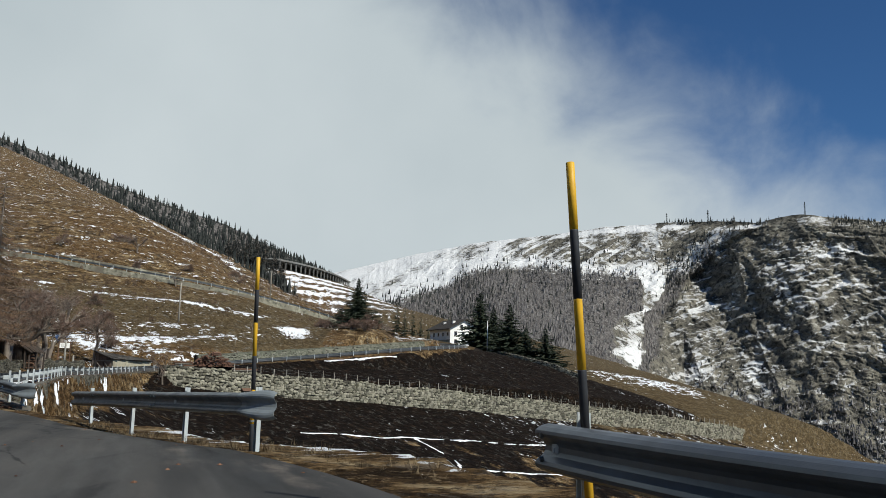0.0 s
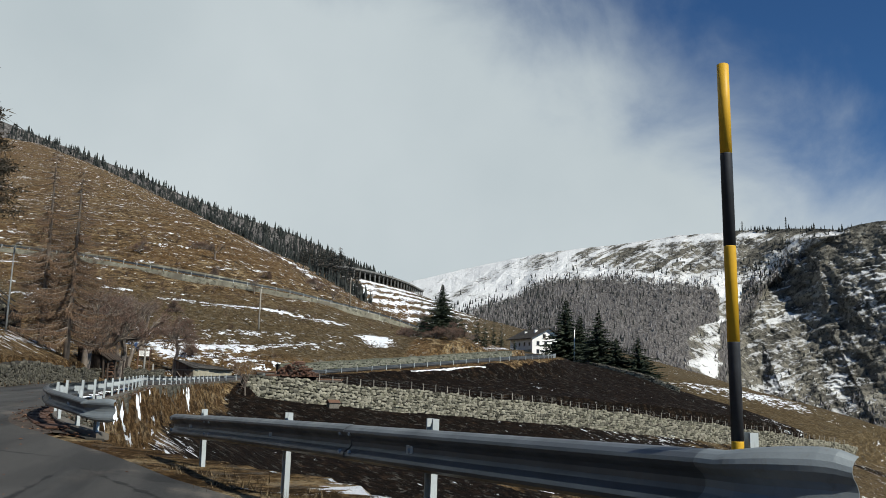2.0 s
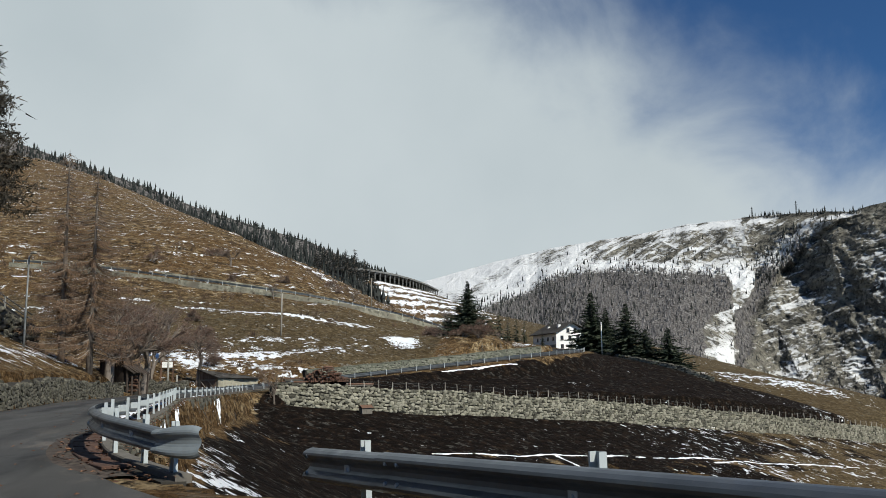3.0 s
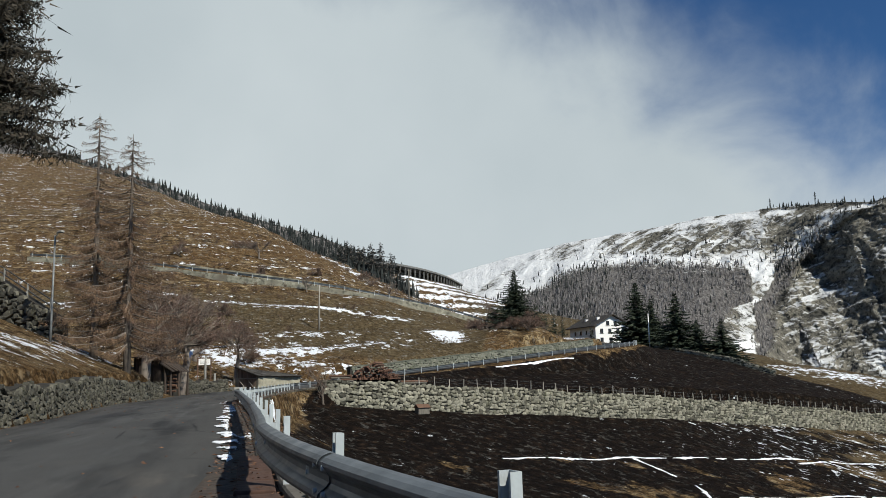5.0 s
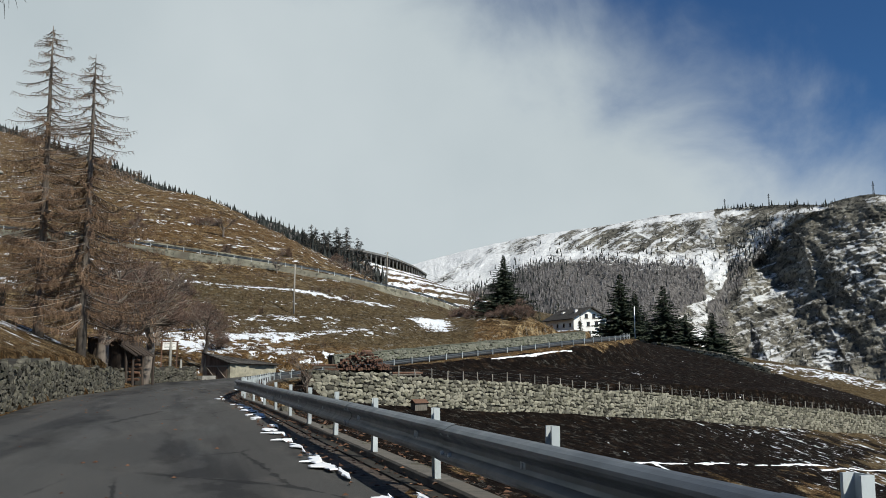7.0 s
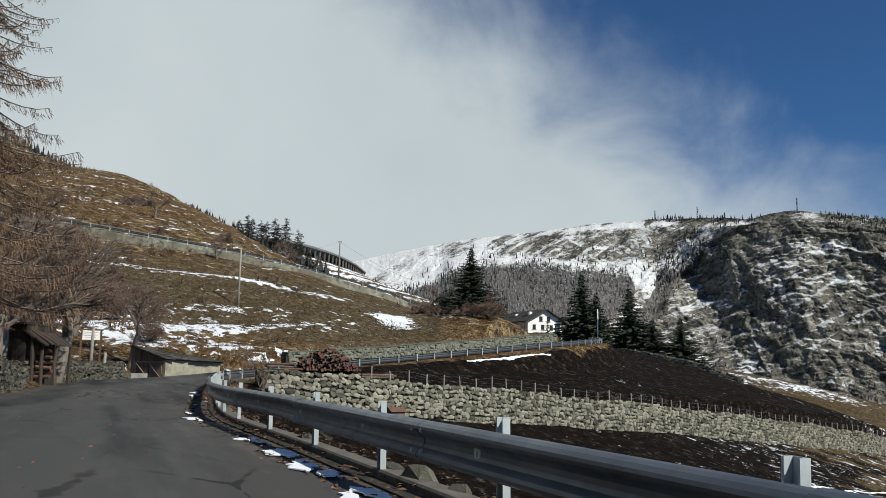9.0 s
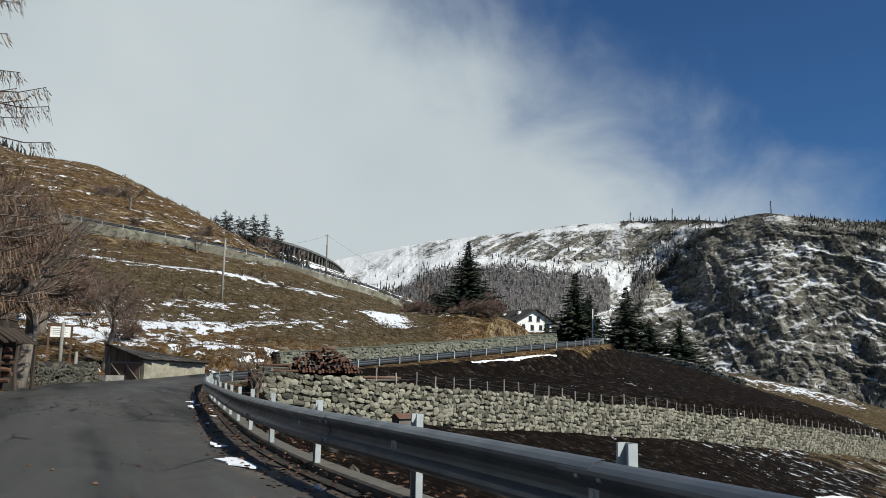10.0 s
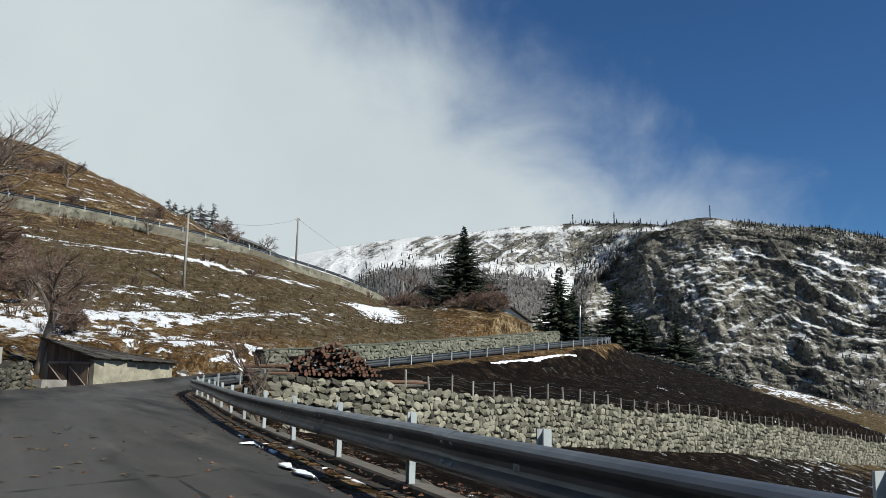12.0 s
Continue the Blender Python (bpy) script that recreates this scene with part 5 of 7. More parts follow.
def shed():
    ob = thing("shed", (-45.6, 112.0, 0.42), "small old shed with plank gate, rendered wall and stone-slab roof", "shed", turn=65)
    # x runs along the rendered wall, y back to the left
    L, Wd = 6.5, 3.2
    h = Heap()
    h.add([(0, 0, -0.3), (L, 0, -0.3), (L, 0, 1.42), (0, 0, 1.58), (0, 0.3, -0.3), (L, 0.3, -0.3), (L, 0.3, 1.42), (0, 0.3, 1.58)],
          [(0, 1, 2, 3), (5, 4, 7, 6), (0, 4, 5, 1), (3, 2, 6, 7), (1, 5, 6, 2), (0, 3, 7, 4)])
    piece("wall", h.mesh("wall", RENDER_WALL), ob, "yellowish lime-rendered wall")
    h = Heap()
    h.box((0.25, 0.3, -0.3), (L, Wd, 1.35))
    piece("core", h.mesh("core", SHADE_BLACK), ob)
    h = Heap()
    h.box((0, Wd - 0.35, -0.3), (0.25, Wd + 0.5, 2.3))
    piece("side_wall", h.mesh("side_wall", RENDER_WALL), ob, "rough stone jamb")
    r = np.random.default_rng(9)
    for i in range(11):   # boards of the gable
        y0 = 0.28 + i * (Wd - 0.35) / 11
        top = 1.60 + y0 * 0.29
        h = Heap()
        h.box((-0.04 + r.uniform(-0.012, 0.012), y0, 1.28), (0.02, y0 + 0.255, top))
        piece("board", h.mesh("board", PLANK), ob)
    for half in (0, 1):   # the two leaves of the gate
        y0 = 0.30 + half * 1.34
        leaf = piece("gate_leaf", box_mesh("gate_leaf", (0.05, 1.28, 1.26), PLANK, 0.01), ob, "dark plank gate leaf with a crossed brace", pose(-0.05, y0 + 0.65, 0.66))
        for a, b in (((-0.05, -0.62, -0.6), (-0.05, 0.62, -0.6)), ((-0.05, -0.62, 0.6), (-0.05, 0.62, 0.6)), ((-0.055, -0.6, -0.55), (-0.055, 0.6, 0.55))):
            beam(leaf, a, b, 0.11, 0.035, GREY_WOOD, "brace")
    beam(ob, (-0.06, 0.2, 1.32), (-0.06, Wd - 0.3, 1.32), 0.14, 0.12, GREY_WOOD, "lintel")
    slab_roof(ob, [(-0.30, -0.14, 1.60), (L + 0.3, -0.14, 1.47), (L + 0.3, Wd + 0.3, 1.95), (-0.35, Wd + 0.3, 2.66)], 12, 5, 9, SLATE)
    h = Heap()
    h.add([(-0.25, -0.10, 1.57), (L + 0.2, -0.10, 1.44), (L + 0.2, Wd + 0.2, 1.92), (-0.3, Wd + 0.2, 2.60), (-0.25, -0.10, 1.49), (L + 0.2, -0.10, 1.37), (L + 0.2, Wd + 0.2, 1.84), (-0.3, Wd + 0.2, 2.52)],
          [(0, 1, 2, 3), (7, 6, 5, 4), (0, 4, 5, 1), (1, 5, 6, 2), (2, 6, 7, 3), (3, 7, 4, 0)])
    piece("roof_deck", h.mesh("roof_deck", PLANK), ob)


def lean_to():
    ob = thing("lean_to", (-45.2, 86.2, 0.42), "small black-tarred plank hut with a sagging lean-to roof", "hut", turn=-8)
    r = np.random.default_rng(2)
    # stone base below the hut
    shapes, faces = stone_shapes(44, 7, 0.5)
    meshes = [mesh_of("stone", v, faces, DARKSTONE) for v in shapes]
    for k in range(5):
        x = -1.35 + r.uniform(0, 0.2)
        while x < 1.2:
            w = r.uniform(0.25, 0.5)
            piece("stone", meshes[int(r.integers(7))], ob, "", pose(x + w / 2, 0.12 + r.normal(0, 0.03), 0.02 + 0.24 * k, 0, r.normal(0, 6), r.normal(0, 4)) @ Matrix.Diagonal((w, 0.5, 0.27, 1)))
            x += w * 0.95
    h = Heap()
    h.box((-1.35, 0.15, -0.4), (1.2, 2.6, 1.15))
    piece("base", h.mesh("base", SHADE_BLACK), ob)
    # plank body, uneven tops
    for i in range(11):
        x = -1.25 + i * 0.225
        h = Heap()
        h.box((x, 0.05 + r.uniform(-0.02, 0.02), 1.05), (x + 0.21, 0.10, 3.05 - 0.10 * i / 10 + r.uniform(-0.12, 0.06)))
        piece("board", h.mesh("board", DARKPLANK), ob)
    for i in range(9):
        y = 0.12 + i * 0.26
        h = Heap()
        h.box((1.16, y, 1.05), (1.21, y + 0.24, 2.9 + r.uniform(-0.1, 0.05)))
        piece("board", h.mesh("board", DARKPLANK), ob)
    h = Heap()
    h.box((-1.2, 0.12, 1.1), (1.14, 2.45, 2.8))
    piece("lining", h.mesh("lining", DARKPLANK), ob, "dark inner boarding")
    for i in range(10):
        y = -0.25 + i * 0.3
        h = Heap()
        z = r.uniform(-0.03, 0.03)
        h.add([(-1.5, y, 3.02 + z), (1.25, y, 2.84 + z), (1.25, y + 0.28, 2.84 + z), (-1.5, y + 0.28, 3.02 + z), (-1.5, y, 3.08 + z), (1.25, y, 2.90 + z), (1.25, y + 0.28, 2.90 + z), (-1.5, y + 0.28, 3.08 + z)],
              [(3, 2, 1, 0), (4, 5, 6, 7), (0, 1, 5, 4), (1, 2, 6, 5), (2, 3, 7, 6), (3, 0, 4, 7)])
        piece("roof_plank", h.mesh("roof_plank", DARKPLANK), ob)
    # the lean-to roof falling away from the hut
    for i in range(9):
        y = -0.15 + i * 0.3
        e, z = r.uniform(-0.12, 0.12), r.uniform(-0.04, 0.04)
        h = Heap()
        h.add([(1.1, y, 2.55 + z), (2.25 + e, y, 1.86 + z), (2.25 + e, y + 0.28, 1.86 + z), (1.1, y + 0.28, 2.55 + z), (1.1, y, 2.61 + z), (2.25 + e, y, 1.92 + z), (2.25 + e, y + 0.28, 1.92 + z), (1.1, y + 0.28, 2.61 + z)],
              [(3, 2, 1, 0), (4, 5, 6, 7), (0, 1, 5, 4), (1, 2, 6, 5), (2, 3, 7, 6), (3, 0, 4, 7)])
        piece("lean_to_plank", h.mesh("lean_to_plank", DARKPLANK), ob, "dark weathered roof plank")
    for x, y, hi in ((1.55, 0.0, 2.2), (2.1, 0.05, 1.85), (2.05, 1.3, 1.85), (2.1, 2.4, 1.85)):
        h = Heap()
        h.tube([(x + r.normal(0, 0.05), y, -0.4), (x + r.normal(0, 0.04), y, hi * 0.5), (x, y, hi)], [0.10, 0.085, 0.075], 7)
        piece("post", h.mesh("post", DARKPLANK), ob, "crooked dark round post")
    for k in range(6):
        h = Heap()
        z = 0.35 + 0.24 * k
        h.tube([(1.25, 1.0 + r.normal(0, 0.1), z), (2.0, 1.1 + r.normal(0, 0.1), z + r.normal(0, 0.03))], [0.10, 0.09], 7)
        piece("stacked_log", h.mesh("stacked_log", BARK), ob)
    h = Heap()
    v = [(-1.4 + 1.3 * i / 8, 0.2 + 1.9 * k / 8, 3.08 - 0.065 * (1.3 * i / 8) + 0.09 * min(i, 8 - i, k, 8 - k, 2) / 2 + r.normal(0, 0.012)) for k in range(9) for i in range(9)]
    h.add(v, [(k * 9 + i, k * 9 + i + 1, (k + 1) * 9 + i + 1, (k + 1) * 9 + i) for k in range(8) for i in range(8)])
    piece("roof_snow", h.mesh("roof_snow", SNOW, True), ob, "old snow lying on the roof")


def sign_board():
    ob = thing("sign_board", (-45.4, 96.6, land_z(-47.2, 101.8)), "white notice board on two brown wooden posts", "sign", turn=-14)
    ob.matrix_world = pose(-48.0, 103.4, land_z(-48.0, 103.4), 0, 0, 22)
    for x in (-0.62, 0.62):
        beam(ob, (x, 0, -0.4), (x, 0, 2.5), 0.12, 0.12, BARK, "post")
    beam(ob, (-0.75, 0, 2.5), (0.75, 0, 2.5), 0.10, 0.10, BARK, "crossbar")
    piece("panel", box_mesh("panel", (1.12, 0.04, 0.62), WHITE_WALL, 0.008), ob, "white panel with lines of text", pose(0, -0.02, 2.12))
    h = Heap()
    for k in range(4):
        h.box((-0.42, -0.046, 2.30 - k * 0.11), (0.42 - 0.13 * (k % 2), -0.042, 2.33 - k * 0.11))
    piece("text_bar", h.mesh("text_bar", mat_plain("sign_ink", (0.30, 0.31, 0.30))), ob)


def street_lamp():
    ob = thing("street_lamp", (-44.1, 71.6, land_z(-44.1, 71.6)), "grey steel street lamp on the bank above the lane", "street lamp")
    h = Heap()
    h.tube([(0, 0, -0.4), (0, 0, 1.2), (0, 0, 6.6)], [0.085, 0.07, 0.05], 10)
    piece("pole", h.mesh("pole", LAMP_STEEL, True), ob)
    h = Heap()
    h.tube([(0, 0, 6.45), (0.25, -0.15, 6.68), (0.5, -0.3, 6.72)], [0.035, 0.03, 0.03], 8)
    piece("arm", h.mesh("arm", SUNLIT_STEEL, True), ob)
    bm = bmesh.new()
    bmesh.ops.create_cube(bm, size=1)
    bmesh.ops.scale(bm, vec=(0.62, 0.30, 0.14), verts=bm.verts)
    for v in bm.verts:
        if v.co.z > 0:
            v.co.x *= 0.8
            v.co.y *= 0.7
    bmesh.ops.bevel(bm, geom=bm.edges[:], offset=0.03, segments=2, affect="EDGES")
    bmesh.ops.transform(bm, matrix=pose(0.55, -0.33, 6.76, 0, 0, -31), verts=bm.verts)
    part("lamp_head", bm, CONCRETE, ob, "pale lamp housing")
    h = Heap()
    h.box((0.34, -0.43, 6.66), (0.76, -0.23, 6.69))
    piece("lens", h.mesh("lens", DARK_GLASS), ob)


def utility_pole(x, y, high, label="weathered wooden utility pole in the meadow", arm=True, mat=None):
    z = land_z(x, y)
    ob = thing("utility_pole", (x, y, z), label, "utility pole", "utility poles")
    h = Heap()
    h.tube([(0, 0, -0.6), (0, 0, high * 0.5), (0.03, 0, high)], [0.13, 0.115, 0.085], 9)
    piece("pole", h.mesh("pole", mat or GREY_WOOD, True), ob)
    if arm:
        for k in (-0.14, 0.14):
            h = Heap()
            h.tube([(k, 0, high - 0.35), (k * 1.7, 0, high - 0.28), (k * 1.7, 0, high - 0.08)], [0.02, 0.02, 0.045], 6)
            piece("insulator", h.mesh("insulator", CONCRETE), ob)
    return (x, y, z + high - 0.1)


def house():
    ob = thing("house", (-4.9, 237.0, 7.9), "white three-storey mountain house with a shallow dark roof", "house", turn=27)
    W, L, E, R = 9.2, 13.5, 5.6, 8.0
    h = Heap()
    h.add([(0, 0, -3), (W, 0, -3), (W, 0, E), (W / 2, 0, R), (0, 0, E), (0, L, -3), (W, L, -3), (W, L, E), (W / 2, L, R), (0, L, E)],
          [(0, 1, 2, 3, 4), (9, 8, 7, 6, 5), (0, 4, 9, 5), (1, 6, 7, 2), (2, 7, 8, 3), (3, 8, 9, 4), (0, 5, 6, 1)])
    piece("wall", h.mesh("wall", WHITE_WALL), ob, "white plastered walls")
    h = Heap()
    h.box((-0.012, 0.25, -3), (0.0, L, 2.4))
    piece("plinth", h.mesh("plinth", RENDER_WALL), ob, "bare rubble lower storey of the long side")
    for side in (-1, 1):
        x_e, x_r = W / 2 + side * (W / 2 + 0.9), W / 2
        z_e = E - 0.47
        roof = Heap()
        roof.add([(x_e, -1.0, z_e), (x_e, L + 0.8, z_e), (x_r, L + 0.8, R + 0.06), (x_r, -1.0, R + 0.06), (x_e, -1.0, z_e + 0.22), (x_e, L + 0.8, z_e + 0.22), (x_r, L + 0.8, R + 0.28), (x_r, -1.0, R + 0.28)],
                 [(0, 1, 2, 3), (7, 6, 5, 4), (0, 4, 5, 1), (1, 5, 6, 2), (2, 6, 7, 3), (3, 7, 4, 0)])
        piece("roof", roof.mesh("roof", SLATE), ob, "dark slate roof plane")
    frame_m = mat_plain("brown_frame", (0.07, 0.045, 0.03), 0.7)

    def window(x, z, w=0.85, hgt=1.1, wall="front"):
        spot = pose(x, -0.02, z) if wall == "front" else pose(-0.02, x, z, 0, 0, -90)
        win = piece("window", box_mesh("window", (w, 0.06, hgt), frame_m, 0.01), ob, "", spot)
        for k in (-1, 1):
            piece("pane", box_mesh("pane", (w / 2 - 0.09, 0.02, hgt - 0.16), DARK_GLASS), win, "", pose(k * w / 4, -0.035, 0))
        piece("sill", box_mesh("sill", (w + 0.2, 0.16, 0.06), CONCRETE), win, "", pose(0, -0.08, -hgt / 2 - 0.03))

    for x, z in ((3.5, 6.0), (5.6, 6.0), (1.7, 4.1), (4.0, 4.1), (6.3, 4.1), (1.7, 1.9), (4.2, 1.9), (1.8, 0.0)):
        window(x, z)
    for x in (1.6, 4.6, 7.6, 10.6):
        window(x, 3.9, 0.8, 0.95, "side")
    door = piece("door", box_mesh("door", (1.1, 0.08, 2.1), frame_m, 0.01), ob, "brown wooden door", pose(4.6, -0.03, -0.6))
    piece("door_panel", box_mesh("door_panel", (0.8, 0.03, 1.5), PLANK), door, "", pose(0, -0.05, 0.1))
    for z in (0.8, 3.1):
        bal = piece("balcony", box_mesh("balcony", (2.7, 1.2, 0.14), CONCRETE, 0.01), ob, "corner balcony with a dark wooden rail", pose(W - 1.2, -0.6, z))
        for x in np.linspace(-1.3, 1.3, 10):
            beam(bal, (x, -0.55, 0.07), (x, -0.55, 1.0), 0.05, 0.05, PLANK, "baluster")
        beam(bal, (-1.35, -0.55, 1.0), (1.35, -0.55, 1.0), 0.08, 0.08, PLANK, "rail")
        piece("balcony_door", box_mesh("balcony_door", (1.3, 0.06, 1.9), DARK_GLASS), bal, "", pose(0, 0.57, 1.05))
    for y, hgt in ((3.0, 0.2), (9.0, 0.0)):
        ch = piece("chimney", box_mesh("chimney", (0.75, 0.75, hgt + 1.4), WHITE_WALL, 0.02), ob, "white chimney", pose(2.5, y, 7.2 + hgt / 2 - 0.3))
        piece("cap", box_mesh("cap", (1.0, 1.0, 0.12), SLATE), ch, "", pose(0, 0, hgt / 2 + 0.76))


def gallery():
    line_g = smooth_line([(-76.0, 300, 40.2), (-70.0, 315, 41.0), (-64.0, 342, 42.0), (-59.5, 375, 42.6), (-58.0, 410, 43.2)], 3.0)
    ob = thing("avalanche_gallery", tuple(line_g[0]), "concrete avalanche gallery on columns curving round the hill", "gallery")
    back = ob.matrix_world.inverted()
    piece("roof_slab", strip_mesh("roof_slab", [(-6, 0.0), (-6, 0.8), (0.6, 0.5), (0.6, -0.15)], line_g, GALLERY, False, True), ob, "heavy roof slab", back)
    # Inner wall coloured near-black for the shade under the gallery roof.
    piece("back_wall", strip_mesh("back_wall", [(-6, -7), (-6, 0.4), (-5.2, 0.4), (-5.2, -7)], line_g, SHADE_BLACK, False, True), ob, "inner wall in a near-black shade colour", back)
    piece("base_wall", strip_mesh("base_wall", [(-6, -5.6), (-6, -3.4), (0.3, -3.4), (0.3, -5.6)], line_g, GALLERY, False, True), ob, "sloping concrete base", back)
    for s in np.arange(1.0, length(line_g), 4.6):
        q, way = at_length(line_g, s)
        h = Heap()
        h.box((-0.2, -0.22, -3.6), (0.2, 0.22, 0.1), pose(q[0], q[1], q[2], 0, 0, math.degrees(math.atan2(way[1], way[0]))))
        piece("column", h.mesh("column", GALLERY), ob, "", back)


def pylon(a, r, high, label):
    x, y = r * math.sin(math.radians(a)), r * math.cos(math.radians(a))
    z = polar_z(a, r) - 3
    ob = thing("pylon", (x, y, z), label, "pylon", "pylons on the ridge")
    legs = []
    for sx, sy in ((-1, -1), (1, -1), (1, 1), (-1, 1)):
        h = Heap()
        h.tube([(sx * 1.3, sy * 1.3, 0), (sx * 0.35, sy * 0.35, high)], 0.20, 4)
        piece("leg", h.mesh("leg", FAR_NEEDLE), ob)
    h = Heap()
    for k in range(6):
        u, v = k / 6, (k + 1) / 6
        a0, a1 = 1.3 - 0.95 * u, 1.3 - 0.95 * v
        h.tube([(-a0, -a0, high * u), (a1, -a1, high * v)], 0.16, 4)
        h.tube([(a0, -a0, high * u), (-a1, -a1, high * v)], 0.16, 4)
    piece("lattice", h.mesh("lattice", FAR_NEEDLE), ob)
    for f, w in ((0.74, 2.6), (0.88, 2.0)):
        h = Heap()
        h.tube([(-w, 0, high * f), (w, 0, high * f)], 0.25, 4)
        piece("crossarm", h.mesh("crossarm", FAR_NEEDLE), ob)


def log_pile(x0, y0, turn, count, seed):
    z0 = land_z(x0, y0)
    ob = thing("log_pile", (x0, y0, z0), "heap of reddish sawn logs with their cut ends showing", "log pile", turn=turn)
    r = np.random.default_rng(seed)
    level, placed = 0, 0
    rad = 0.115
    while level < 10:
        half = 2.75 - 0.06 * level - 0.026 * level * level
        z = 0.10 + level * rad * 1.66
        x = -half + (rad if level % 2 else 0) + r.uniform(-0.1, 0.1)
        while x < half:
            q = rad * r.uniform(0.5, 1.2)
            l = r.uniform(0.9, 1.15)
            y = r.normal(0, 0.26)
            tilt = r.normal(0, 0.16)
            z = 0.10 + level * rad * 1.66 + r.normal(0, 0.035)
            log = Heap()
            log.tube([(x, y - l, z), (x + tilt, y + l * 0.2, z + r.normal(0, 0.01)), (x + tilt * 2, y + l, z)], [q, q * 1.04, q * 0.95], 8, False)
            lg = piece("log", log.mesh("log", BARK), ob)
            end = Heap()
            ang = np.linspace(0, 2 * np.pi, 8, endpoint=False)
            end.add(np.c_[x + np.cos(ang) * q * 0.97, np.full(8, y - l - 0.001), z + np.sin(ang) * q * 0.97], [tuple(range(8))[::-1]])
            piece("cut_end", end.mesh("cut_end", CUT_WOOD), lg, "orange-brown sawn face")
            x += rad * 2.02
            placed += 1
        level += 1
    return ob


def timber_stack(x0, y0, turn, rows, cols, length_, seed, label):
    ob = thing("timber_stack", (x0, y0, land_z(x0, y0)), label, "timber", turn=turn)
    r = np.random.default_rng(seed)
    for i in range(rows):
        for k in range(cols):
            h = Heap()
            y = (k - cols / 2) * 0.24 + r.normal(0, 0.02)
            e = r.uniform(-0.3, 0.3, 2)
            h.tube([(-length_ / 2 + e[0], y, 0.12 + i * 0.2), (0, y + r.normal(0, 0.03), 0.12 + i * 0.2), (length_ / 2 + e[1], y, 0.12 + i * 0.2 + r.normal(0, 0.03))], [0.10, 0.105, 0.09], 7)
            piece("pole", h.mesh("pole", BARK if (i + k) % 2 else GREY_WOOD), ob)
    return ob


shed()
lean_to()
sign_board()
street_lamp()
house()
gallery()
for a, r_, high, words in ((21.45, 1585, 26, "steel lattice pylon on the cliff top"), (13.02, 1760, 23, "steel lattice pylon on the snowy ridge"), (15.62, 1705, 27, "steel lattice pylon on the wooded ridge")):
    pylon(a, r_, high, words)
log_pile(-33.6, 115.4, 8, 150, 3)
timber_stack(-37.0, 114.2, 12, 4, 4, 2.6, 5, "low stack of grey and brown poles beside the log heap")
timber_stack(-29.6, 116.2, 30, 2, 4, 3.0, 6, "few fallen poles on the edge of the field wall")
top_a = utility_pole(-46.7, 139.0, 6.4, "pale weathered wooden utility pole in the meadow", True, PALE_WOOD)
top_b = utility_pole(-39.8, 172.0, 6.4, "dark wooden utility pole beside the upper lane")
top_c = utility_pole(-25.0, 197.0, 6.4, "distant wooden utility pole below the gallery")
utility_pole(4.6, 203.0, 7.2, "white pole standing beside the house spruces", False, WHITE_WALL)
utility_pole(-47.9, 103.4, 2.9, "pale thin pole behind the rubble wall", False, CONCRETE)
utility_pole(-47.6, 105.0, 1.7, "short pale stake behind the rubble wall", False, CONCRETE)
for a, b in ((top_a, top_b), (top_b, top_c)):
    h = Heap()
    a, b = np.array(a), np.array(b)
    h.tube([a + (b - a) * t - np.array((0, 0, 0.9 * 4 * t * (1 - t))) for t in np.linspace(0, 1, 14)], 0.012, 4)
    tagged(new("cable", h.mesh("cable", BLACK)), "thin overhead cable between two utility poles", "cable", "overhead cables")

# stone trough with a pitched lid in the scorched field
ob = thing("feed_box", (-27.6, 110.6, land_z(-27.6, 110.6)), "small brown wooden box with a pitched lid in the field", "box", turn=40)
piece("body", box_mesh("body", (1.3, 0.8, 0.7), GREY_WOOD, 0.02), ob, "", pose(0, 0, 0.3))
h = Heap()
h.add([(-0.75, -0.55, 0.62), (0.75, -0.55, 0.62), (0.75, 0, 0.98), (-0.75, 0, 0.98), (-0.75, 0.55, 0.62), (0.75, 0.55, 0.62)], [(0, 1, 2, 3), (3, 2, 5, 4), (0, 3, 4), (1, 5, 2), (0, 4, 5, 1)])
piece("lid", h.mesh("lid", BARK), ob)
# concrete trough beside the gate
ob = thing("trough", (-46.9, 109.4, 0.45), "pale concrete trough at the roadside by the shed", "trough", turn=70)
h = Heap()
for lo, hi in (((-0.9, -0.3, -0.1), (0.9, -0.22, 0.42)), ((-0.9, 0.22, -0.1), (0.9, 0.3, 0.42)), ((-0.9, -0.22, -0.1), (-0.82, 0.22, 0.42)), ((0.82, -0.22, -0.1), (0.9, 0.22, 0.42)), ((-0.82, -0.22, -0.1), (0.82, 0.22, 0.05))):
    h.box(lo, hi)
piece("basin", h.mesh("basin", CONCRETE), ob)

# the upper lane's rail on the hillside
UPPER = [(-104, 158, 0), (-88, 159.5, 0), (-72, 160.0, 0), (-60, 161.2, 0), (-50, 164.8, 0), (-40, 170.0, 0), (-33, 176.0, 0), (-27, 184.0, 0)]
upper_pts = [(x, y, land_z(x, y) + 1.25) for x, y, _ in UPPER]
guardrail(upper_pts, list(np.arange(0.5, 110, 2.6)), "grey guardrail of the upper lane across the hillside", "guardrails beside the lane", False, False, 9.0)
shelf = smooth_line([(x, y, z - 0.74) for x, y, z in upper_pts], 1.2)
tagged(new("pavement_upper", strip_mesh("pavement_upper", [(-4.4, 1.4), (-3.9, 0.02), (0.45, 0.0), (0.50, 0.10), (0.72, 0.10), (0.80, -0.15), (1.0, -1.3)], shelf, BANKWALL)), "narrow concrete-edged upper lane", "road", kind="structure")

# ---- plants ----


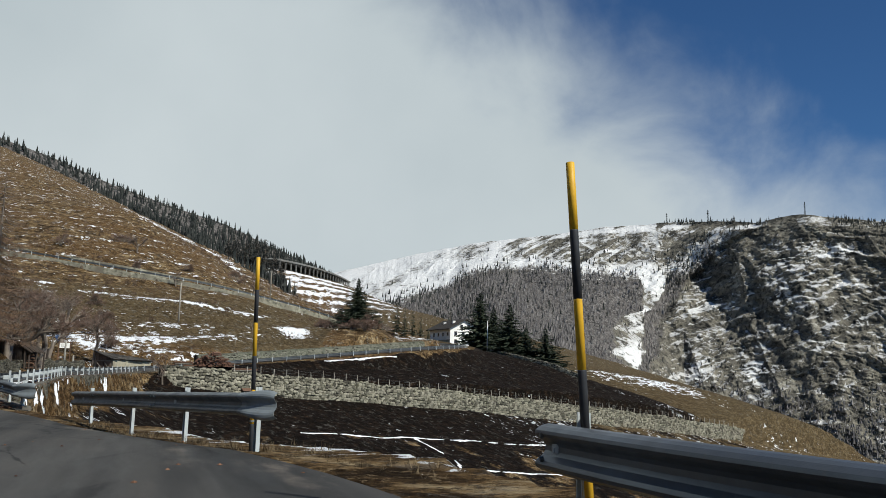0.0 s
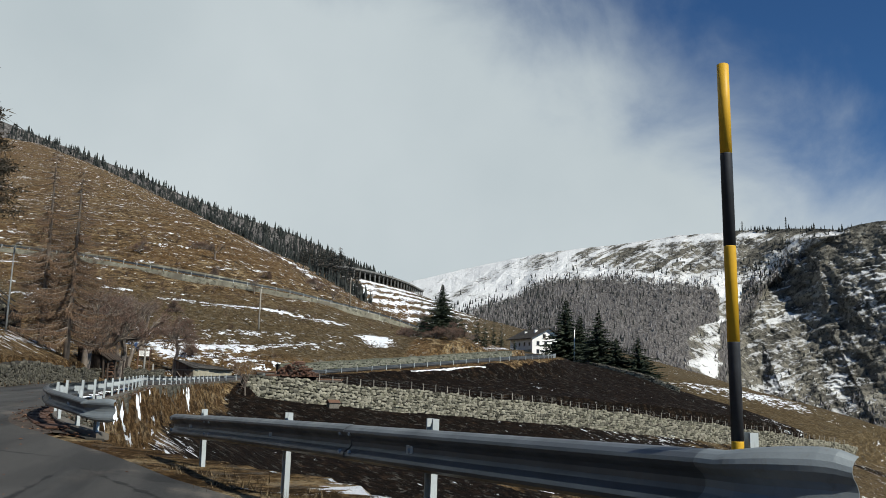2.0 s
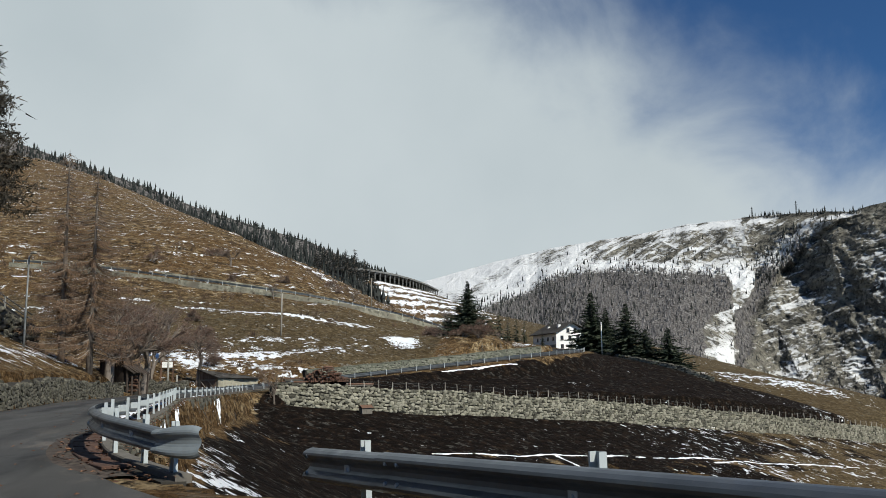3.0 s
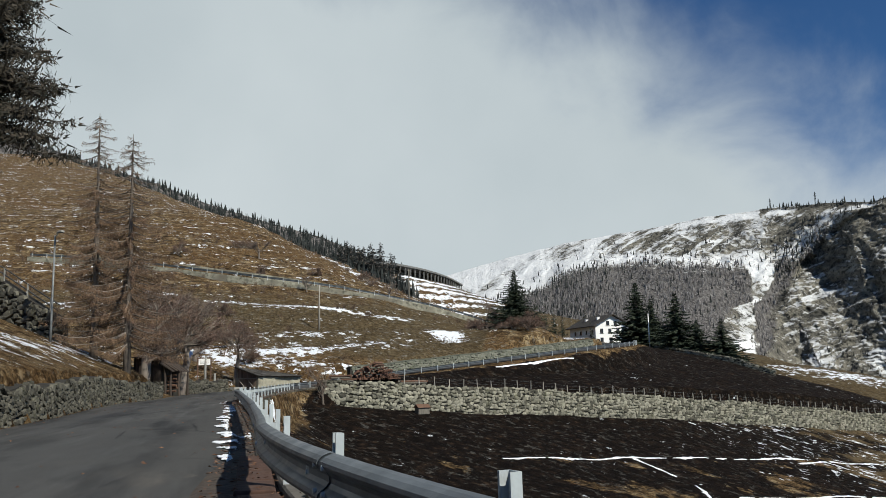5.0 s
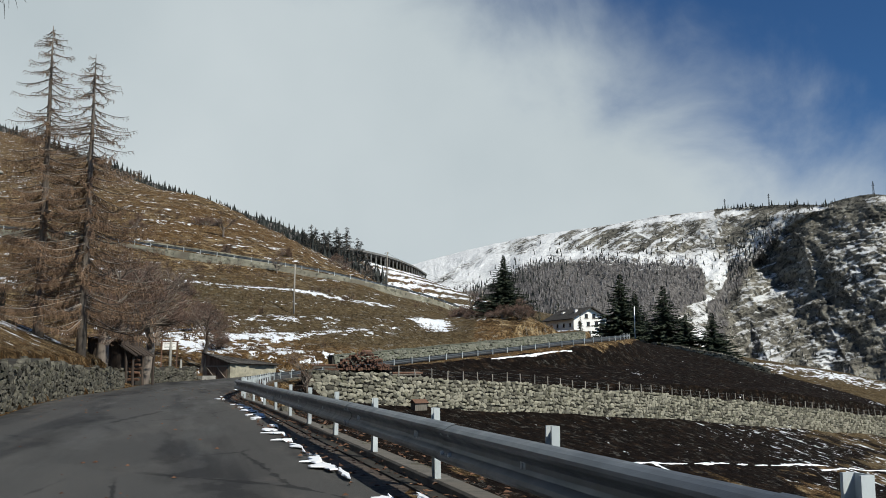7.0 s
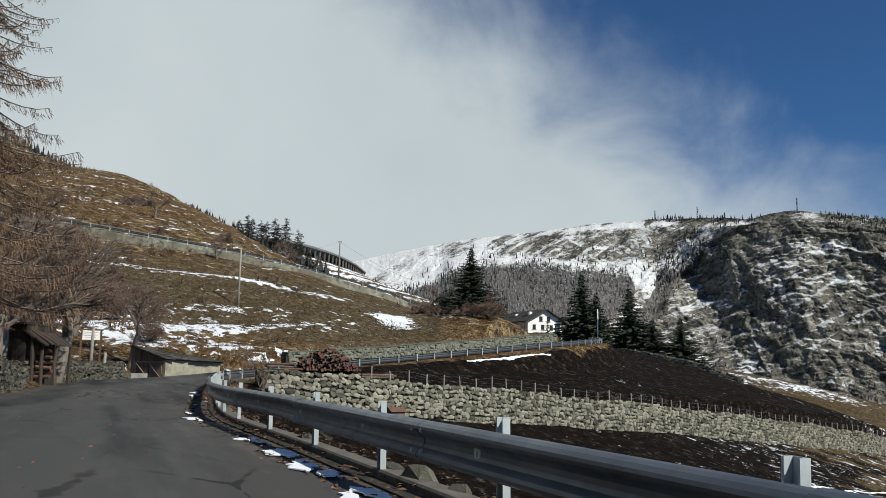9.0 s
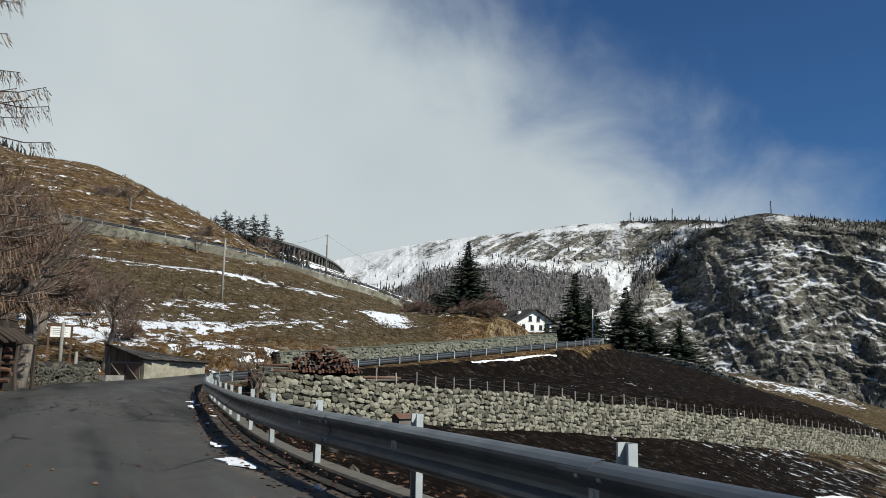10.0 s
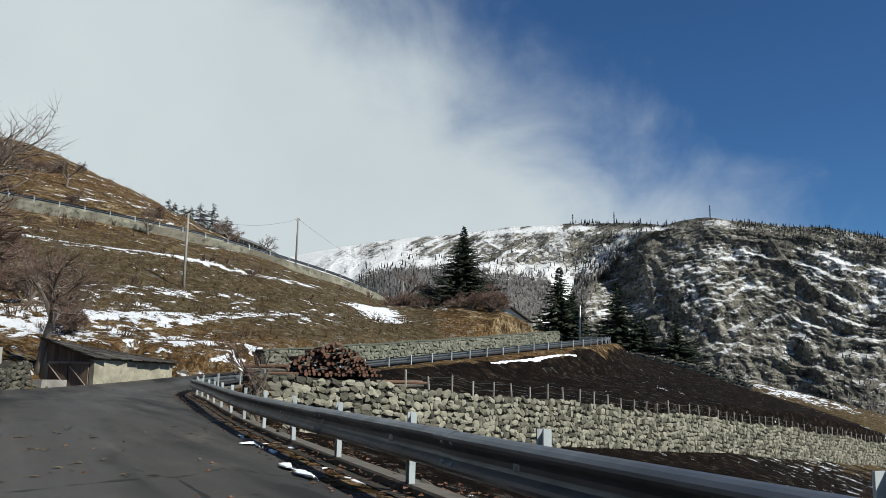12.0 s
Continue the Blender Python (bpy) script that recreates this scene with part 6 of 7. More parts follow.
def needle_spray(heap, base, way, size, r, droop):
    """Two crossed slim leaves of twigs along a way."""
    up = np.array((0, 0, 1.0))
    side = np.cross(way, up)
    side /= np.linalg.norm(side) + 1e-6
    tip = base + way * size + np.array((0, 0, -droop * size))
    mid = base + (tip - base) * 0.5
    w = size * r.uniform(0.18, 0.34)
    heap.add([base, mid + side * w, tip, mid - side * w], [(0, 1, 2, 3)])
    low = np.array((0, 0, -w * 1.1))
    heap.add([base, mid + low, tip], [(0, 1, 2)])


def spruce(x, y, high, seed, label, width=0.20, dense=1.0, z=None, levels=30, group="spruces", spray=0.055):
    r = np.random.default_rng(seed)
    z = land_z(x, y) if z is None else z
    ob = thing("spruce", (x, y, z), label, "tree", group)
    h = Heap()
    h.tube([(0, 0, -0.5), (0, 0, high * 0.5), (0, 0, high)], [high * 0.017, high * 0.010, 0.01], 7)
    piece("trunk", h.mesh("trunk", TRUNK, True), ob)
    c = Heap()
    for k in range(levels):
        f = k / (levels - 1)
        z0 = high * (0.05 + 0.93 * f)
        reach = high * width * (1 - f) ** 0.88 * r.uniform(0.8, 1.15) + 0.04
        for a in np.arange(0, 2 * math.pi, 2 * math.pi / max(5, int(11 * dense * (1 - 0.5 * f)))):
            a += r.uniform(-0.35, 0.35)
            l = reach * r.uniform(0.40, 1.25)
            d = np.array((math.cos(a), math.sin(a), 0.0))
            z1, sag = z0 + high * r.uniform(-0.7, 0.7) * 0.93 / levels * 1.5, r.uniform(0.15, 0.55)
            n = max(3, int(l / (high * 0.018)))
            for i in range(n):
                t = (i + 0.5) / n
                p = d * l * t + np.array((0, 0, z1 - l * sag * t + 0.22 * l * t * t))
                for sgn in (-1, 1):
                    turn = a + sgn * r.uniform(0.35, 0.95)
                    way = np.array((math.cos(turn), math.sin(turn), r.uniform(-0.30, 0.10)))
                    needle_spray(c, p, way, high * spray * r.uniform(0.7, 1.35) * (1.15 - 0.5 * t) * (1 - 0.55 * f), r, 0.25)
    piece("crown", c.mesh("crown", NEEDLE), ob)
    return ob


def old_larch(x, y, high, lean, seed, label, needles, bare_top=0.22, reach0=0.17, hang=1.0, z=None, boughs=150, low=0.10, shag=0.0):
    """A thin conifer with drooping boughs and hanging brown twigs."""
    r = np.random.default_rng(seed)
    z = land_z(x, y) if z is None else z
    ob = thing("larch", (x, y, z), label, "tree", "larches on the bank")
    spine = lambda f: np.array((lean[0] * f, lean[1] * f, high * f - 0.5 * (f == 0)))
    h = Heap()
    h.tube([spine(f) for f in np.linspace(0, 1, 9)], [high * 0.016 * (1 - f) ** 0.8 + 0.012 for f in np.linspace(0, 1, 9)], 8)
    piece("trunk", h.mesh("trunk", TRUNK, True), ob)
    wood, leaf = Heap(), Heap()
    for k in range(boughs):
        f = r.uniform(low, 0.985)
        base = spine(f)
        a = r.uniform(0, 2 * math.pi)
        l = (high * reach0 * (1 - f) ** 0.62 + 0.25) * r.uniform(0.45, 1.15)
        d = np.array((math.cos(a), math.sin(a), 0))
        pts = [base + d * l * t + np.array((0, 0, -l * 0.42 * t ** 1.2 + l * 0.30 * t ** 3)) for t in np.linspace(0, 1, 6)]
        wood.tube(pts, [0.030 * (1 - 0.8 * t) * (1 - 0.4 * f) + 0.006 for t in np.linspace(0, 1, 6)], 4, False)
        n = int(l * 13 * hang * (1.4 if f > 1 - bare_top else 2.0))
        for _ in range(n):
            t = r.uniform(0.08, 1.0)
            p = pts[0] * (1 - t) + pts[-1] * t + np.array((0, 0, -l * 0.42 * t ** 1.2 + l * 0.30 * t ** 3 + l * 0.12 * t))
            turn = a + r.uniform(-1.3, 1.3)
            s = r.uniform(0.18, 0.60) * (0.5 if f > 1 - bare_top else 1.05)
            side = np.array((-math.sin(turn), math.cos(turn), 0)) * r.uniform(0.004, 0.010)
            tip = p + np.array((math.cos(turn) * s * 0.45, math.sin(turn) * s * 0.45, -s * r.uniform(0.35, 1.0)))
            if shag:
                tip = p + r.normal(0, 1, 3) * s * 0.42 + np.array((0, 0, -s * 0.25))
            leaf.add([p - side, p + side, tip + side * 0.4, tip - side * 0.4], [(0, 1, 2, 3)])
            q = (p + tip) / 2
            tw = np.array((side[1], -side[0], 0.0)) * 3
            leaf.add([q, q + tw + np.array((0, 0, -0.07)), tip], [(0, 1, 2)])
    piece("branchwork", wood.mesh("branchwork", TRUNK), ob, "thin drooping boughs")
    piece("crown", leaf.mesh("crown", needles), ob)
    return ob


def slim_cones(feet, tips, radii):
    """Three-sided tapering twigs from feet to tips, gathered in one heap."""
    a, b, q = np.array(feet), np.array(tips), np.array(radii)[:, None]
    d = (b - a) / (np.linalg.norm(b - a, axis=1)[:, None] + 1e-9)
    u = np.cross(d, (0.31, 0.17, 0.93))
    u /= np.linalg.norm(u, axis=1)[:, None] + 1e-9
    w = np.cross(d, u)
    v = np.stack([a + u * q, a + (-0.5 * u + 0.866 * w) * q, a + (-0.5 * u - 0.866 * w) * q, b], 1)
    heap = Heap()
    heap.add(v.reshape(-1, 3), [(4 * k + i, 4 * k + (i + 1) % 3, 4 * k + 3) for k in range(len(a)) for i in range(3)])
    return heap


def bare_tree(x, y, high, seed, label, lean=(0.0, 0.0), split=0.28, depth=5, spread=0.62, twig_mat=None, z=None, radius=None, many=3, kind="bare_tree", group="bare trees", rise=0.16):
    r = np.random.default_rng(seed)
    z = land_z(x, y) if z is None else z
    ob = thing(kind, (x, y, z), label, "tree" if kind == "bare_tree" else "shrub", group)
    trunk, limbs, twig_ends = Heap(), Heap(), []
    rad = radius or high * 0.022

    def grow(p, d, l, q, level):
        n = 4
        pts, cur = [p], p
        dd = d.copy()
        for _ in range(n):
            dd = dd + r.normal(0, 0.13, 3) + np.array((0, 0, 0.05 if level < 4 else 0.0))
            dd /= np.linalg.norm(dd)
            cur = cur + dd * l / n
            pts.append(cur)
        radii = np.linspace(q, q * 0.62, n + 1)
        if level == 0:
            trunk.tube(pts, radii, 9)
        elif level < depth - 1:
            limbs.tube(pts, radii, 5 if level < 3 else 4, False)
        else:
            twig_ends.append((pts[0], pts[-1], q * 1.25))
        if level >= depth:
            return
        for i in range(many + (level > 1) + int(r.integers(0, 2))):
            t = r.uniform(0.45, 1.0) if level else r.uniform(0.6, 1.0)
            k = min(int(t * n), n - 1)
            b = pts[k] + (pts[k + 1] - pts[k]) * (t * n - k)
            nd = dd + r.normal(0, spread, 3)
            nd[2] = nd[2] * 0.7 + rise
            nd /= np.linalg.norm(nd)
            grow(b, nd, l * r.uniform(0.52, 0.80), q * r.uniform(0.40, 0.60), level + 1)

    d0 = np.array((lean[0], lean[1], 1.0))
    grow(np.array((0, 0, -0.25)), d0 / np.linalg.norm(d0), high * split, rad, 0)
    twigs = slim_cones([a for a, _, _ in twig_ends], [b for _, b, _ in twig_ends], [c for _, _, c in twig_ends])
    tip = max(float(v[:, 2].max()) for heap in (trunk, limbs, twigs) for v in heap.v)
    for heap in (trunk, limbs, twigs):
        heap.v = [v * (high / tip) for v in heap.v]
    piece("trunk", trunk.mesh("trunk", TRUNK, True), ob)
    piece("branchwork", limbs.mesh("branchwork", TRUNK), ob)
    piece("twigwork", twigs.mesh("twigwork", twig_mat or TWIG), ob, "fine leafless twigs")
    return ob


spruce(-20.4, 159.6, 8.9, 21, "single dense dark green spruce on a grassy knoll", 0.50, 0.9, levels=80, spray=0.052)
for x, y, high, seed, width in ((3.0, 211, 14.2, 22, 0.22), (6.4, 215, 11.6, 23, 0.25), (9.6, 199, 12.6, 24, 0.25), (13.2, 197, 8.4, 25, 0.36), (17.4, 194, 9.6, 26, 0.33)):
    spruce(x, y, high, seed, "dark green spruce standing beside the white house", width * 2.15, 0.75, levels=54, spray=0.066)
for x, y, high, seed in ((-17, 230, 8, 31), (-15, 234, 7, 32), (-19.5, 236, 8.5, 33), (-13, 236, 6, 34), (-6, 286, 9, 35), (-8, 176, 3.0, 36)):
    spruce(x, y, high, seed, "small dark spruce at the edge of the snowy terraces", 0.2, 0.7, levels=16)
for x, y, high, seed in ((-66, 285, 11, 41), (-70, 288, 12, 42), (-74, 292, 10, 43), (-62, 279, 8, 44), (-79, 296, 9, 45), (-84, 300, 9, 46), (-68, 282, 8, 47), (-64, 275, 6, 48), (-60, 272, 5, 49), (-72, 287, 9.5, 50), (-76, 290, 8, 53), (-81, 293, 8, 54), (-88, 306, 7, 55), (-58, 266, 4.5, 56)):
    old_larch(x, y, high, (0.3, 0), seed, "dark leafless larch on the crest of the hill", FAR_NEEDLE, 0.1, 0.27 + 0.012 * (seed % 7), 3.2, None, 110)

old_larch(-41.8, 72.6, 15.9, (-0.5, 0.5), 51, "tall old larch with drooping brown twigs on the bank", DEADNEEDLE, 0.32, 0.21, 1.5, None, 230)
old_larch(-39.6, 72.6, 15.4, (-0.6, 1.0), 52, "tall leaning larch with drooping brown twigs on the bank", DEADNEEDLE, 0.34, 0.29, 1.5, None, 250)
old_larch(-30.3, 46.0, 13.5, (0.2, 0.0), 61, "tall shaggy dark conifer overhanging the bank", DARKTWIG, 0.02, 0.25, 4.6, None, 170, 0.50, 1.0)

bare_tree(-44.7, 91.0, 9.6, 171, "tall leafless ash tree with a pale trunk beside the hut", (0.05, 0.0), 0.26, 6, 0.62, TWIG, radius=0.25, many=3, rise=0.30)
bare_tree(-49.1, 113.6, 7.5, 72, "leafless leaning tree behind the shed", (0.55, 0.0), 0.24, 6, 0.72, REDTWIG, radius=0.13)
bare_tree(-36.3, 104.6, 4.2, 73, "small leafless tree beside the guardrail", (0.0, 0.0), 0.30, 5, 0.6, REDTWIG)
bare_tree(-43.6, 82.5, 8.0, 74, "leafless reddish tree beside the larches", (0.05, 0.0), 0.22, 6, 0.55, REDTWIG)
bare_tree(-49.0, 96.5, 8.0, 75, "leafless tree above the rubble wall", (-0.1, 0.1), 0.22, 5, 0.6, REDTWIG)
bare_tree(-55.5, 118.0, 8.0, 76, "leafless tree beside the snow drift", (0.0, 0.0), 0.22, 5, 0.6, REDTWIG)
for i, (x, y, high) in enumerate(((-46.0, 88.8, 7.5), (-44.6, 84.6, 6.5), (-48.6, 100.5, 6.0), (-48.2, 92.5, 8.0), (-53.5, 110.5, 6.5))):
    bare_tree(x, y, high, 90 + i, "leafless reddish tree in the thicket above the lane", (0.04, 0), 0.2, 6, 0.55, REDTWIG)
for i, (x, y, high) in enumerate(((-26.0, 172, 5.2), (-22.5, 176, 5.8), (-17.5, 182, 5.0), (-55, 160.5, 3.0), (-44, 176, 3.2), (-70, 178, 3.5))):
    bare_tree(x, y, high, 80 + i, "thin leafless tree on the hillside", (0, 0), 0.25, 5, 0.5, TWIG)
rs = np.random.default_rng(12)
shrubs = [(-20.5, 153), (-18.2, 155.5), (-24, 156), (-21.5, 158), (-17.4, 157), (-26.5, 159), (-18.5, 152.5), (-27, 163), (-25, 166), (-23.5, 162), (-28, 168), (-24, 171), (-57, 128), (-56, 132), (-61, 140), (-50, 121), (-52, 127), (-54, 124.5), (-65, 168), (-58, 175), (-75, 182), (-50, 186), (-82, 170)]
for i, (x, y) in enumerate(shrubs):
    bare_tree(x, y, rs.uniform(1.6, 3.2), 100 + i, "leafless reddish shrub on the slope", (0, 0), 0.12, 5, 0.75, REDTWIG, None, 0.04, 4, "shrub", "leafless shrubs")

rs = np.random.default_rng(77)
feet, tips, thick = [], [], []
spots = np.r_[np.c_[rs.uniform(-120, -20, 1500), rs.uniform(117, 262, 1500)], np.c_[rs.uniform(-32, -13, 500), rs.uniform(149, 172, 500)]]
for (x, y), d in zip(spots, lane_place(spots[:, 0], spots[:, 1])[0]):
    meadow_here = 128 < y < 150 + 0.3 * (x + 50) and -72 < x < -26
    if d > -4.6 or (meadow_here and rs.random() < 0.93) or float(height_noise(np.array(x), np.array(y), 22, 3, 79)) < rs.uniform(-0.35, 0.35):
        continue
    z, big = land_z(x, y), rs.uniform(0.35, 1.15)
    for _ in range(16):
        a, out = rs.uniform(0, 6.3), rs.uniform(0.1, 0.75) * big
        bx, by = x + rs.normal(0, 0.22) * big, y + rs.normal(0, 0.22) * big
        feet.append((bx, by, z - 0.05))
        tips.append((bx + math.cos(a) * out, by + math.sin(a) * out, z + big * rs.uniform(0.5, 1.1)))
        thick.append(0.045 * big)
tagged(new("hill_scrub", slim_cones(feet, tips, thick).mesh("hill_scrub", SCRUB)), "low leafless brown scrub dotted over the hillside", "scrub", kind="stuff")

shapes_h, faces_h = stone_shapes(33, 9, 0.6)
rh = np.random.default_rng(34)
heap = Heap()
for _ in range(150):
    x, y = rh.uniform(-49.2, -46.2), rh.uniform(90.5, 109.5)
    if lane_place(np.array([x]), np.array([y]))[0][0] > -4.2:
        continue
    k = rh.uniform(0.15, 0.55)
    heap.add(shapes_h[int(rh.integers(9))] * np.array((k * rh.uniform(0.8, 1.4), k, k * rh.uniform(0.4, 0.8))) + np.array((x, y, land_z(x, y) + 0.12 * k)), faces_h)
tagged(new("loose_rubble", heap.mesh("loose_rubble", DARKSTONE)), "loose grey rubble and rocks strewn above the wall", "stones", kind="stuff")
crate = thing("crate", (-48.4, 99.6, land_z(-48.4, 99.6)), "dark upright wooden crate standing beside the sign board", "crate", turn=20)
for k in range(4):
    piece("board", box_mesh("board", (0.17, 0.05, 1.3), DARKPLANK, 0.006), crate, "", pose(-0.27 + 0.18 * k, -0.3, 0.6))
    piece("board", box_mesh("board", (0.05, 0.15, 1.25), DARKPLANK, 0.006), crate, "", pose(0.32, -0.21 + 0.16 * k, 0.6))
piece("top", box_mesh("top", (0.8, 0.75, 0.05), GREY_WOOD, 0.008), crate, "grey plank top", pose(0, 0, 1.25))
piece("back", box_mesh("back", (0.7, 0.05, 1.25), DARKPLANK, 0.006), crate, "", pose(0, 0.3, 0.6))
piece("side", box_mesh("side", (0.05, 0.6, 1.25), DARKPLANK, 0.006), crate, "", pose(-0.34, 0, 0.6))

# ---- loose small cover ----


def blades(name, places, seed, material, label, category, tall=0.25, wide=0.012, count=9):
    r = np.random.default_rng(seed)
    heap = Heap()
    for x, y in places:
        z = land_z(x, y) - 0.02
        for _ in range(count):
            a, t = r.uniform(0, 6.3), tall * r.uniform(0.5, 1.4)
            p = np.array((x + r.normal(0, 0.07), y + r.normal(0, 0.07), z))
            tip = p + np.array((math.cos(a) * t * 0.7, math.sin(a) * t * 0.7, t * r.uniform(0.5, 1.0)))
            side = np.array((-math.sin(a), math.cos(a), 0)) * wide
            heap.add([p - side, p + side, tip], [(0, 1, 2)])
    return tagged(new(name, heap.mesh(name, material)), label, category, kind="stuff")


rg = np.random.default_rng(14)
spots = []
for s in np.arange(0, 100, 0.22):
    q, way = at_length(line_under, min(s, length(line_under) - 0.1))
    if rg.random() < 0.55:
        o = rg.uniform(0.35, 1.6)
        spots.append((q[0] + way[1] * o, q[1] - way[0] * o))
for _ in range(900):
    s = rg.uniform(0, length(line_left))
    q, way = at_length(line_left, s)
    o = abs(rg.normal(0.9, 1.6)) + 0.5
    spots.append((q[0] - way[1] * o, q[1] + way[0] * o))
for _ in range(260):
    t = rg.uniform(0, 1)
    if rg.random() < 0.35:
        spots.append((-1.2 - 8.5 * t + rg.normal(0, 0.5) + 0.9, 11.6 + 10 * t + rg.normal(0, 0.5) + 0.8))
blades("dry_grass", spots, 15, DRYGRASS, "tufts of dry yellow grass along the walls and rail", "grass", 0.15, 0.006, 12)
spots = [(rg.uniform(-75, -22), rg.uniform(116, 150)) for _ in range(2600)]
beside = lane_place(np.array(spots)[:, 0], np.array(spots)[:, 1])[0]
spots = [p for p, d in zip(spots, beside) if d < -4.2]
blades("meadow_grass", spots, 16, DRYGRASS, "clumps of dry grass over the lower hillside", "grass", 0.32, 0.03, 6)

# leaf litter and small stones between asphalt and posts
heap = Heap()
for _ in range(5200):
    s = rg.uniform(0, 88)
    q, way = at_length(line_under, min(s, length(line_under) - 0.1))
    o = rg.uniform(-0.95, 0.45)
    x, y, z = q[0] + way[1] * o, q[1] - way[0] * o, q[2] - 0.02 + rg.uniform(0, 0.05)
    z = max(z, land_z(x, y) + 0.01)
    a, l = rg.uniform(0, 6.3), rg.uniform(0.02, 0.055)
    dx, dy = math.cos(a) * l, math.sin(a) * l
    heap.add([(x - dx, y - dy, z), (x + dy * 0.6, y - dx * 0.6, z + rg.uniform(0, 0.02)), (x + dx, y + dy, z), (x - dy * 0.6, y + dx * 0.6, z + rg.uniform(0, 0.02))], [(0, 1, 2, 3)])
tagged(new("leaf_litter", heap.mesh("leaf_litter", LITTER)), "reddish dead leaves along the road edge", "leaves", kind="stuff")


def snow_patch(name, outline, lift, seed, label, fall_off=0.05):
    """A thin lobed crust of old snow lying on the ground: outline of x, y."""
    r = np.random.default_rng(seed)
    p = smooth_line([(*q, 0.0) for q in outline + outline[:1]], 0.10)[:-1, :2]
    p = p + r.normal(0, 0.012, p.shape)
    c = p.mean(axis=0)
    n = len(p)
    rows = []
    for f, up in ((1.0, -0.006), (0.95, lift * 0.8), (0.6, lift), (0.25, lift * 1.05)):
        ring = c + (p - c) * f
        rows.append(np.c_[ring, over_heights(ring[:, 0], ring[:, 1]) + up])
    faces = [(k * n + i, k * n + (i + 1) % n, (k + 1) * n + (i + 1) % n, (k + 1) * n + i) for k in range(3) for i in range(n)] + [tuple(3 * n + i for i in range(n))]
    return tagged(new(name, mesh_of(name, np.concatenate(rows), faces, SNOW)), label, "snow", "old snow patches")


def over_heights(x, y):
    """Heights of the asphalt or land at many places."""
    x, y = np.asarray(x, float), np.asarray(y, float)
    d, row = lane_place(x, y)
    on_lane = (d > -row[..., 3]) & (d < row[..., 4])
    return np.where(on_lane, row[..., 2] - fall(y) * d, land_heights(x, y))


def over_z(x, y):
    """Height of the asphalt or land at a place."""
    return float(over_heights(np.array([x]), np.array([y]))[0])


rp = np.random.default_rng(18)
for s in np.r_[np.arange(10, 36, 0.8), np.arange(36, 62, 2.2)]:
    for _ in range(int(rp.integers(2, 6))):   # a broken cluster of crusts
        q, way = at_length(line_under, s + rp.normal(0, 0.5))
        o = rp.uniform(-0.95, 0.35)
        cx, cy = q[0] + way[1] * o, q[1] - way[0] * o
        l, w = rp.uniform(0.08, 0.55), rp.uniform(0.04, 0.18)
        skew = rp.uniform(-0.5, 0.5)
        out = []
        for a in np.linspace(0, 2 * math.pi, 13, endpoint=False):
            u, v = math.cos(a) * l * rp.uniform(0.55, 1.3), math.sin(a) * w * rp.uniform(0.5, 1.5)
            v += skew * u * 0.5
            out.append((cx + way[0] * u + way[1] * v, cy + way[1] * u - way[0] * v))
        snow_patch("snow_patch", out, 0.007, int(s * 10), "small crust of dirty old snow beside the guardrail")


def snow_ridge(points, wide, seed, label):
    """A narrow ragged bank of snow along a line over the field."""
    line_ = smooth_line([(*p, 0.0) for p in points], 0.3)
    r = np.random.default_rng(seed)
    n = len(line_)
    rows = []
    for i in range(n):
        q, way = at_length(line_, min(i * 0.3, length(line_) - 0.05))
        body = wide * min(1.7, max(0.0, 0.70 + 1.8 * float(height_noise(np.array(i * 0.3), np.array(seed * 5.0), 1.6, 3, 90))))
        lo, hi = -max(0.01, body * r.uniform(0.4, 1.7)), max(0.01, body * r.uniform(0.4, 1.7))
        for k, up in ((lo, -0.05), (lo * 0.6, 0.05 if body > 0.02 else -0.05), (hi * 0.6, 0.05 if body > 0.02 else -0.05), (hi, -0.05)):
            x, y = q[0] + way[1] * k, q[1] - way[0] * k
            rows.append((x, y, land_z(x, y) + up))
    faces = [(i * 4 + k, i * 4 + k + 1, (i + 1) * 4 + k + 1, (i + 1) * 4 + k) for i in range(n - 1) for k in range(3)]
    return tagged(new("snow_ridge", mesh_of("snow_ridge", rows, faces, SNOW, True)), label, "snow", "snow lines in the field")


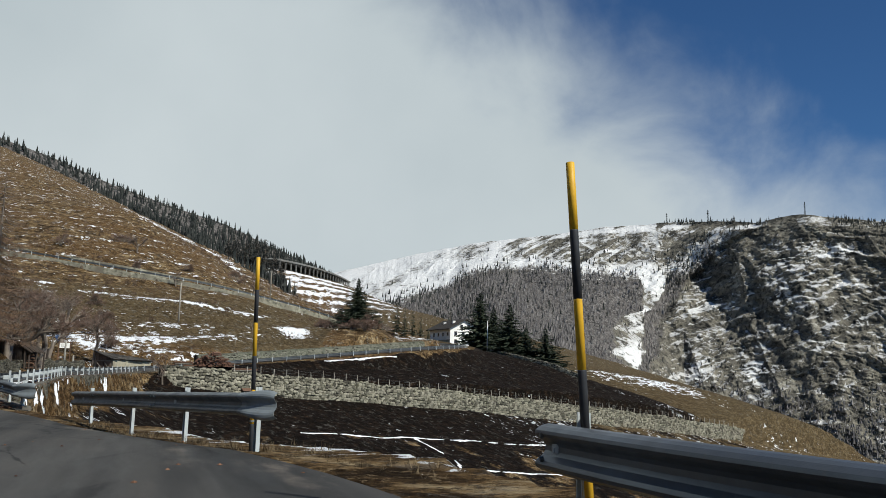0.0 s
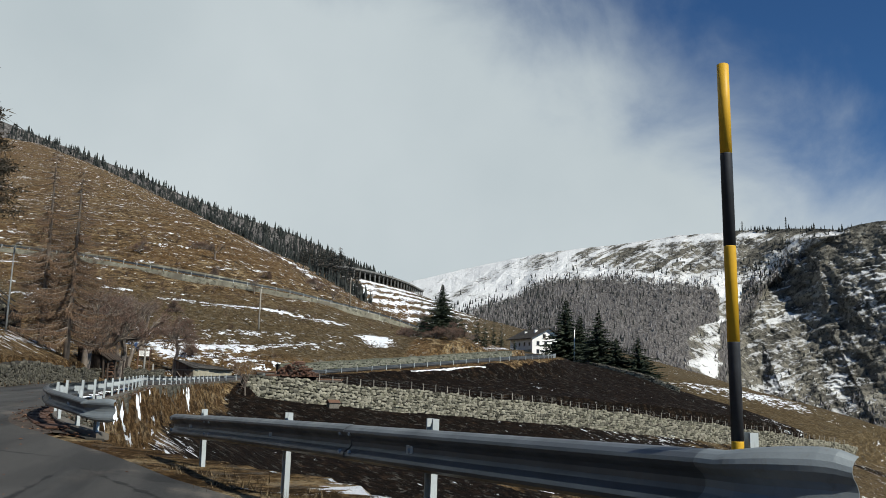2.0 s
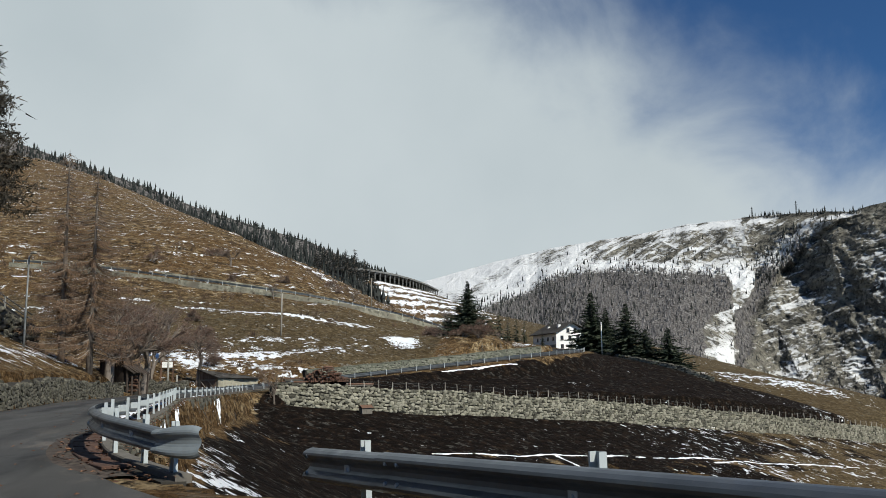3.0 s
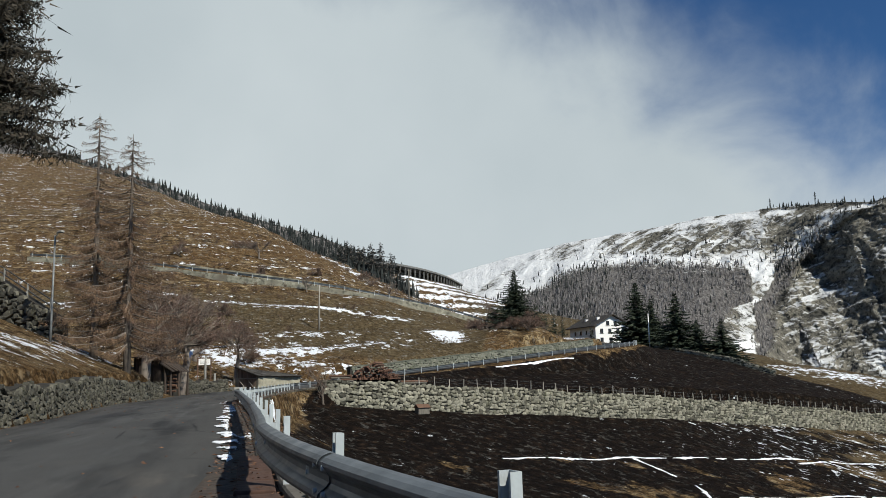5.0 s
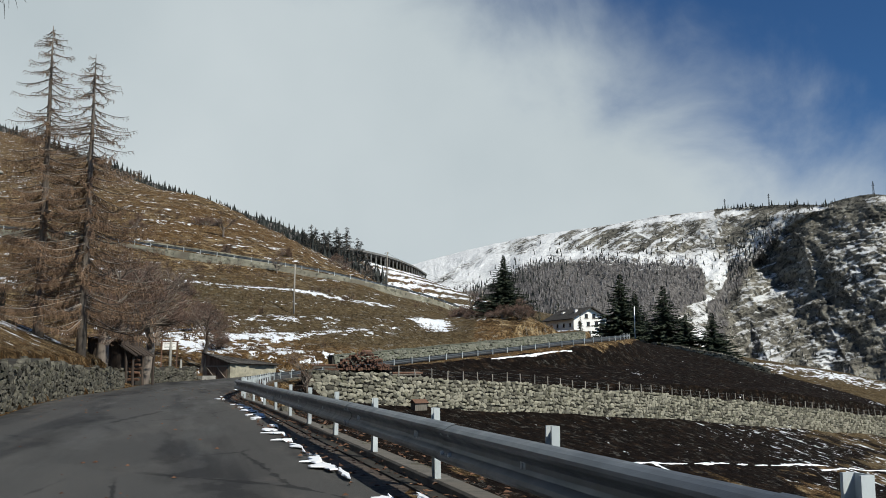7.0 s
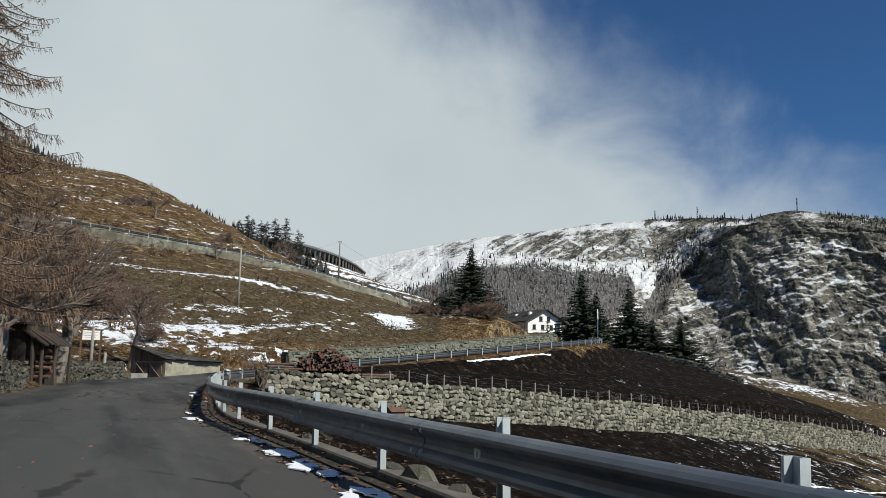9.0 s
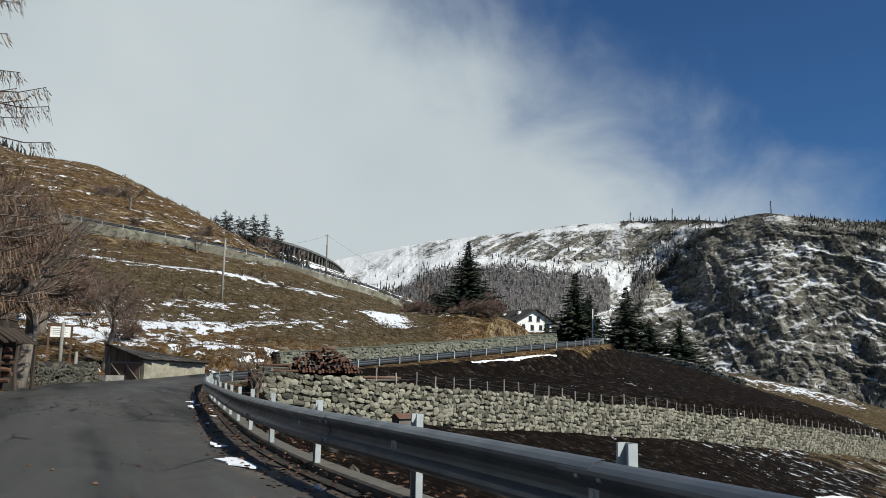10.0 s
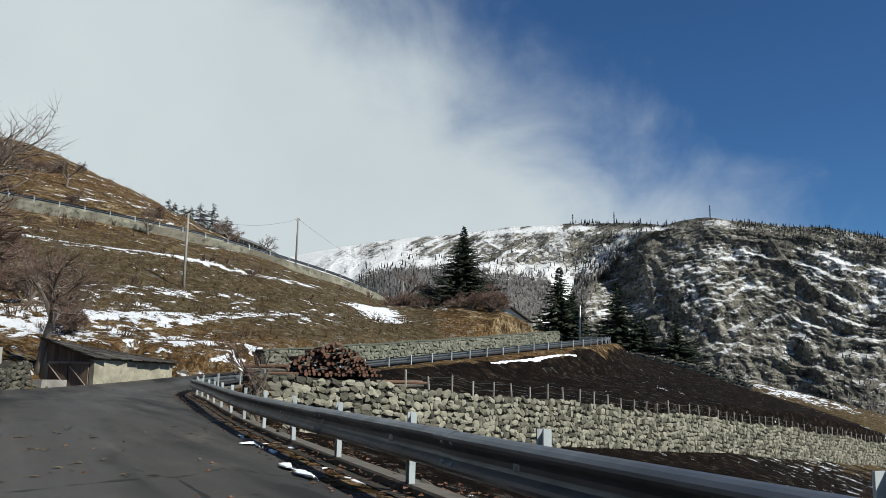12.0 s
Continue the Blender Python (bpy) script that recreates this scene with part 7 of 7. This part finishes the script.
snow_ridge([(-18.9, 101.9), (-14.9, 105.7), (-10.7, 109.8), (-6.6, 114.1), (-0.3, 119.9), (7.1, 127.0), (14.0, 133.0), (19.0, 134.8), (24, 133.2)], 0.20, 1, "thin line of snow along a ditch in the scorched field")
snow_ridge([(-6.6, 114.1), (-4.2, 112.0), (-1.5, 109.4), (-0.4, 105.1), (-3.5, 103.0)], 0.30, 2, "thin line of snow branching down the scorched field")
snow_ridge([(2.1, 107.7), (9.0, 113.7), (17.9, 121.8), (26, 128)], 0.18, 3, "faint line of snow along the lower edge of the field")
snow_ridge([(14, 131), (26, 143), (40, 156)], 0.18, 4, "thin line of snow beside the grassy field")

snow_ridge([(-21.6, 132.2), (-17.6, 137.1), (-13.8, 141.7), (-11.6, 144.1)], 0.12, 5, "thin line of snow along the top of the upper field")

# leaves and pebbles on the asphalt
heap = Heap()
for _ in range(420):
    k = int(rg.integers(12, 70))
    o = rg.uniform(-LANE[k, 3], LANE[k, 4])
    x, y = LANE[k, 0] + right_way[k, 0] * o + rg.normal(0, 0.6), LANE[k, 1] + right_way[k, 1] * o + rg.normal(0, 0.6)
    d, row = lane_place(np.array([x]), np.array([y]))
    if not -row[0, 3] + 0.1 < d[0] < row[0, 4] - 0.1:
        continue
    z = over_z(x, y)
    s = rg.uniform(0.012, 0.04)
    a = rg.uniform(0, 6.3)
    c, sn = math.cos(a) * s, math.sin(a) * s
    heap.add([(x - c, y - sn, z), (x + sn, y - c, z), (x + c, y + sn, z), (x - sn, y + c, z), (x, y, z + s * 0.5)], [(0, 1, 4), (1, 2, 4), (2, 3, 4), (3, 0, 4)])
tagged(new("road_debris", heap.mesh("road_debris", LITTER)), "scattered dead leaves and pebbles on the asphalt", "debris", kind="stuff")

# bigger leaves, bark and twig ends blown together before the bend
heap = Heap()
for _ in range(150):
    f = rg.uniform(0, 1)
    x, y = -34.0 - 3.2 * f + rg.normal(0, 1.7), 69.5 + 11 * f + rg.normal(0, 1.0)
    z = over_z(x, y) + 0.01
    l, w, a = rg.uniform(0.03, 0.11), rg.uniform(0.012, 0.035), rg.uniform(0, 6.3)
    u, v = np.array((math.cos(a) * l, math.sin(a) * l, 0)), np.array((-math.sin(a) * w, math.cos(a) * w, 0))
    p = np.array((x, y, z))
    heap.add([p - u, p - v + (0, 0, 0.012), p + u + (0, 0, rg.uniform(0, 0.02)), p + v + (0, 0, 0.012)], [(0, 1, 2, 3)])
tagged(new("bark_scraps", heap.mesh("bark_scraps", DRYGRASS)), "pale bark scraps and leaves lying on the asphalt", "debris", kind="stuff")
